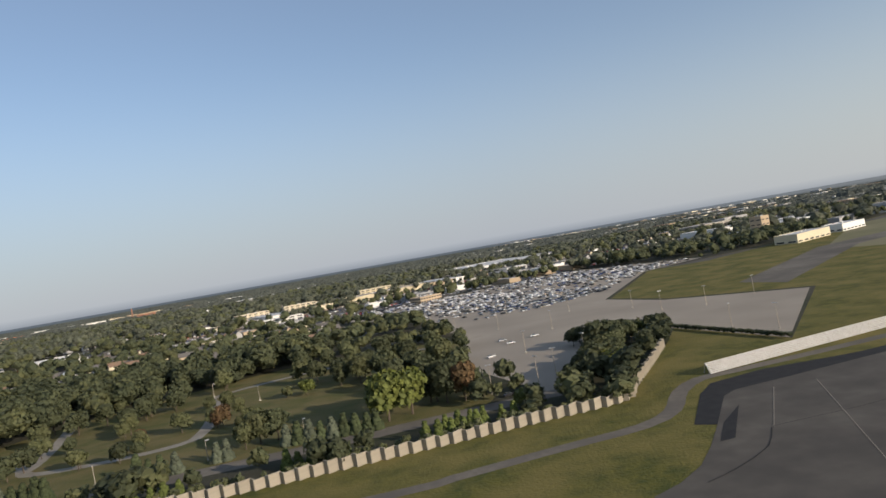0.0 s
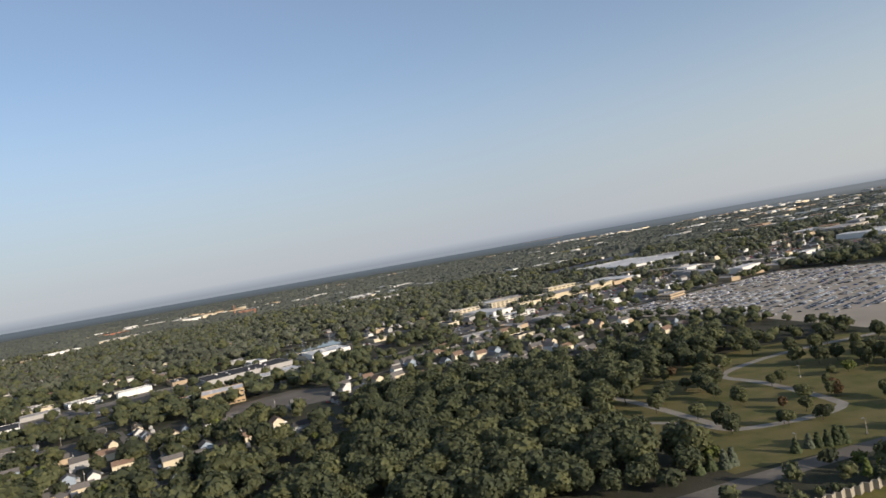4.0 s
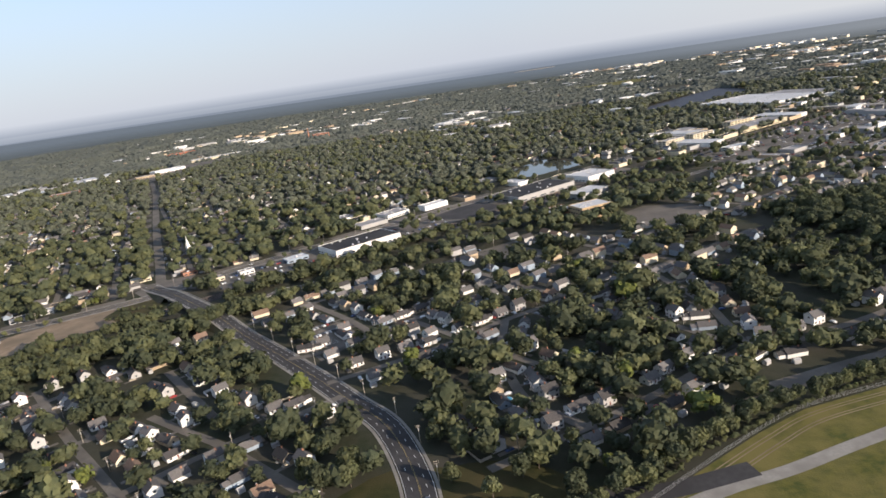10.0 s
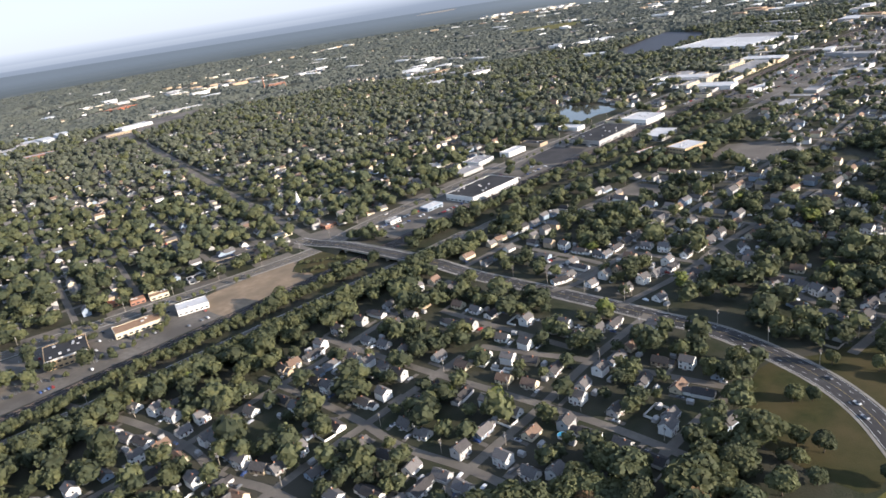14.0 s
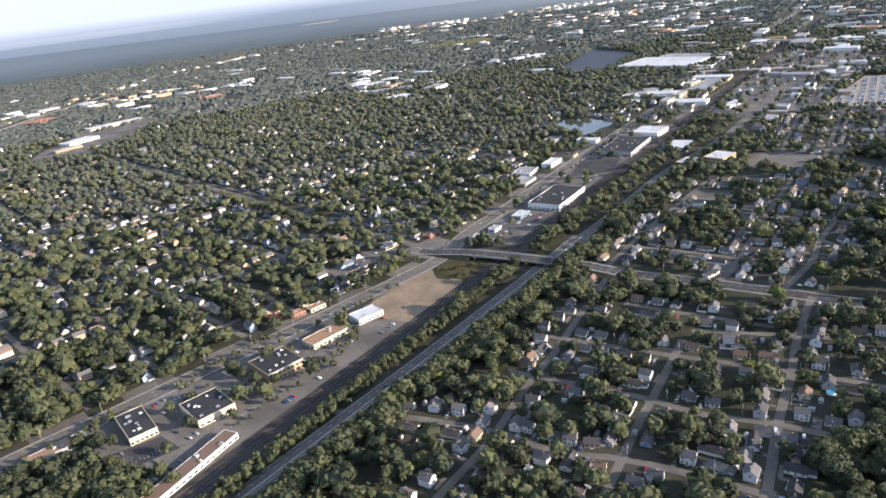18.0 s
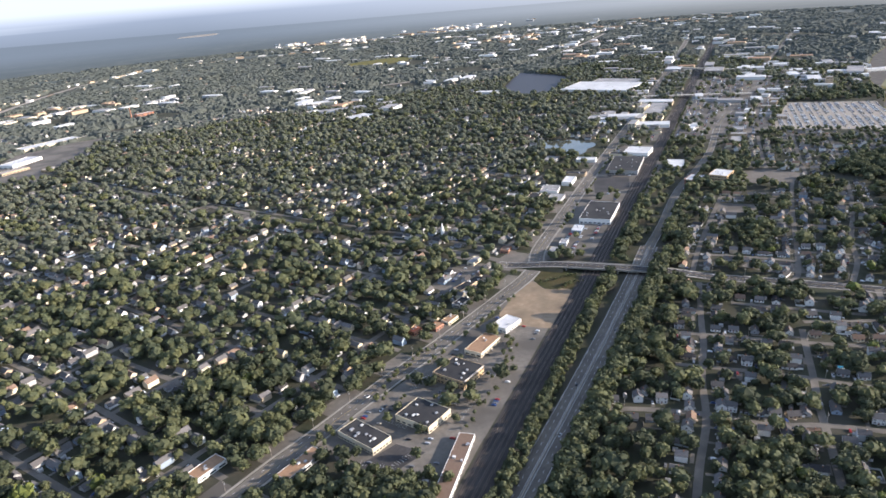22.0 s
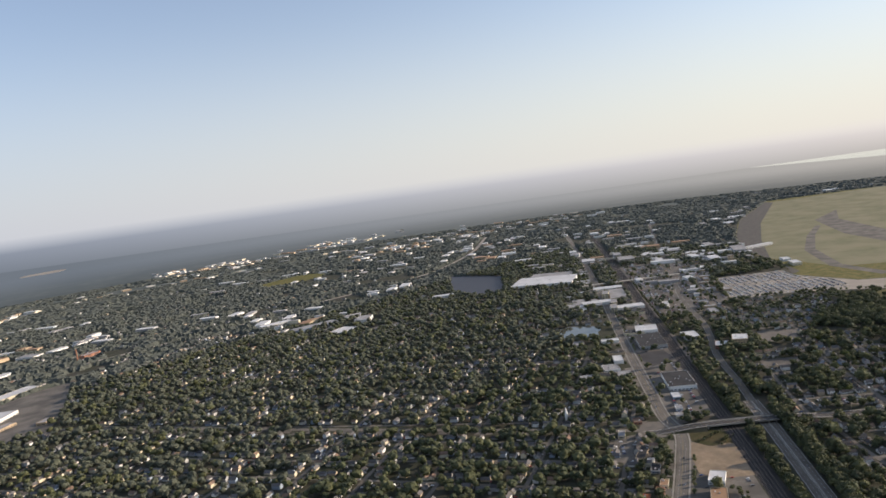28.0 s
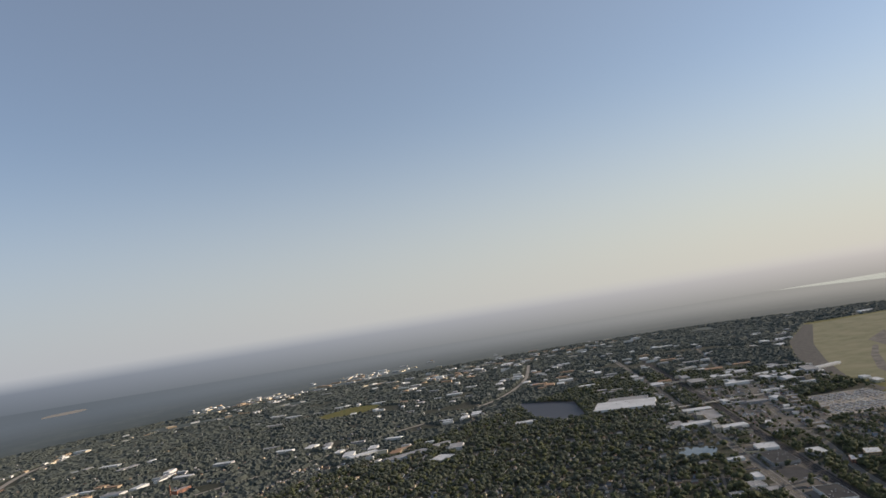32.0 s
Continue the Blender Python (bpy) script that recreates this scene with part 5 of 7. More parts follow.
# ---- church ----
church = tagged(new("church"), "white timber church with a tall pointed steeple", "church")
church.matrix_world = pose(-1057, 647, 0, 0, 0, -40)
bm = bmesh.new()
gable_body(bm, 26, 12, 6, 5)
part("nave", bm, M["white"], church)
bm = bmesh.new()
gable(bm, 26, 12, 6, 5)
part("roof", bm, M["shingle"], church)
part("tower", boxes((-17, -2.4, -0.3, -12.2, 2.4, 12)), M["white"], church)
bm = bmesh.new()
tube(bm, (-14.6, 0, 12), (-14.6, 0, 25), 2.9, 0.05, 8)
part("spire", bm, M["white"], church, "slender white spire")
for x in (-8, -3, 2, 7):
    for s_ in (-1, 1):
        part("window", boxes((x - 0.6, s_ * 6 - 0.05, 1.6, x + 0.6, s_ * 6 + 0.05, 4.4)), M["glass"], church)

# far brick stack
stack = tagged(new("brick_chimney"), "tall far red brick chimney stack", "chimney")
stack.matrix_world = pose(-1244, 2425, 0)
bm = bmesh.new()
tube(bm, (0, 0, -0.3), (0, 0, 42), 2.6, 1.7, 10)
part("shaft", bm, M["brick"], stack)
bm = bmesh.new()
tube(bm, (0, 0, 41.5), (0, 0, 43), 2.0, 2.1, 10)
part("rim", bm, M["concrete"], stack)

# tree belts along railway and highway, kept to the verges
belt = []
br_ = np.random.default_rng(17)
er = ROADS["east_road"]
for line, off, gap, stop, lo, hi in ((rl, -15.5, 4.4, 1180, 6, 10), (rl, 15.5, 8.0, 1000, 4, 8), (rl, -20.5, 5.0, 1180, 7, 11.5), (rl, -25.5, 6.5, 1150, 5, 10), (hw, -17.0, 4.2, 930, 9, 14), (hw, -22.5, 4.6, 930, 10, 16),
                                     (hw, -29.0, 5.5, 930, 10, 16), (er, -11.0, 6.5, 420, 7, 12), (er, -17.0, 7.0, 420, 8, 13), (er, 12.0, 9.0, 230, 6, 10), (rl, 17.0, 9.0, 1950, 4, 8), (rl, -17.0, 10.0, 2200, 5, 9)):
    for x, y, a in along(line, gap, off, 1180 if stop > 1400 else 150 if line is not er else 20, stop):
        if br_.uniform() < 0.86 and (line is hw or off < -15 or free(np.array([x]), np.array([y]))[0]) and math.hypot(x + 968, y - 406) > 34:
            hh = float(br_.uniform(lo, hi))
            belt.append((x + float(br_.uniform(-1.5, 1.5)), y + float(br_.uniform(-1.5, 1.5)), hh * float(br_.uniform(0.40, 0.56)), hh))
grove("tree_belt", belt[::2], MID_CROWNS, "leaf", "belt of green trees along the railway and highway")
grove("tree_belt", belt[1::2], MID_CROWNS, "leafdark", "belt of dark trees along the railway and highway")

# small shops north and south of the main road
shop_rng = random.Random(6)
for n, (x, y, l, w, a, roof, wall) in enumerate(((-1245, 426, 13, 9, 22, "redroof", "brick"), (-1222, 420, 14, 10, 22, "tanroof", "brick"), (-1202, 424, 18, 10, 22, "tanroof", "cream"), (-1169, 452, 20, 12, 24, "blackroof", "greysiding"),
                                                (-1151, 468, 12, 9, 24, "greyroof", "white"), (-1134, 489, 44, 12, 18, "blackroof", "tan"), (-1086, 548, 22, 10, 28, "greyroof", "cream"), (-1031, 552, 16, 12, 36, "brownshingle", "brick"),
                                                (-985, 505, 18, 12, 36, "greyroof", "cream"), (-955, 520, 16, 10, 36, "greyroof", "white"), (-905, 548, 26, 14, 36, "whiteroof", "bluegrey"), (-1426, 288, 40, 13, 24, "tanroof", "greysiding"), (-1489, 330, 28, 14, 24, "tanroof", "white"))):
    block("shop_building", x, y, l, w, a, 4.2, wall, roof, "small " + {"redroof": "shop with a red roof", "tanroof": "brick shop with a brown roof", "blackroof": "shop with a flat black roof", "greyroof": "pale shop with a grey roof", "whiteroof": "shop with a white roof", "brownshingle": "brick shop with a brown roof"}[roof], "shop", 1, 3, 2, 0.4, n)
lanes = []
for off in (30, -30, 66, -62, -96, 100):
    for x, y, a in along(ROADS["main_road"], 52, off, 1700, 3300):
        lanes.append((x, y, a, off))
for off in (-44, -88, -130):
    for x, y, a in along(ROADS["east_road"], 56, off, 640, 1760):
        lanes.append((x, y, a, off))
for n, (x, y, a, off) in enumerate(lanes):
    l, w = shop_rng.uniform(22, 46), shop_rng.uniform(14, 26)
    if free(np.array([x, x + 14, x - 14]), np.array([y, y + 10, y - 10])).all() and shop_rng.random() < 0.6:
        wall, roof = shop_rng.choice((("white", "greyroof"), ("cream", "blackroof"), ("greysiding", "greyroof"), ("white", "whiteroof"), ("tan", "greyroof"), ("tan", "blackroof"), ("greysiding", "blackroof")))
        block("shop_building", x, y, l, w, a + 90 * (n % 2), shop_rng.uniform(4.5, 7), wall, roof, "low flat-roofed " + {"white": "white", "cream": "cream", "greysiding": "grey", "tan": "tan"}[wall] + " business building", "shop", 1, 0, 1, 0.5, n)

# far overpass over the railway, and the long covered bridge to the terminal
for name, label, a, b, w, z in (("overpass", "far concrete road overpass across the railway", (-60, 1290), (165, 1035), 14, 7.5), ("covered_bridge", "long pale covered footbridge to the airport terminal", (480, 1545), (585, 1085), 8, 11)):
    top = tagged(new(name), label, "bridge")
    line = np.array([a, b], float)
    n_ = 9
    line = np.array([line[0] + (line[1] - line[0]) * k / n_ for k in range(n_ + 1)])
    link("deck", strip_mesh("deck", line, w / 2, -w / 2, z, 1.4 if name == "overpass" else 4.5), M["concrete"], top)
    for x, y in line:
        part("pier", boxes((x - 0.9, y - 0.9, -0.3, x + 0.9, y + 0.9, z - 1.3)), M["concrete"], top)

# trees and bushes between the shop lots, and on the verge below the ramp
lot_trees = []
for ax, ay, bx, by, count, lo, hi in ((-1328, 346, -1244, 388, 12, 4, 7), (-1340, 338, -1262, 278, 10, 3.5, 7), (-1392, 246, -1338, 202, 16, 7, 13), (-1402, 226, -1360, 192, 14, 8, 14), (-1240, 298, -1196, 318, 7, 4, 8), (-1300, 246, -1240, 286, 8, 4, 8),
                                      (-1066, 440, -1014, 428, 16, 2.5, 5), (-1058, 410, -1024, 412, 14, 2.5, 6), (-1185, 362, -1176, 330, 5, 4, 8), (-1410, 300, -1392, 322, 5, 5, 9), (-1205, 322, -1180, 342, 6, 4, 8)):
    for k in range(count):
        w = (k + float(br_.uniform(0, 1))) / count
        hh = float(br_.uniform(lo, hi))
        lot_trees.append((ax + (bx - ax) * w + float(br_.uniform(-4, 4)), ay + (by - ay) * w + float(br_.uniform(-4, 4)), hh * 0.48, hh))
grove("lot_trees", lot_trees, MID_CROWNS, "leaf", "small green trees and bushes between the lots")


def bay_lines(x, y, angle, count, gap=2.8, length=5.2):
    """Painted parking bays in a row."""
    bm = bmesh.new()
    for k in range(count):
        box_bm(bm, k * gap - 0.08, 0, 0.0, k * gap + 0.08, length, 0.012)
    ob = tagged(part("bay_marking", bm, M["paint"]), "worn white parking bay lines on asphalt", "marking", kind="structure")
    ob.matrix_world = pose(x, y, 0.045, 0, 0, angle)


for x, y, a, count in ((-1374, 241, 12, 11), (-1388, 262, -50, 8), (-1290, 262, 36, 14), (-1300, 330, 22, 10), (-1226, 336, 24, 12), (-1240, 318, -60, 9), (-1182, 398, 22, 12), (-1345, 300, -66, 8), (-1126, 520, 40, 12), (-838, 300, -55, 12)):
    bay_lines(x, y, a, count)

# young trees along the pavement and round the shop lots
row = []
for off, gap, a0, a1 in ((-14.5, 11, 880, 1330), (13.5, 13, 900, 1560), (-13.5, 16, 1560, 2900)):
    for x, y, a in along(ROADS["main_road"], gap, off, a0, a1):
        if br_.uniform() < 0.6 and free(np.array([x]), np.array([y]))[0] | (off < 0):
            hh = float(br_.uniform(4.5, 8.5))
            row.append((x + float(br_.uniform(-2, 2)), y + float(br_.uniform(-2, 2)), hh * 0.45, hh))
grove("street_trees", row, MID_CROWNS, "leaf", "young green trees along the main road and its lots")

# above-ground pools and garden sheds among the houses
for x, y in ((-700, 150), (-905, 70), (-980, 120), (-640, 200)):
    pool = tagged(new("garden_pool"), "round blue garden pool behind a house", "pool")
    pool.matrix_world = pose(x, y, 0)
    bm = bmesh.new()
    tube(bm, (0, 0, -0.1), (0, 0, 1.2), 3.0, 3.0, 16)
    part("wall", bm, M["white"], pool)
    bm = bmesh.new()
    tube(bm, (0, 0, 1.2), (0, 0, 1.24), 2.8, 2.8, 16)
    part("water", bm, M["pool"], pool)

# ---- beside the airfield ----
WALL_LINE = curve_line([(-330, 116), (-230, 142), (-145, 168), (-100, 181), (-60, 190), (-20, 200), (14, 209), (41, 217), (48, 233), (62, 264), (78, 302)], 4.0)
noise_wall = tagged(new("noise_wall"), "zigzag noise wall of cream concrete panels", "wall")
wseg = np.r_[0, np.cumsum(np.linalg.norm(np.diff(WALL_LINE, axis=0), axis=1))]
wside = sides_of(WALL_LINE)


def on_wall(s, off):
    return np.array([np.interp(s, wseg, WALL_LINE[:, k]) + off * np.interp(s, wseg, wside[:, k]) for k in (0, 1)])


s, k = 0.0, 0
panel_mesh = {}
while s < wseg[-1] - 8:
    long_side = k % 2 == 0
    a, b = on_wall(s, -0.8 if long_side else 0.8), on_wall(s + (3.1 if long_side else 1.0), 0.8 if long_side else -0.8)
    d, key = float(np.linalg.norm(b - a)), long_side
    if key not in panel_mesh:
        bm = boxes((-0.5, -0.14, -0.3, 0.5, 0.14, 3.2 if long_side else 3.25), (-0.5, -0.2, 3.25, 0.5, 0.2, 3.42))
        me = bpy.data.meshes.new("panel")
        bm.to_mesh(me)
        bm.free()
        panel_mesh[key] = me
    ob = link("panel", panel_mesh[key], M["wallpanel"], noise_wall)
    ob.matrix_basis = pose(*((a + b) / 2), 0, 0, 0, math.degrees(math.atan2(*(b - a)[::-1]))) @ Matrix.Diagonal((d + 0.12, 1, 1 + 0.07 * math.sin(k * 1.7) + 0.05 * math.sin(k * 0.23), 1))
    s += 3.1 if long_side else 1.0
    k += 1

# shrubs and clipped evergreens between the wall and the street
sr = np.random.default_rng(8)
shrubs = []
for s in np.arange(4, wseg[-1] - 6, 2.3):
    if sr.uniform() < 0.75:
        p = on_wall(s, sr.uniform(3.5, 8))
        shrubs.append((*p, sr.uniform(1.3, 2.4), sr.uniform(2.4, 4.6)))
grove("shrubs", shrubs, MID_CROWNS, "leaf", "low green shrubs behind the noise wall")
for x, y in ((-108, 185), (-105, 186), (-100, 187), (-96, 187), (-92, 188), (-60, 199), (-55, 200), (-50, 200), (-46, 201), (-22, 206), (-18, 206), (-14, 207), (-10, 208), (-6, 209), (-119, 184), (-150, 176), (-156, 174), (-16, 212), (-12, 213), (-8, 215), (-4, 215), (-64, 200), (-61, 201), (-57, 202), (-53, 203), (2, 216), (6, 217)):
    conifer(x, y + 3, float(sr.uniform(5.0, 7.0)), 2, int(sr.integers(3)))
for x, y, blue in ((-72, 232, 1), (-68, 232, 0), (-64, 232, 1), (-60, 232, 0), (-56, 232, 1), (-52, 233, 0), (-48, 233, 0), (-44, 233, 0), (-41, 234, 0), (-168, 210, 0), (-161, 213, 1), (-157, 213, 0), (-153, 213, 0), (-149, 213, 0), (-146, 213, 0),
                   (-119, 220, 0), (-115, 220, 0), (-111, 220, 0), (-106, 220, 1), (-94, 225, 1), (-91, 226, 1), (-200, 205, 1), (-196, 207, 1), (-212, 203, 0), (-206, 205, 0)):
    conifer(x, y, float(sr.uniform(6.5, 9)), blue, int(sr.integers(3)))
for x, y, r, h, kind in ((-84, 240, 4.6, 10, "green"), (-88, 236, 3.2, 8, "green"), (-156, 249, 2.6, 6, "dark"), (-182, 246, 4.2, 8, "dark"), (-139, 262, 2.8, 6.5, "green"), (-115, 280, 2.6, 6.5, "rust"), (-111, 297, 2.5, 7, "green"),
                         (-126, 322, 3.0, 7, "green"), (-38, 242, 6.2, 15, "gold"), (-30, 247, 5.5, 14, "gold"), (-17, 256, 5.0, 13, "dark"), (-10, 254, 4.6, 12, "rust"), (-24, 262, 5.5, 13, "dark"), (-134, 250, 2.4, 5, "dark"), (-169, 311, 4, 8, "dark"),
                         (-117, 281, 2.6, 7, "green"), (-158, 338, 4.4, 9, "dark"), (-77, 353, 4, 9, "dark"), (-133, 318, 2.6, 6, "green"), (-72, 330, 4.2, 10, "dark"), (-60, 345, 5, 11, "dark"), (-48, 330, 4.6, 11, "green"), (-40, 350, 5, 12, "dark"),
                         (-28, 300, 4.6, 11, "dark"), (-22, 330, 5, 12, "green"), (-205, 300, 4, 9, "green"), (-190, 330, 4, 9, "dark"), (-160, 290, 2.8, 6, "green"), (-175, 275, 2.6, 6, "dark"), (-98, 262, 2.6, 6, "green"), (-145, 275, 2.2, 5, "rust"), (-90, 390, 4, 10, "dark"), (-60, 400, 5, 11, "dark")):
    plant(kind, x, y, r * 1.3, h * 1.25, int(sr.integers(7)))
for n, (x, y, r, h) in enumerate(((-78, 241, 5.5, 12), (-43, 265, 7, 14), (-21, 260, 6, 13), (-8, 256, 5, 11), (-34, 312, 7, 14), (-50, 327, 7, 15), (-67, 345, 6.5, 13), (-89, 352, 6, 12), (-99, 360, 6, 13), (-114, 284, 4.5, 9),
                                  (-139, 246, 4, 8), (-155, 246, 4, 8), (-183, 257, 5.5, 10), (-189, 277, 5, 9), (-169, 334, 6, 12), (-226, 352, 6, 13), (-160, 295, 5, 10), (-197, 317, 6, 12), (-144, 368, 6, 13), (-25, 277, 7, 15), (-16, 282, 6, 13),
                                  (-62, 328, 6.5, 14), (-42, 298, 7, 14), (-131, 282, 5, 9), (-168, 326, 6, 12), (-216, 329, 6.5, 13), (-208, 357, 7, 14), (-162, 352, 6.5, 13), (-95, 268, 4.5, 9), (-149, 384, 7, 14), (-110, 405, 6, 13), (-75, 385, 6, 13), (-30, 390, 6, 13), (-26, 350, 6, 14))):
    plant(("dark", "green", "dark", "green", "rust" if h < 10 else "dark")[n % 5], x, y, r, h, n % 7)
for n in range(12):
    x, y = sr.uniform(-225, -20), sr.uniform(255, 420)
    if inside([(-196, 250), (-110, 262), (-30, 300), (-18, 396), (-45, 426), (-126, 418), (-186, 374), (-222, 330)], np.array([x]), np.array([y]))[0] and free(np.array([x]), np.array([y]))[0]:
        plant(("green", "dark", "green", "rust")[n % 4] if n % 9 else "gold", float(x), float(y), float(sr.uniform(2.8, 4.6)), float(sr.uniform(6, 10.5)), int(sr.integers(7)))
# trees in the bend of the wall, by the car park
for n in range(34):
    a = sr.uniform(0, 1)
    x, y = (1 - a) * 34 + a * 72 + sr.uniform(-4, 5), (1 - a) * 240 + a * 318 + sr.uniform(-4, 6)
    if n % 3 == 0:
        x, y = sr.uniform(46, 74), sr.uniform(318, 334)
    plant("dark" if n % 4 else "green", float(x - 6), float(y + 6), float(sr.uniform(3.8, 5.6)), float(sr.uniform(7, 10.5)), int(sr.integers(7)))

# line of trees and bushes along the airfield fence
edge_trees, edge_bushes = [], []
edge_line = curve_line([(-690, 30), (-640, 58), (-620, 74), (-600, 84), (-565, 101), (-531, 113), (-480, 130), (-420, 146)])
for x, y, a in along(edge_line, 6.2, 3.0, 2):
    hh = float(sr.uniform(7.5, 13))
    edge_trees.append((x + float(sr.uniform(-2, 2)), y + float(sr.uniform(-1, 5)), hh * float(sr.uniform(0.42, 0.55)), hh))
for x, y, a in along(edge_line, 3.1, 0.5, 1):
    edge_bushes.append((x + float(sr.uniform(-1, 1)), y + float(sr.uniform(-1, 1)), float(sr.uniform(1.1, 2.2)), float(sr.uniform(1.8, 3.6))))
grove("fence_trees", edge_trees[::2], WOOD_CROWNS, "leaf", "line of olive-green trees along the airfield fence")
grove("fence_trees", edge_trees[1::2], WOOD_CROWNS, "leafdark", "line of dark trees along the airfield fence")
grove("bushes", edge_bushes, MID_CROWNS, "leaf", "low bushes along the airfield fence")
chart_line(edge_line, 5)

# wire fence along the edge of the airfield, and wheel ruts beside it
FENCE = curve_line([(-664, 35), (-624, 63), (-587, 87), (-557, 103), (-510, 115), (-462, 127), (-400, 139)], 3.2)
wire = tagged(new("perimeter_fence"), "wire airfield fence on thin metal posts", "fence")
post_bm = bmesh.new()
tube(post_bm, (0, 0, -0.3), (0, 0, 2.4), 0.06, 0.05, 5)
post_mesh = bpy.data.meshes.new("post")
post_bm.to_mesh(post_mesh)
post_bm.free()
for x, y in FENCE:
    link("post", post_mesh, M["metal"], wire).location = (x, y, 0)
for z in (0.35, 1.0, 1.65, 2.3):
    link("wire", strip_mesh("wire", FENCE, 0.03, -0.03, z, 0.05), M["metal"], wire)
for o in (-5.0, -7.0, -12.0, -13.8):
    tagged(link("wheel_rut", strip_mesh("wheel_rut", FENCE, o + 0.3, o - 0.3, 0.045), M["dirt"]), "bare wheel rut in the airfield grass", "track", kind="structure")

# blast fence
blast = tagged(new("blast_fence"), "long pale corrugated blast fence on the airfield", "blast fence")
blast.matrix_world = pose(73, 232, 0, 0, 0, 19.5)
for k in range(7):
    part("slat", boxes((0, 0.34 * k, 0.3 + 0.5 * k, 84, 0.34 * k + 0.12, 0.74 + 0.5 * k)), M["metal"], blast)
for k in range(12):
    bm = bmesh.new()
    tube(bm, (0.2 + k * 7.6, 0.3, -0.2), (0.2 + k * 7.6, 2.6, 3.7), 0.12, 0.12, 5)
    tube(bm, (0.2 + k * 7.6, 3.6, -0.2), (0.2 + k * 7.6, 2.6, 3.6), 0.12, 0.12, 5)
    part("post", bm, M["metal"], blast)

# dark hedge along the near edge of the car park
hedge = [(89 + 28 * a + float(sr.uniform(-0.5, 0.5)), 337 - 70 * a, 1.6, 2.6) for a in np.arange(0, 1, 0.025)]
grove("hedge", hedge, MID_CROWNS, "leafdark", "dark hedge along the edge of the car park")

# joints and worn lines on the apron
for pts, w, m, label in (([(82, 205), (67, 171)], 0.10, "lot", "thin pale joint on the apron"), ([(67, 171), (78, 173), (90, 175)], 0.12, "newtar", "dark tar joint on the apron"), ([(66, 170), (60, 158), (49, 148), (41, 143)], 0.14, "newtar", "dark curved tar joint on the apron"),
                         ([(90, 175), (130, 186), (240, 214)], 0.12, "newtar", "dark tar joint across the apron"), ([(95, 206), (84, 168), (70, 120)], 0.10, "lot", "thin pale joint across the apron"), ([(130, 214), (118, 170), (100, 110)], 0.10, "newtar", "dark joint between apron slabs")):
    tagged(link("apron_joint", strip_mesh("apron_joint", curve_line(pts), w, -w, 0.12), M[m]), label, "marking", kind="structure")


def lamp_post(name, x, y, h, label, head=1.0, arms=2):
    top = tagged(new(name), label, "lamp post", "lamp posts")
    top.matrix_world = pose(x, y, 0, 0, 0, (x * 7) % 180)
    part("foot", boxes((-0.35, -0.35, -0.3, 0.35, 0.35, 0.8)), M["concrete"], top)
    bm = bmesh.new()
    tube(bm, (0, 0, 0.8), (0, 0, h), 0.16, 0.09)
    part("pole", bm, M["pole"], top)
    for k in range(arms):
        sx = 1 if k == 0 else -1
        lamp = part("lamp_head", boxes((min(0.1 * sx, sx * 1.2 * head), -0.22, h - 0.1, max(0.1 * sx, sx * 1.2 * head), 0.22, h + 0.12)), M["metal"], top)
        part("lens", boxes((sx * 0.75 * head - 0.3, -0.16, h - 0.14, sx * 0.75 * head + 0.3, 0.16, h - 0.1)), M["whiteroof"], lamp, "pale glass lens")
    return top


for x, y in ((19, 335), (18, 261), (0, 258), (95, 434), (105, 404), (127, 392), (159, 404), (110, 310), (122, 290), (42, 297), (26, 272), (40, 400), (10, 440), (60, 470), (20, 520), (-20, 500)):
    lamp_post("car_park_lamp", x, y, 11, "tall twin-headed car park lamp post")
for x, y in ((-166, 213), (-133, 219), (-99, 229), (-67, 237), (-112, 328), (-200, 207), (-148, 362)):
    lamp_post("street_lamp", x, y, 7, "pale street lamp post beside the park", 1.1, 1)

# ---- cars ----
def car_bm(l=4.6, w=1.8, hull=True):
    """The painted hull of a saloon, or the glazed cabin over it."""
    bm = bmesh.new()
    if hull:
        prof = [(-l / 2, 0.3), (l / 2, 0.3), (l / 2, 0.72), (l * 0.22, 0.92), (-l * 0.36, 0.95), (-l / 2, 0.82)]
        half = w / 2
    else:
        prof = [(-l * 0.36, 0.94), (l * 0.22, 0.91), (l * 0.06, 1.38), (-l * 0.24, 1.42)]
        half = w / 2 - 0.14
    a, b = [bm.verts.new((x, -half, z)) for x, z in prof], [bm.verts.new((x, half, z)) for x, z in prof]
    bm.faces.new(a), bm.faces.new(b[::-1])
    for k in range(len(prof)):
        bm.faces.new((a[k], a[k - 1], b[k - 1], b[k]))
    return bm


def as_mesh(name, bm, material):
    me = bpy.data.meshes.new(name)
    bm.to_mesh(me)
    bm.free()
    me.materials.append(material)
    return me


HULLS = [as_mesh("body", car_bm(), p) for p in CAR_PAINTS]
CABIN = as_mesh("cabin", car_bm(hull=False), M["glass"])
wheel_bm = bmesh.new()
tube(wheel_bm, (0, -0.1, 0), (0, 0.1, 0), 0.32, 0.32, 8)
WHEEL = as_mesh("wheel", wheel_bm, M["tyre"])
CAR_NAMES = ("white", "silver", "grey", "black", "dark blue", "red", "beige")


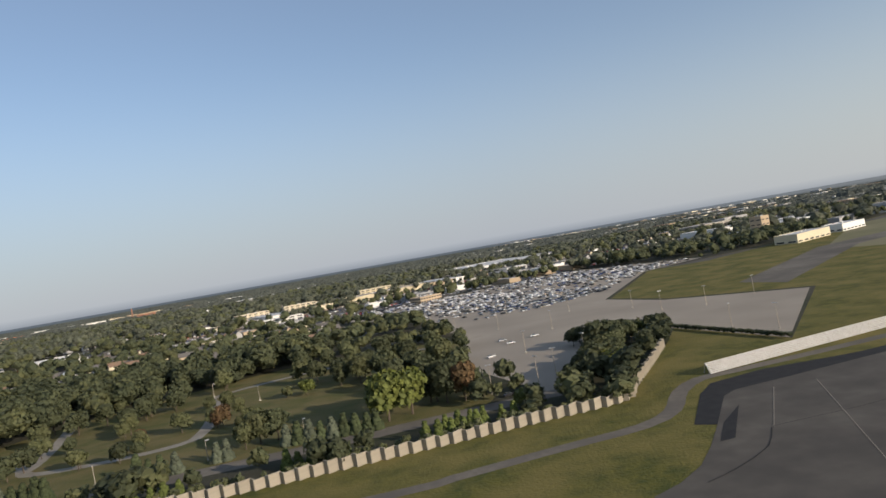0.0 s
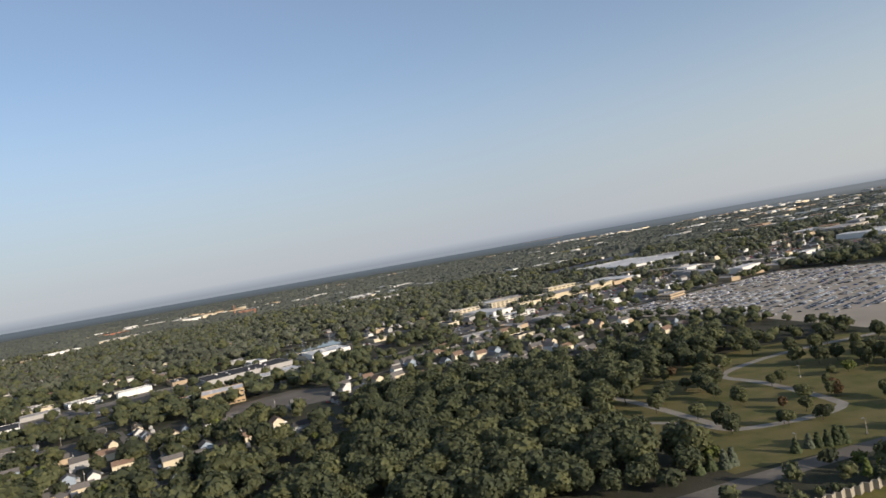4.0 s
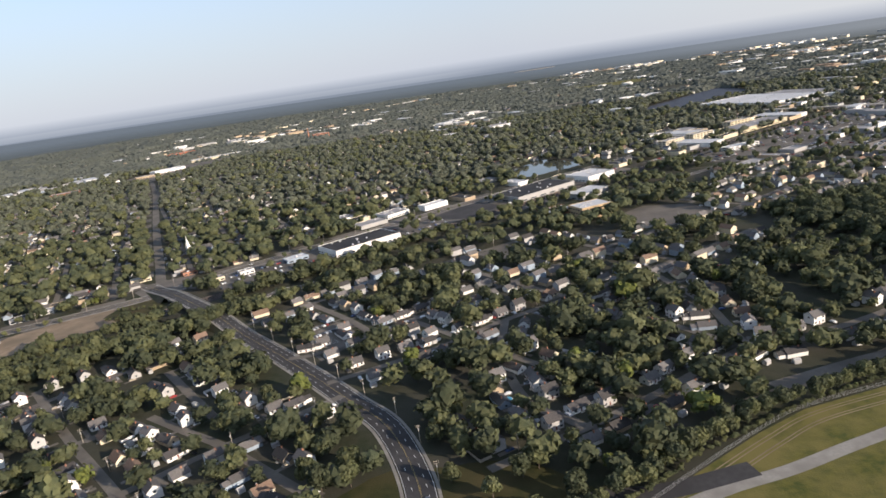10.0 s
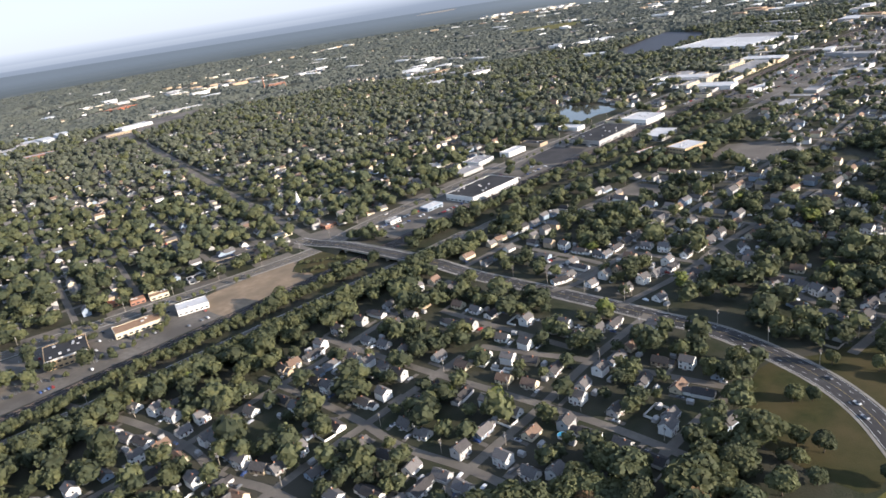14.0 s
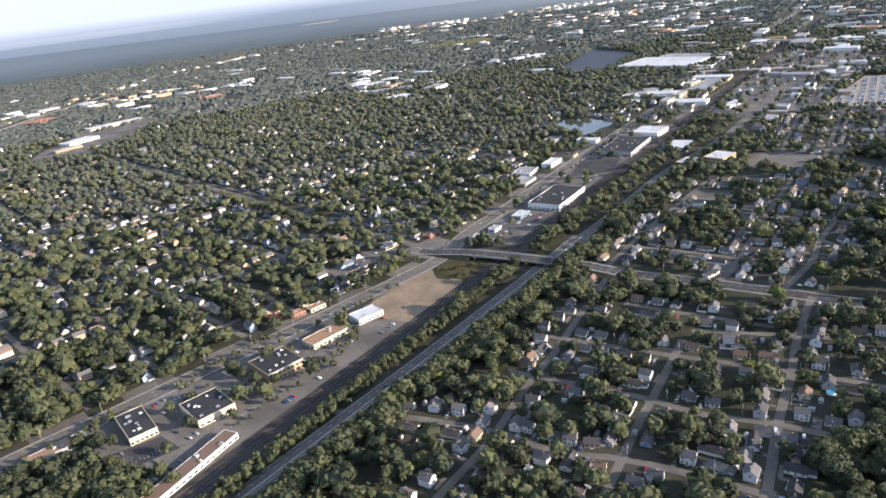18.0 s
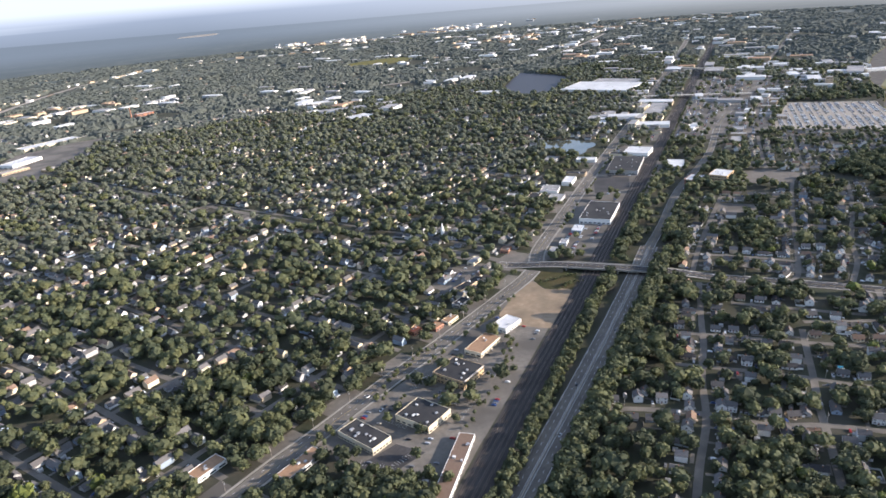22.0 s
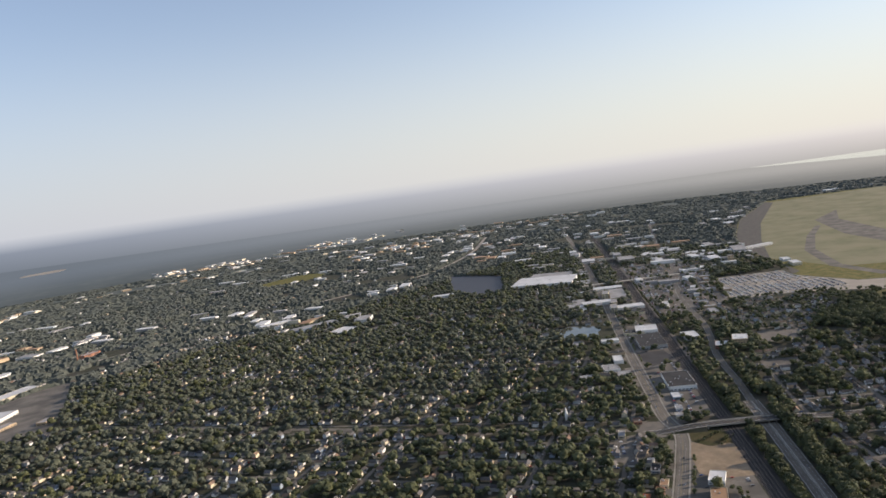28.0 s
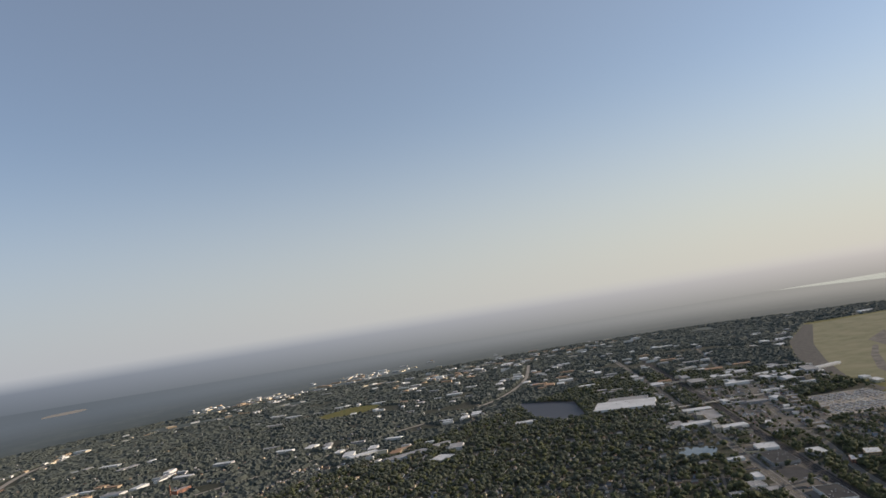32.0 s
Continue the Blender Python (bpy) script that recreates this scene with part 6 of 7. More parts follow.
def car(x, y, angle, k, wheels=True, z=0.05):
    top = tagged(new("car"), CAR_NAMES[k] + " saloon car parked on the asphalt", "car", "cars")
    top.matrix_world = pose(x, y, z, 0, 0, angle)
    link("body", HULLS[k], None, top)
    link("cabin", CABIN, None, top)
    if wheels:
        for sx in (-1.4, 1.4):
            for sy in (-0.82, 0.82):
                link("wheel", WHEEL, None, top).location = (sx, sy, 0.32)
    return top


cr = random.Random(4)
PARKED = [(-168, 746), (-110, 668), (-56, 584), (-4, 512), (70, 528), (100, 560), (168, 690), (240, 748), (120, 890)]
c, s = math.cos(radians(38)), math.sin(radians(38))
bays = []
for row in range(-60, 80):
    for col in range(-130, 130):
        u, v = col * 2.8, 17.5 * (row // 2) + 5.3 * (row % 2)
        x, y = 30 + u * c - v * s, 690 + u * s + v * c
        bays.append((x, y))
bays = np.array(bays)
bays = bays[inside(PARKED, bays[:, 0], bays[:, 1])]
bays = [tuple(q) for q in bays if cr.random() < (0.62 if math.sin(q[0] / 31 + q[1] / 47) > -0.55 else 0.2)]
bays.sort(key=lambda q: q[1])
for x, y in bays[:150]:
    car(float(x), float(y), 38 + 90 + cr.choice((0, 180)), cr.choice((0, 0, 0, 1, 1, 2, 2, 3, 3, 6, 4)), False, 0.07)


def parked(rows, label):
    """Many cars in one mesh for each paint: rows of x, y, angle, paint."""
    for k in range(7):
        v, f, off = [], [], 0
        for q in [b for b in rows if b[3] == k]:
            a = radians(q[2])
            rot = np.array([[math.cos(a), math.sin(a), 0], [-math.sin(a), math.cos(a), 0], [0, 0, 1]])
            for x0, x1, w, z0, z1 in ((-2.3, 2.3, 0.9, 0.35, 0.92), (-1.5, 1.0, 0.75, 0.92, 1.42)):
                b8 = np.array([(x, y, z) for z in (z0, z1) for x, y in ((x0, -w), (x1, -w), (x1, w), (x0, w))])
                v.append(b8 @ rot + (q[0], q[1], 0.05))
                f += [(off, off + 1, off + 5, off + 4), (off + 1, off + 2, off + 6, off + 5), (off + 2, off + 3, off + 7, off + 6), (off + 3, off, off + 4, off + 7), (off + 4, off + 5, off + 6, off + 7)]
                off += 8
        if v:
            tagged(link("parked_cars", mesh_of("parked_cars", np.concatenate(v), f), CAR_PAINTS[k]), "rows of " + CAR_NAMES[k] + " parked cars " + label, "cars", kind="stuff")


parked([(x, y, 128, (0, 1, 1, 2, 3, 0, 2, 1, 2, 3, 0, 6, 2, 1, 3, 4)[(n * 7) % 16]) for n, (x, y) in enumerate(bays[150:])], "on the airport car park")
rows = []
for ring, share in ((SHOP_LOT, 0.13), (CORNER_LOT, 0.5), (BRIDGE_LOT, 0.4), (DEALER_LOT, 0.7), (FACTORY_LOT, 0.16), (STATION_LOT, 0.34), (EAST_LOT, 0.36)):
    r = np.array(ring)
    for u in np.arange(-200, 2300, 3.0):
        for v in np.arange(-200, 400, 17.0):
            x, y = -1420 + u * math.cos(0.62) - (v - 200) * math.sin(0.62), 200 + u * math.sin(0.62) + (v - 200) * math.cos(0.62)
            if r[:, 0].min() < x < r[:, 0].max() and cr.random() < share * (1.8 if math.sin(u / 24 + v) > 0 else 0.3) and inside(ring, np.array([x]), np.array([y]))[0] and free(np.array([x]), np.array([y]))[0]:
                rows.append((x, y, 125.5, cr.choice((0, 0, 1, 1, 2, 2, 3, 3, 6, 4, 5))))
parked(rows, "on the lots of the shops and works")
for x, y, a, k in ((14, 372, 10, 0), (28, 384, 14, 0), (10, 386, 20, 1), (2, 338, 40, 0), (6, 250, 20, 3), (-747, 40, 100, 0), (-752, 28, 96, 1), (-744, 66, 100, 2), (-1311, 148, 32, 0), (-1180, 243, 33, 3), (-1240, 196, 32, 0), (-1080, 296, 33, 2),
                   (-1245, 381, 22, 2), (-1190, 404, 22, 0), (-1120, 437, 24, 3), (-960, 557, 38, 0), (-880, 608, 36, 1), (-1340, 345, 20, 0), (-1292, 296, 22, 0), (-1288, 303, 22, 1), (-1284, 310, 22, 2), (-1340, 318, 22, 0), (-1334, 321, 22, 3)):
    car(x, y, a, k, True, 0.12)

# ---- houses along the streets ----
RES = [ROADS[k] for k in STREETS]
lots = []
used = []


def house_lots(line, gap, back, keep, r, yard=True):
    seg = np.r_[0, np.cumsum(np.linalg.norm(np.diff(line[:, :2], axis=0), axis=1))]
    n = sides_of(line)
    for side in (1, -1):
        s = r.uniform(6, 14)
        while s < seg[-1] - 6:
            x, y = np.interp(s, seg, line[:, 0]), np.interp(s, seg, line[:, 1])
            nx, ny = (np.interp(s, seg, c) for c in n.T)
            d = back + r.uniform(-1.5, 2.5)
            hx, hy = x + nx * side * d, y + ny * side * d
            if r.random() < keep and free(np.array([hx]), np.array([hy]))[0] and all((hx - a) ** 2 + (hy - b) ** 2 > 118 for a, b in used[:22] + used[-60:]):
                face = math.degrees(math.atan2(-ny * side, -nx * side)) + 90
                lots.append((hx, hy, face + r.choice((0, 0, 0, 90)) + r.uniform(-4, 4)))
                used.append((hx, hy))
                chart_rect(hx, hy, 4.2)
                if yard:
                    chart_rect(hx + 2.5, hy - 7.5, 3.6)
            s += gap * r.uniform(0.85, 1.2)


hr = random.Random(11)
for x, y, face in ((-664, 59, 30), (-694, 116, 28), (-726, 128, 118), (-664, 131, 30), (-704, 177, 30), (-859, 168, 40), (-806, 161, 125), (-919, 39, 40), (-894, 28, 130), (-1044, 87, 40), (-1147, 158, 35), (-1101, 92, 40), (-1014, 57, 130),
                   (-869, 80, 40), (-826, 88, 40), (-1143, 198, 30), (-1094, 196, 125), (-1120, 171, 35), (-1048, 127, 40), (-1034, 107, 40), (-841, 176, 40), (-861, 191, 130)):
    if free(np.array([x]), np.array([y]))[0]:
        lots.append((x, y, face))
        used.append((x, y))
        chart_rect(x, y, 3.5)
for line in RES:
    house_lots(line, 17.5, 13, 0.86, hr)
for line in far_lines:
    house_lots(line, 18.0, 13.5, 0.74, hr, False)
lots = [q for q in lots if q[0] > -1850 - 0.1 * max(q[1] - 1000, 0)]
lots.sort(key=lambda q: (q[1] + 200) + 0.15 * abs(q[0] + 900))
models = []
for spec in HOUSE_TYPES:
    models.append((house(*spec), house(*spec, framed=True)))
for n, (x, y, face) in enumerate(lots[:275]):
    k = hr.choice((0, 0, 1, 1, 2, 2, 3, 4, 5, 6, 7))
    copy_thing(models[k][n < 44], pose(x, y, 0, 0, 0, face))
for m in [m for pair in models for m in pair]:
    for o in (*m.children_recursive, m):
        bpy.data.objects.remove(o)

# white and brown board fences round some of the nearest gardens
fence_mesh = {}
for n, (x, y, face) in enumerate(lots[:150]):
    back = radians(face) + math.pi / 2
    if n % 3 or y > 420 or not free(np.array([x + 13 * math.cos(back)]), np.array([y + 13 * math.sin(back)]))[0]:
        continue
    kind = "white" if n % 2 else "pole"
    top = tagged(new("garden_fence"), ("white" if n % 2 else "weathered brown") + " board fence behind a house", "fence", "garden fences")
    top.matrix_world = pose(x, y, 0, 0, 0, face)
    if kind not in fence_mesh:
        fence_mesh[kind] = bpy.data.meshes.new("fence_panel")
        bm = boxes((-0.5, -0.04, 0.08, 0.5, 0.04, 1.7), (-0.5, -0.1, -0.2, -0.44, 0.1, 1.85))
        bm.to_mesh(fence_mesh[kind])
        bm.free()
        fence_mesh[kind].materials.append(M[kind])
    for px, py, pl, turn in ((0, 13, 14, 0), (-7, 9, 8, 90), (7, 9, 8, 90)):
        link("panel", fence_mesh[kind], None, top).matrix_basis = pose(px, py, 0, 0, 0, turn) @ Matrix.Diagonal((pl, 1, 1, 1))

# drives, garden sheds and cars beside the houses
drive_v, drive_f, shed_v, shed_f = [], [], [], []
for n, (x, y, face) in enumerate(lots):
    if y > 1000:
        continue
    a = radians(face)
    ux, uy, fx_, fy_ = math.cos(a), math.sin(a), math.sin(a), -math.cos(a)
    if n % 4 != 3:
        e = 7.6 if n % 2 else -7.6
        k = len(drive_v)
        drive_v += [(x + ux * (e + o) + fx_ * d, y + uy * (e + o) + fy_ * d, 0.06 + 0.003 * (n % 9)) for o, d in ((-1.5, -3), (1.5, -3), (1.5, 9.5), (-1.5, 9.5))]
        drive_f.append((k, k + 1, k + 2, k + 3))
        if n % 3 == 0 and n < 150:
            car(x + ux * e + fx_ * 4, y + uy * e + fy_ * 4, face + 90, hr.choice((0, 0, 1, 2, 3, 4)), False, 0.09)
    if n % 2:
        sx, sy = x - fx_ * 10 + ux * 5, y - fy_ * 10 + uy * 5
        k = len(shed_v)
        shed_v += [(sx + ux * p * 2 - fx_ * q * 1.6, sy + uy * p * 2 - fy_ * q * 1.6, z) for z in (-0.2, 2.2) for p, q in ((-1, -1), (1, -1), (1, 1), (-1, 1))]
        shed_v += [(sx + ux * p * 2.1, sy + uy * p * 2.1, 3.1) for p in (-1, 1)]
        shed_f += [(k + i, k + j_, k + l_) for i, j_, l_ in ((0, 1, 5), (0, 5, 4), (1, 2, 6), (1, 6, 5), (2, 3, 7), (2, 7, 6), (3, 0, 4), (3, 4, 7), (4, 5, 9), (4, 9, 8), (6, 7, 8), (6, 8, 9), (5, 6, 9), (7, 4, 8))]
drive_cars = []
for n, (x, y, face) in enumerate(lots):
    if y < 1150 and n % 5 < 3 and not (n % 3 == 0 and n < 150):
        a, e = radians(face), 7.6 if n % 2 else -7.6
        d = 2.0 + 1.7 * (n % 4)
        drive_cars.append((x + math.cos(a) * e + math.sin(a) * d, y + math.sin(a) * e - math.cos(a) * d, face + 90, (0, 0, 1, 2, 0, 3, 1, 4, 0, 5, 6)[n % 11]))
parked(drive_cars, "on the drives beside the houses")
tagged(link("driveways", mesh_of("driveways", drive_v, drive_f), M["street"]), "pale paved drives beside the houses", "drive", kind="stuff")
tagged(link("garden_sheds", mesh_of("garden_sheds", shed_v, shed_f), M["greysiding"]), "small grey garden sheds behind the houses", "shed", kind="stuff")

# Houses farther off, joined by colour.
def far_houses(name, rows, wall, roof, label):
    bw, br = bmesh.new(), bmesh.new()
    vw, fw, vr, fr = [], [], [], []
    for x, y, face, l, w, h, rise in rows:
        c, s = math.cos(radians(face)), math.sin(radians(face))
        rot = np.array([[c, s, 0], [-s, c, 0], [0, 0, 1]])
        a, b = l / 2, w / 2
        body = np.array([(-a, -b, -0.3), (a, -b, -0.3), (a, b, -0.3), (-a, b, -0.3), (-a, -b, h), (a, -b, h), (a, b, h), (-a, b, h), (-a, 0, h + rise), (a, 0, h + rise)])
        k = len(vw) * 10
        vw.append(body @ rot + (x, y, 0))
        fw += [(k, k + 1, k + 5), (k, k + 5, k + 4), (k + 1, k + 2, k + 6), (k + 1, k + 6, k + 5), (k + 2, k + 3, k + 7), (k + 2, k + 7, k + 6), (k + 3, k, k + 4), (k + 3, k + 4, k + 7), (k + 5, k + 6, k + 9), (k + 7, k + 4, k + 8)]
        a, b, d = a + 0.4, b + 0.4, 0.2
        top = np.array([(-a, -b, h - 0.2), (a, -b, h - 0.2), (a, 0, h + rise + d), (-a, 0, h + rise + d), (a, b, h - 0.2), (-a, b, h - 0.2)])
        k = len(vr) * 6
        vr.append(top @ rot + (x, y, 0))
        fr += [(k, k + 1, k + 2), (k, k + 2, k + 3), (k + 3, k + 2, k + 4), (k + 3, k + 4, k + 5)]
    if not vw:
        return
    top = tagged(link(name, mesh_of(name, np.concatenate(vw), fw), M[wall]), label, "houses", kind="stuff")
    link("roofs", mesh_of("roofs", np.concatenate(vr), fr), M[roof], top)


bins = {}
for x, y, face in lots[275:]:
    key = hr.choice((("white", "shingle"), ("cream", "shingle"), ("cream", "brownshingle"), ("bluegrey", "shingle"), ("greysiding", "darkshingle"), ("greysiding", "shingle"), ("tan", "shingle")))
    bins.setdefault(key, []).append((x, y, face, hr.uniform(9, 14), hr.uniform(7, 8.5), hr.choice((2.8, 2.8, 5.4)), hr.uniform(2.2, 3.2)))
for (w, r_), rows in bins.items():
    far_houses("distant_houses", rows, w, r_, "rows of small " + {"white": "white", "cream": "cream", "bluegrey": "blue-grey", "greysiding": "grey", "tan": "tan"}[w] + " houses among trees")

# Far roofs scattered through the woods, past the streets.
fr_rng = np.random.default_rng(21)
rows = {}
for n in range(4600):
    a, d = fr_rng.uniform(-0.05, 2.6), 800 + 7000 * fr_rng.uniform() ** 1.5
    x, y = -900 + d * math.cos(a), 250 + d * math.sin(a)
    if (d > 3600 and n % 3) or (d > 4600 and n % 2) or d > 5000:
        continue
    if y < 900 or inside(AIRFIELD, x, y) or inside(ZONE_NORTH, x, y) or inside(ZONE_FAR, x, y) or not free(np.array([x]), np.array([y]))[0]:
        continue
    big = noise.noise(Vector((x / 420, y / 420, 3))) > (0.02 if x > -300 else 0.25) and fr_rng.uniform() < 0.5
    key = ("white", "whiteroof") if big and fr_rng.uniform() < 0.6 else ("greysiding", "greyroof") if big else ("white", "shingle") if fr_rng.uniform() < 0.35 else ("greysiding", "shingle") if fr_rng.uniform() < 0.6 else ("cream", "brownshingle")
    l = fr_rng.uniform(30, 90) if big else fr_rng.uniform(10, 15)
    chart_rect(x, y, l * 0.4 + 5)
    chart_rect(x - 5, y - 12, l * 0.3 + 6)
    rows.setdefault(key, []).append((x, y, 35 + 90 * fr_rng.integers(2) + fr_rng.uniform(-8, 8), l, l * 0.45 if big else 8.5, fr_rng.uniform(6, 10) if big else 4.5, 0.3 if big else 2.6))
# works and warehouses in clusters
for cx_, cy_, sd, count in ((740, 4900, 240, 60), (480, 5250, 200, 30), (1750, 5000, 330, 50), (1280, 3480, 330, 70), (1800, 3500, 480, 60), (720, 1620, 220, 30), (1080, 2660, 180, 26), (710, 2210, 160, 24), (1390, 2050, 160, 16), (2450, 3200, 300, 30), (-640, 1960, 120, 10), (-1290, 2840, 160, 22), (-1750, 2860, 170, 34)):
    for _ in range(count):
        x, y = fr_rng.normal(cx_, sd), fr_rng.normal(cy_, sd * 0.6)
        if inside(AIRFIELD, x, y) or not free(np.array([x]), np.array([y]))[0]:
            continue
        l = fr_rng.uniform(24, 80)
        key = (("white", "whiteroof"), ("white", "greyroof"), ("cream", "greyroof"), ("greysiding", "whiteroof"), ("tan", "tanroof"))[fr_rng.integers(5)]
        chart_rect(x, y - 5, l * 0.55 + 8)
        rows.setdefault(key, []).append((x, y, 35 + 90 * fr_rng.integers(2) + fr_rng.uniform(-6, 6), l, l * fr_rng.uniform(0.35, 0.7), fr_rng.uniform(6, 12), 0.3))
for off in (48, -48, 110):
    for x, y, a in along(ROADS["far_highway"], 62, off, 100):
        x, y = x + fr_rng.normal(0, 35), y + fr_rng.normal(0, 35)
        if fr_rng.uniform() < 0.4:
            l = fr_rng.uniform(24, 60)
            rows.setdefault((("white", "greyroof"), ("tan", "tanroof"), ("cream", "greyroof"))[fr_rng.integers(3)], []).append((x, y, a, l, l * 0.5, fr_rng.uniform(6, 9), 0.3))
for (w, r_), rr in rows.items():
    far_houses("far_buildings", rr, w, r_, "far scattered " + ("flat-roofed works" if r_ in ("whiteroof", "greyroof", "tanroof") else "houses") + " among the woods")

# ---- woods and street trees ----
tr = np.random.default_rng(31)
n = 120000
x, y = tr.uniform(-2300, 800, n), tr.uniform(-60, 2000, n)
STAGE = [(-1190, -60), (-560, -60), (-350, 100), (160, 100), (300, 380), (800, 450), (800, 2000), (-2300, 2000), (-1820, 1300), (-1790, 700), (-1700, 380), (-1400, 140)]
DARK_WOODS = [(-1180, 150), (-1090, 140), (-1000, 60), (-900, 20), (-900, -60), (-1190, -60)]
WOODS = [(-412, 182), (-200, 196), (-236, 290), (-228, 340), (-190, 380), (-120, 430), (-110, 480), (-250, 480), (-404, 474), (-384, 330)]
POND_WOODS = [(-740, 850), (-660, 880), (-470, 990), (-380, 1120), (-560, 1300), (-740, 1200)]
LAWN = [(-196, 198), (-60, 226), (-6, 247), (-16, 300), (-18, 396), (-45, 426), (-126, 418), (-186, 374), (-222, 330), (-230, 292)]
den = np.where(y > 900, 0.72, np.where(x > -830, 0.45, np.where((x < -1100) | (y > 560), 0.72, 0.56))) + 1.1 * np.array([noise.noise(Vector((a / 46, b / 46, 0))) for a, b in zip(x, y)])
for ring, d in ((SHOP_LOT, 0.06), (BRIDGE_LOT, 0.12), (CORNER_LOT, 0.12), (DEALER_LOT, 0.05), (FACTORY_LOT, 0.07), (STATION_LOT, 0.06), (EAST_LOT, 0.05)):
    den[inside(ring, x, y)] = d
den[inside(DARK_WOODS, x, y)] += 0.3
den[(x > -720) & (x < -440) & (y < 210)] += 0.22
den[inside(WOODS, x, y) | inside(POND_WOODS, x, y)] = 1.0
ok = free(x, y) & inside(STAGE, x, y) & ~inside(AIRFIELD, x, y) & ~inside(LAWN, x, y) & (tr.uniform(0, 1, n) < den)
x, y = x[ok], y[ok]
# thin them to about a crown's width apart
cells, spots = {}, []
in_wood = inside(WOODS, x, y)
for a, b, wood in zip(x, y, in_wood):
    g = 11.5 if wood else 9.6 if b < 480 else 10.2 if b < 900 else 12.4
    key = (int(a // g), int(b // g))
    if key in cells:
        continue
    cells[key] = 1
    h = (tr.uniform(8, 15.5) if a < -440 or wood or b > 760 else tr.uniform(6, 11)) + (3.0 if wood else 0)
    if tr.uniform() < 0.28 and not wood:
        h *= tr.uniform(1.15, 1.45)
    spots.append((a, b, h * tr.uniform(0.46, 0.70), h))
spots.sort(key=lambda q: q[1] + 0.15 * abs(q[0] + 900))
for q in spots[:230]:
    kind = "dark" if q[0] > -450 and tr.uniform() < 0.9 else tr.choice(["green", "dark", "gold", "rust"], p=[0.56, 0.39, 0.02, 0.03])
    plant(str(kind), *q, int(tr.integers(7)))
for n, (x, y, r, h) in enumerate(((-797, 20, 5, 11), (-789, 11, 5.5, 12), (-834, 10, 6, 12), (-784, 97, 6, 13), (-820, -3, 5, 10), (-828, 47, 5.5, 12), (-806, 66, 4.5, 10), (-700, 75, 5, 11), (-715, 62, 4.5, 10), (-733, 78, 4, 9), (-796, 84, 6, 13), (-782, 85, 5.5, 12), (-776, 53, 5, 11), (-766, 50, 4, 9), (-803, 92, 5.5, 13), (-692, 80, 5, 11), (-679, 55, 5.5, 12), (-698, 41, 5, 11))):
    plant(("green", "dark", "green")[n % 3], x, y, r * 1.15, h * 1.1, n % 7)
rest = spots[230:]
mid = [q for q in rest if q[1] < 480]
low = [q for q in rest if 480 <= q[1] < 2000]
wooded = [bool(q) for q in inside(WOODS, np.array([q[0] for q in mid]), np.array([q[1] for q in mid]))]
wood = [q for q, w in zip(mid, wooded) if w]
grove("woods", [q for k, q in enumerate(wood) if k % 5], WOOD_CROWNS, "leafdark", "dense dark green woods beside the park")
grove("woods", wood[::5], WOOD_CROWNS, "leaf", "broad olive-green trees of the woods beside the park")
mid = [q for q, w in zip(mid, wooded) if not w]
for j, (material, label) in enumerate((("leaf", "green leafy trees between the houses"), ("leafdark", "dark green trees of the woods"), ("leaf", "broad green trees along the streets"), ("leafdark", "dense dark trees of the neighbourhood"), ("leafgold", "yellowing trees here and there"))):
    grove("trees", [q for k, q in enumerate(mid) if (4 if k % 47 == 0 else k % 4) == j], MID_CROWNS, material, label)
# leafmid from 900 m on carries a painted haze in its colour
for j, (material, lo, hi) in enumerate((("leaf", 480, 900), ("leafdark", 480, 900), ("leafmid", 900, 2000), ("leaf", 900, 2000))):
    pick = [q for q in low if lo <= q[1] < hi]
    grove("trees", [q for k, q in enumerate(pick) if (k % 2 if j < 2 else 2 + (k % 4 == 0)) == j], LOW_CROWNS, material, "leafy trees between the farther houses")
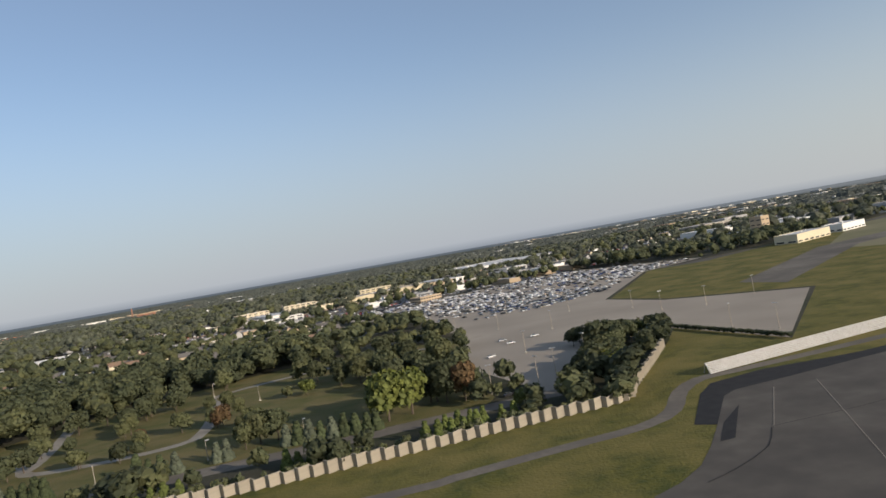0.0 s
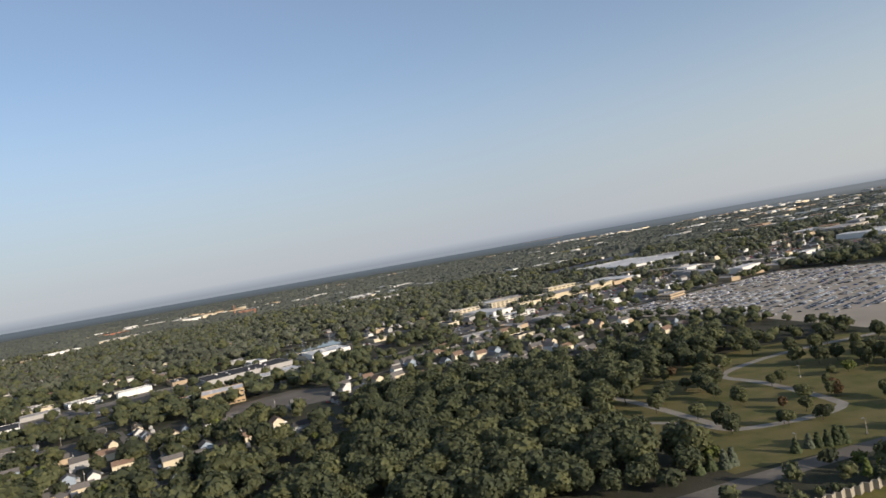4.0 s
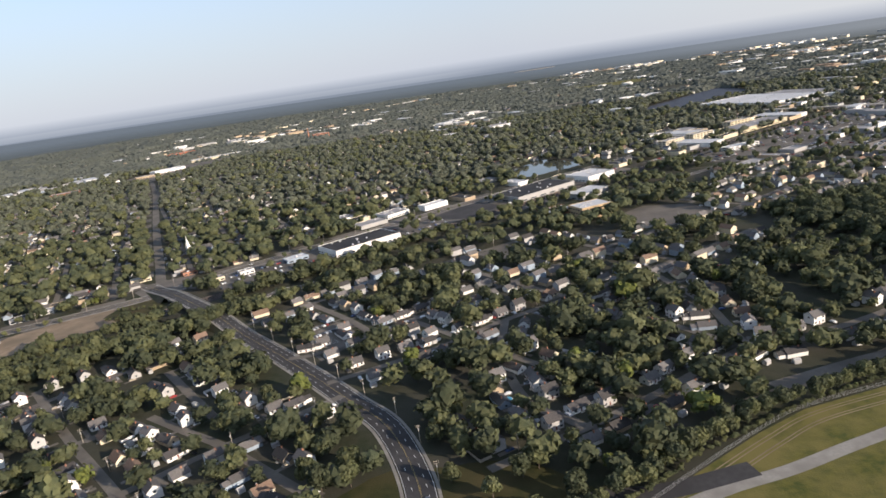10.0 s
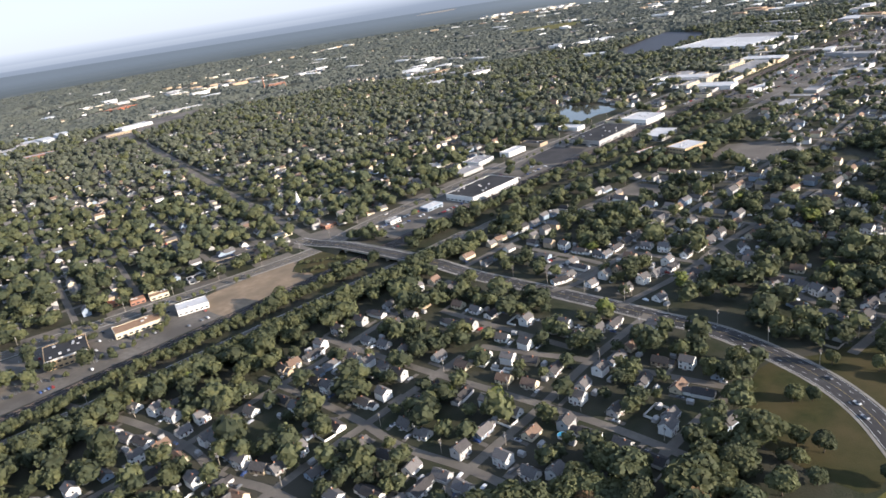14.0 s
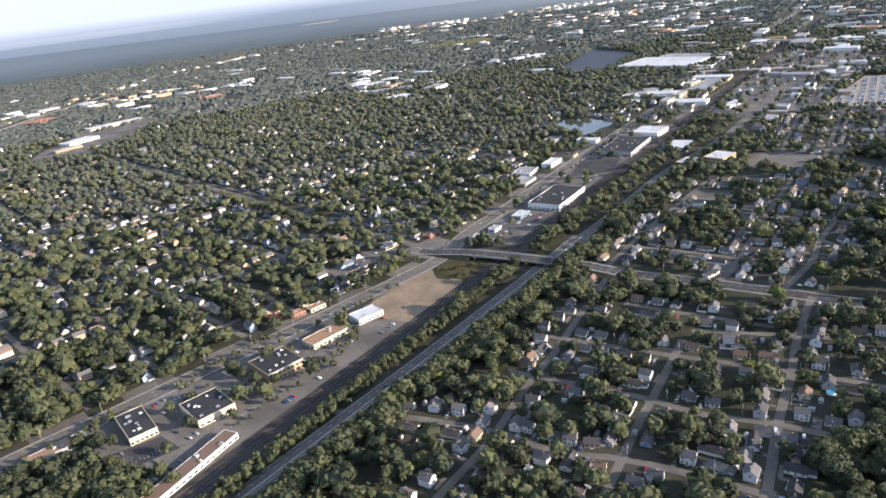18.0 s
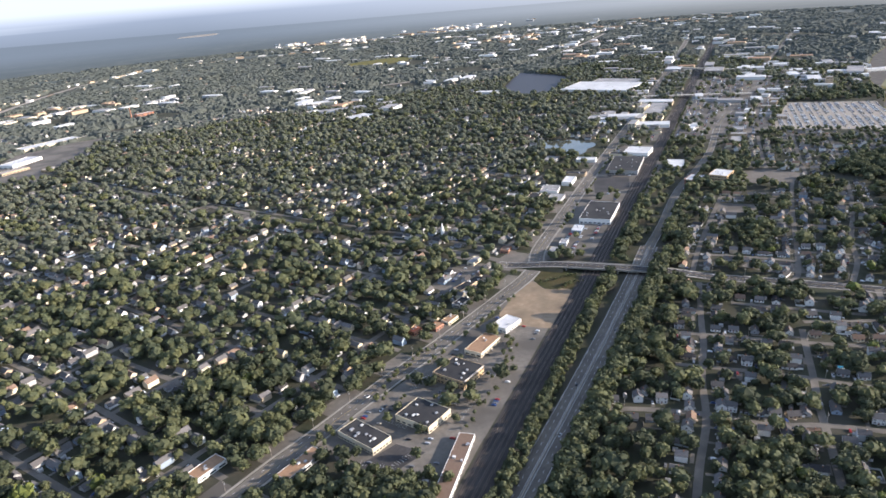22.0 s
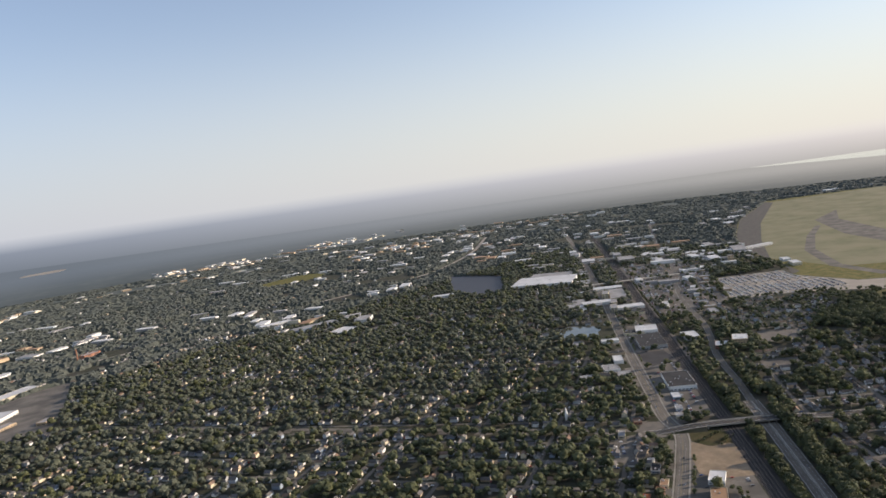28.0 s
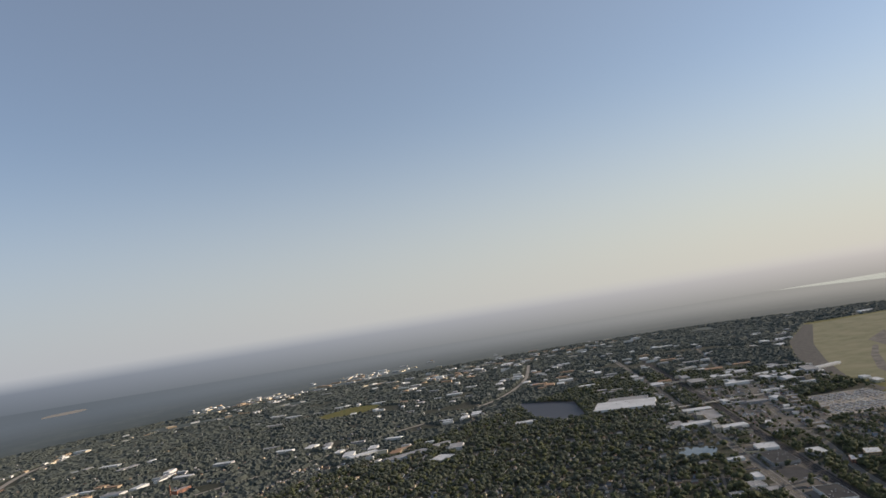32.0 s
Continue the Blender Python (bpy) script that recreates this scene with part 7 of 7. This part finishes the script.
# woods past the streets: a canopy of single crowns, each a bump of its own, with gaps at roads, roofs and clearings
def canopy(near, far, cell, label):
    gx, gy = np.meshgrid(np.arange(-5600, 5200, cell), np.arange(-300, 6200, cell))
    jit = np.random.default_rng(int(cell * 10))
    px, py = gx + jit.uniform(-0.36, 0.36, gx.shape) * cell, gy + jit.uniform(-0.36, 0.36, gx.shape) * cell
    dist, turn = np.hypot(px + 900, py - 300), np.arctan2(py - 300, px + 900)
    keep = (dist > near) & (dist < far) & (turn > -0.02) & (turn < 2.4) & ((py > 1985) | (px > 790) | (px < -2090))
    keep &= ~inside(AIRFIELD, px, py) & ~inside(BAY, px, py) & (px + 0.25 * py < 7500)
    rows_, cols_ = np.nonzero(keep)
    kx, ky = px[rows_, cols_], py[rows_, cols_]
    patch = np.array([noise.noise(Vector((a / 260, b / 260, 1))) + 0.5 * noise.noise(Vector((a / 90, b / 90, 7))) for a, b in zip(kx, ky)])
    stand = free(kx, ky) & (patch > -0.34) & (jit.uniform(0, 1, len(kx)) < 0.93)
    high = np.where(jit.uniform(0, 1, len(kx)) < 0.42, jit.uniform(1.0, 5.0, len(kx)), jit.uniform(7.5, 12.5, len(kx)))
    z = np.full(gx.shape, -3.0)
    z[rows_, cols_] = np.where(stand, high, -3.0)
    on = np.zeros(gx.shape, bool)
    on[rows_, cols_] = stand
    quad = on[:-1, :-1] | on[1:, :-1] | on[:-1, 1:] | on[1:, 1:]
    used_v = np.zeros(gx.shape, bool)
    for i in (0, 1):
        for j in (0, 1):
            used_v[i : i + quad.shape[0], j : j + quad.shape[1]] |= quad
    index = np.cumsum(used_v.ravel()).reshape(gx.shape) - 1
    q = np.nonzero(quad)
    a, b, c, d = index[q], index[q[0], q[1] + 1], index[q[0] + 1, q[1] + 1], index[q[0] + 1, q[1]]
    flip = jit.uniform(0, 1, len(a)) < 0.5
    tri1 = np.where(flip[:, None], np.c_[a, b, c], np.c_[a, b, d])
    tri2 = np.where(flip[:, None], np.c_[a, c, d], np.c_[b, c, d])
    me = mesh_of("far_woods", np.c_[px[used_v], py[used_v], z[used_v]], np.concatenate([tri1, tri2]))
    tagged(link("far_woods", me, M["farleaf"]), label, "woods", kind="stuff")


canopy(1000, 3300, 9.0, "far woods of many crowns, haze tint in their colour")
canopy(3300, 4900, 15.0, "far woods towards the hills, haze tint in their colour")

# the whole place at its size
for ob in list(scene.objects):
    if ob.parent is None and ob.type in ("MESH", "EMPTY"):
        ob.matrix_world = Matrix.Scale(K, 4) @ ob.matrix_basis
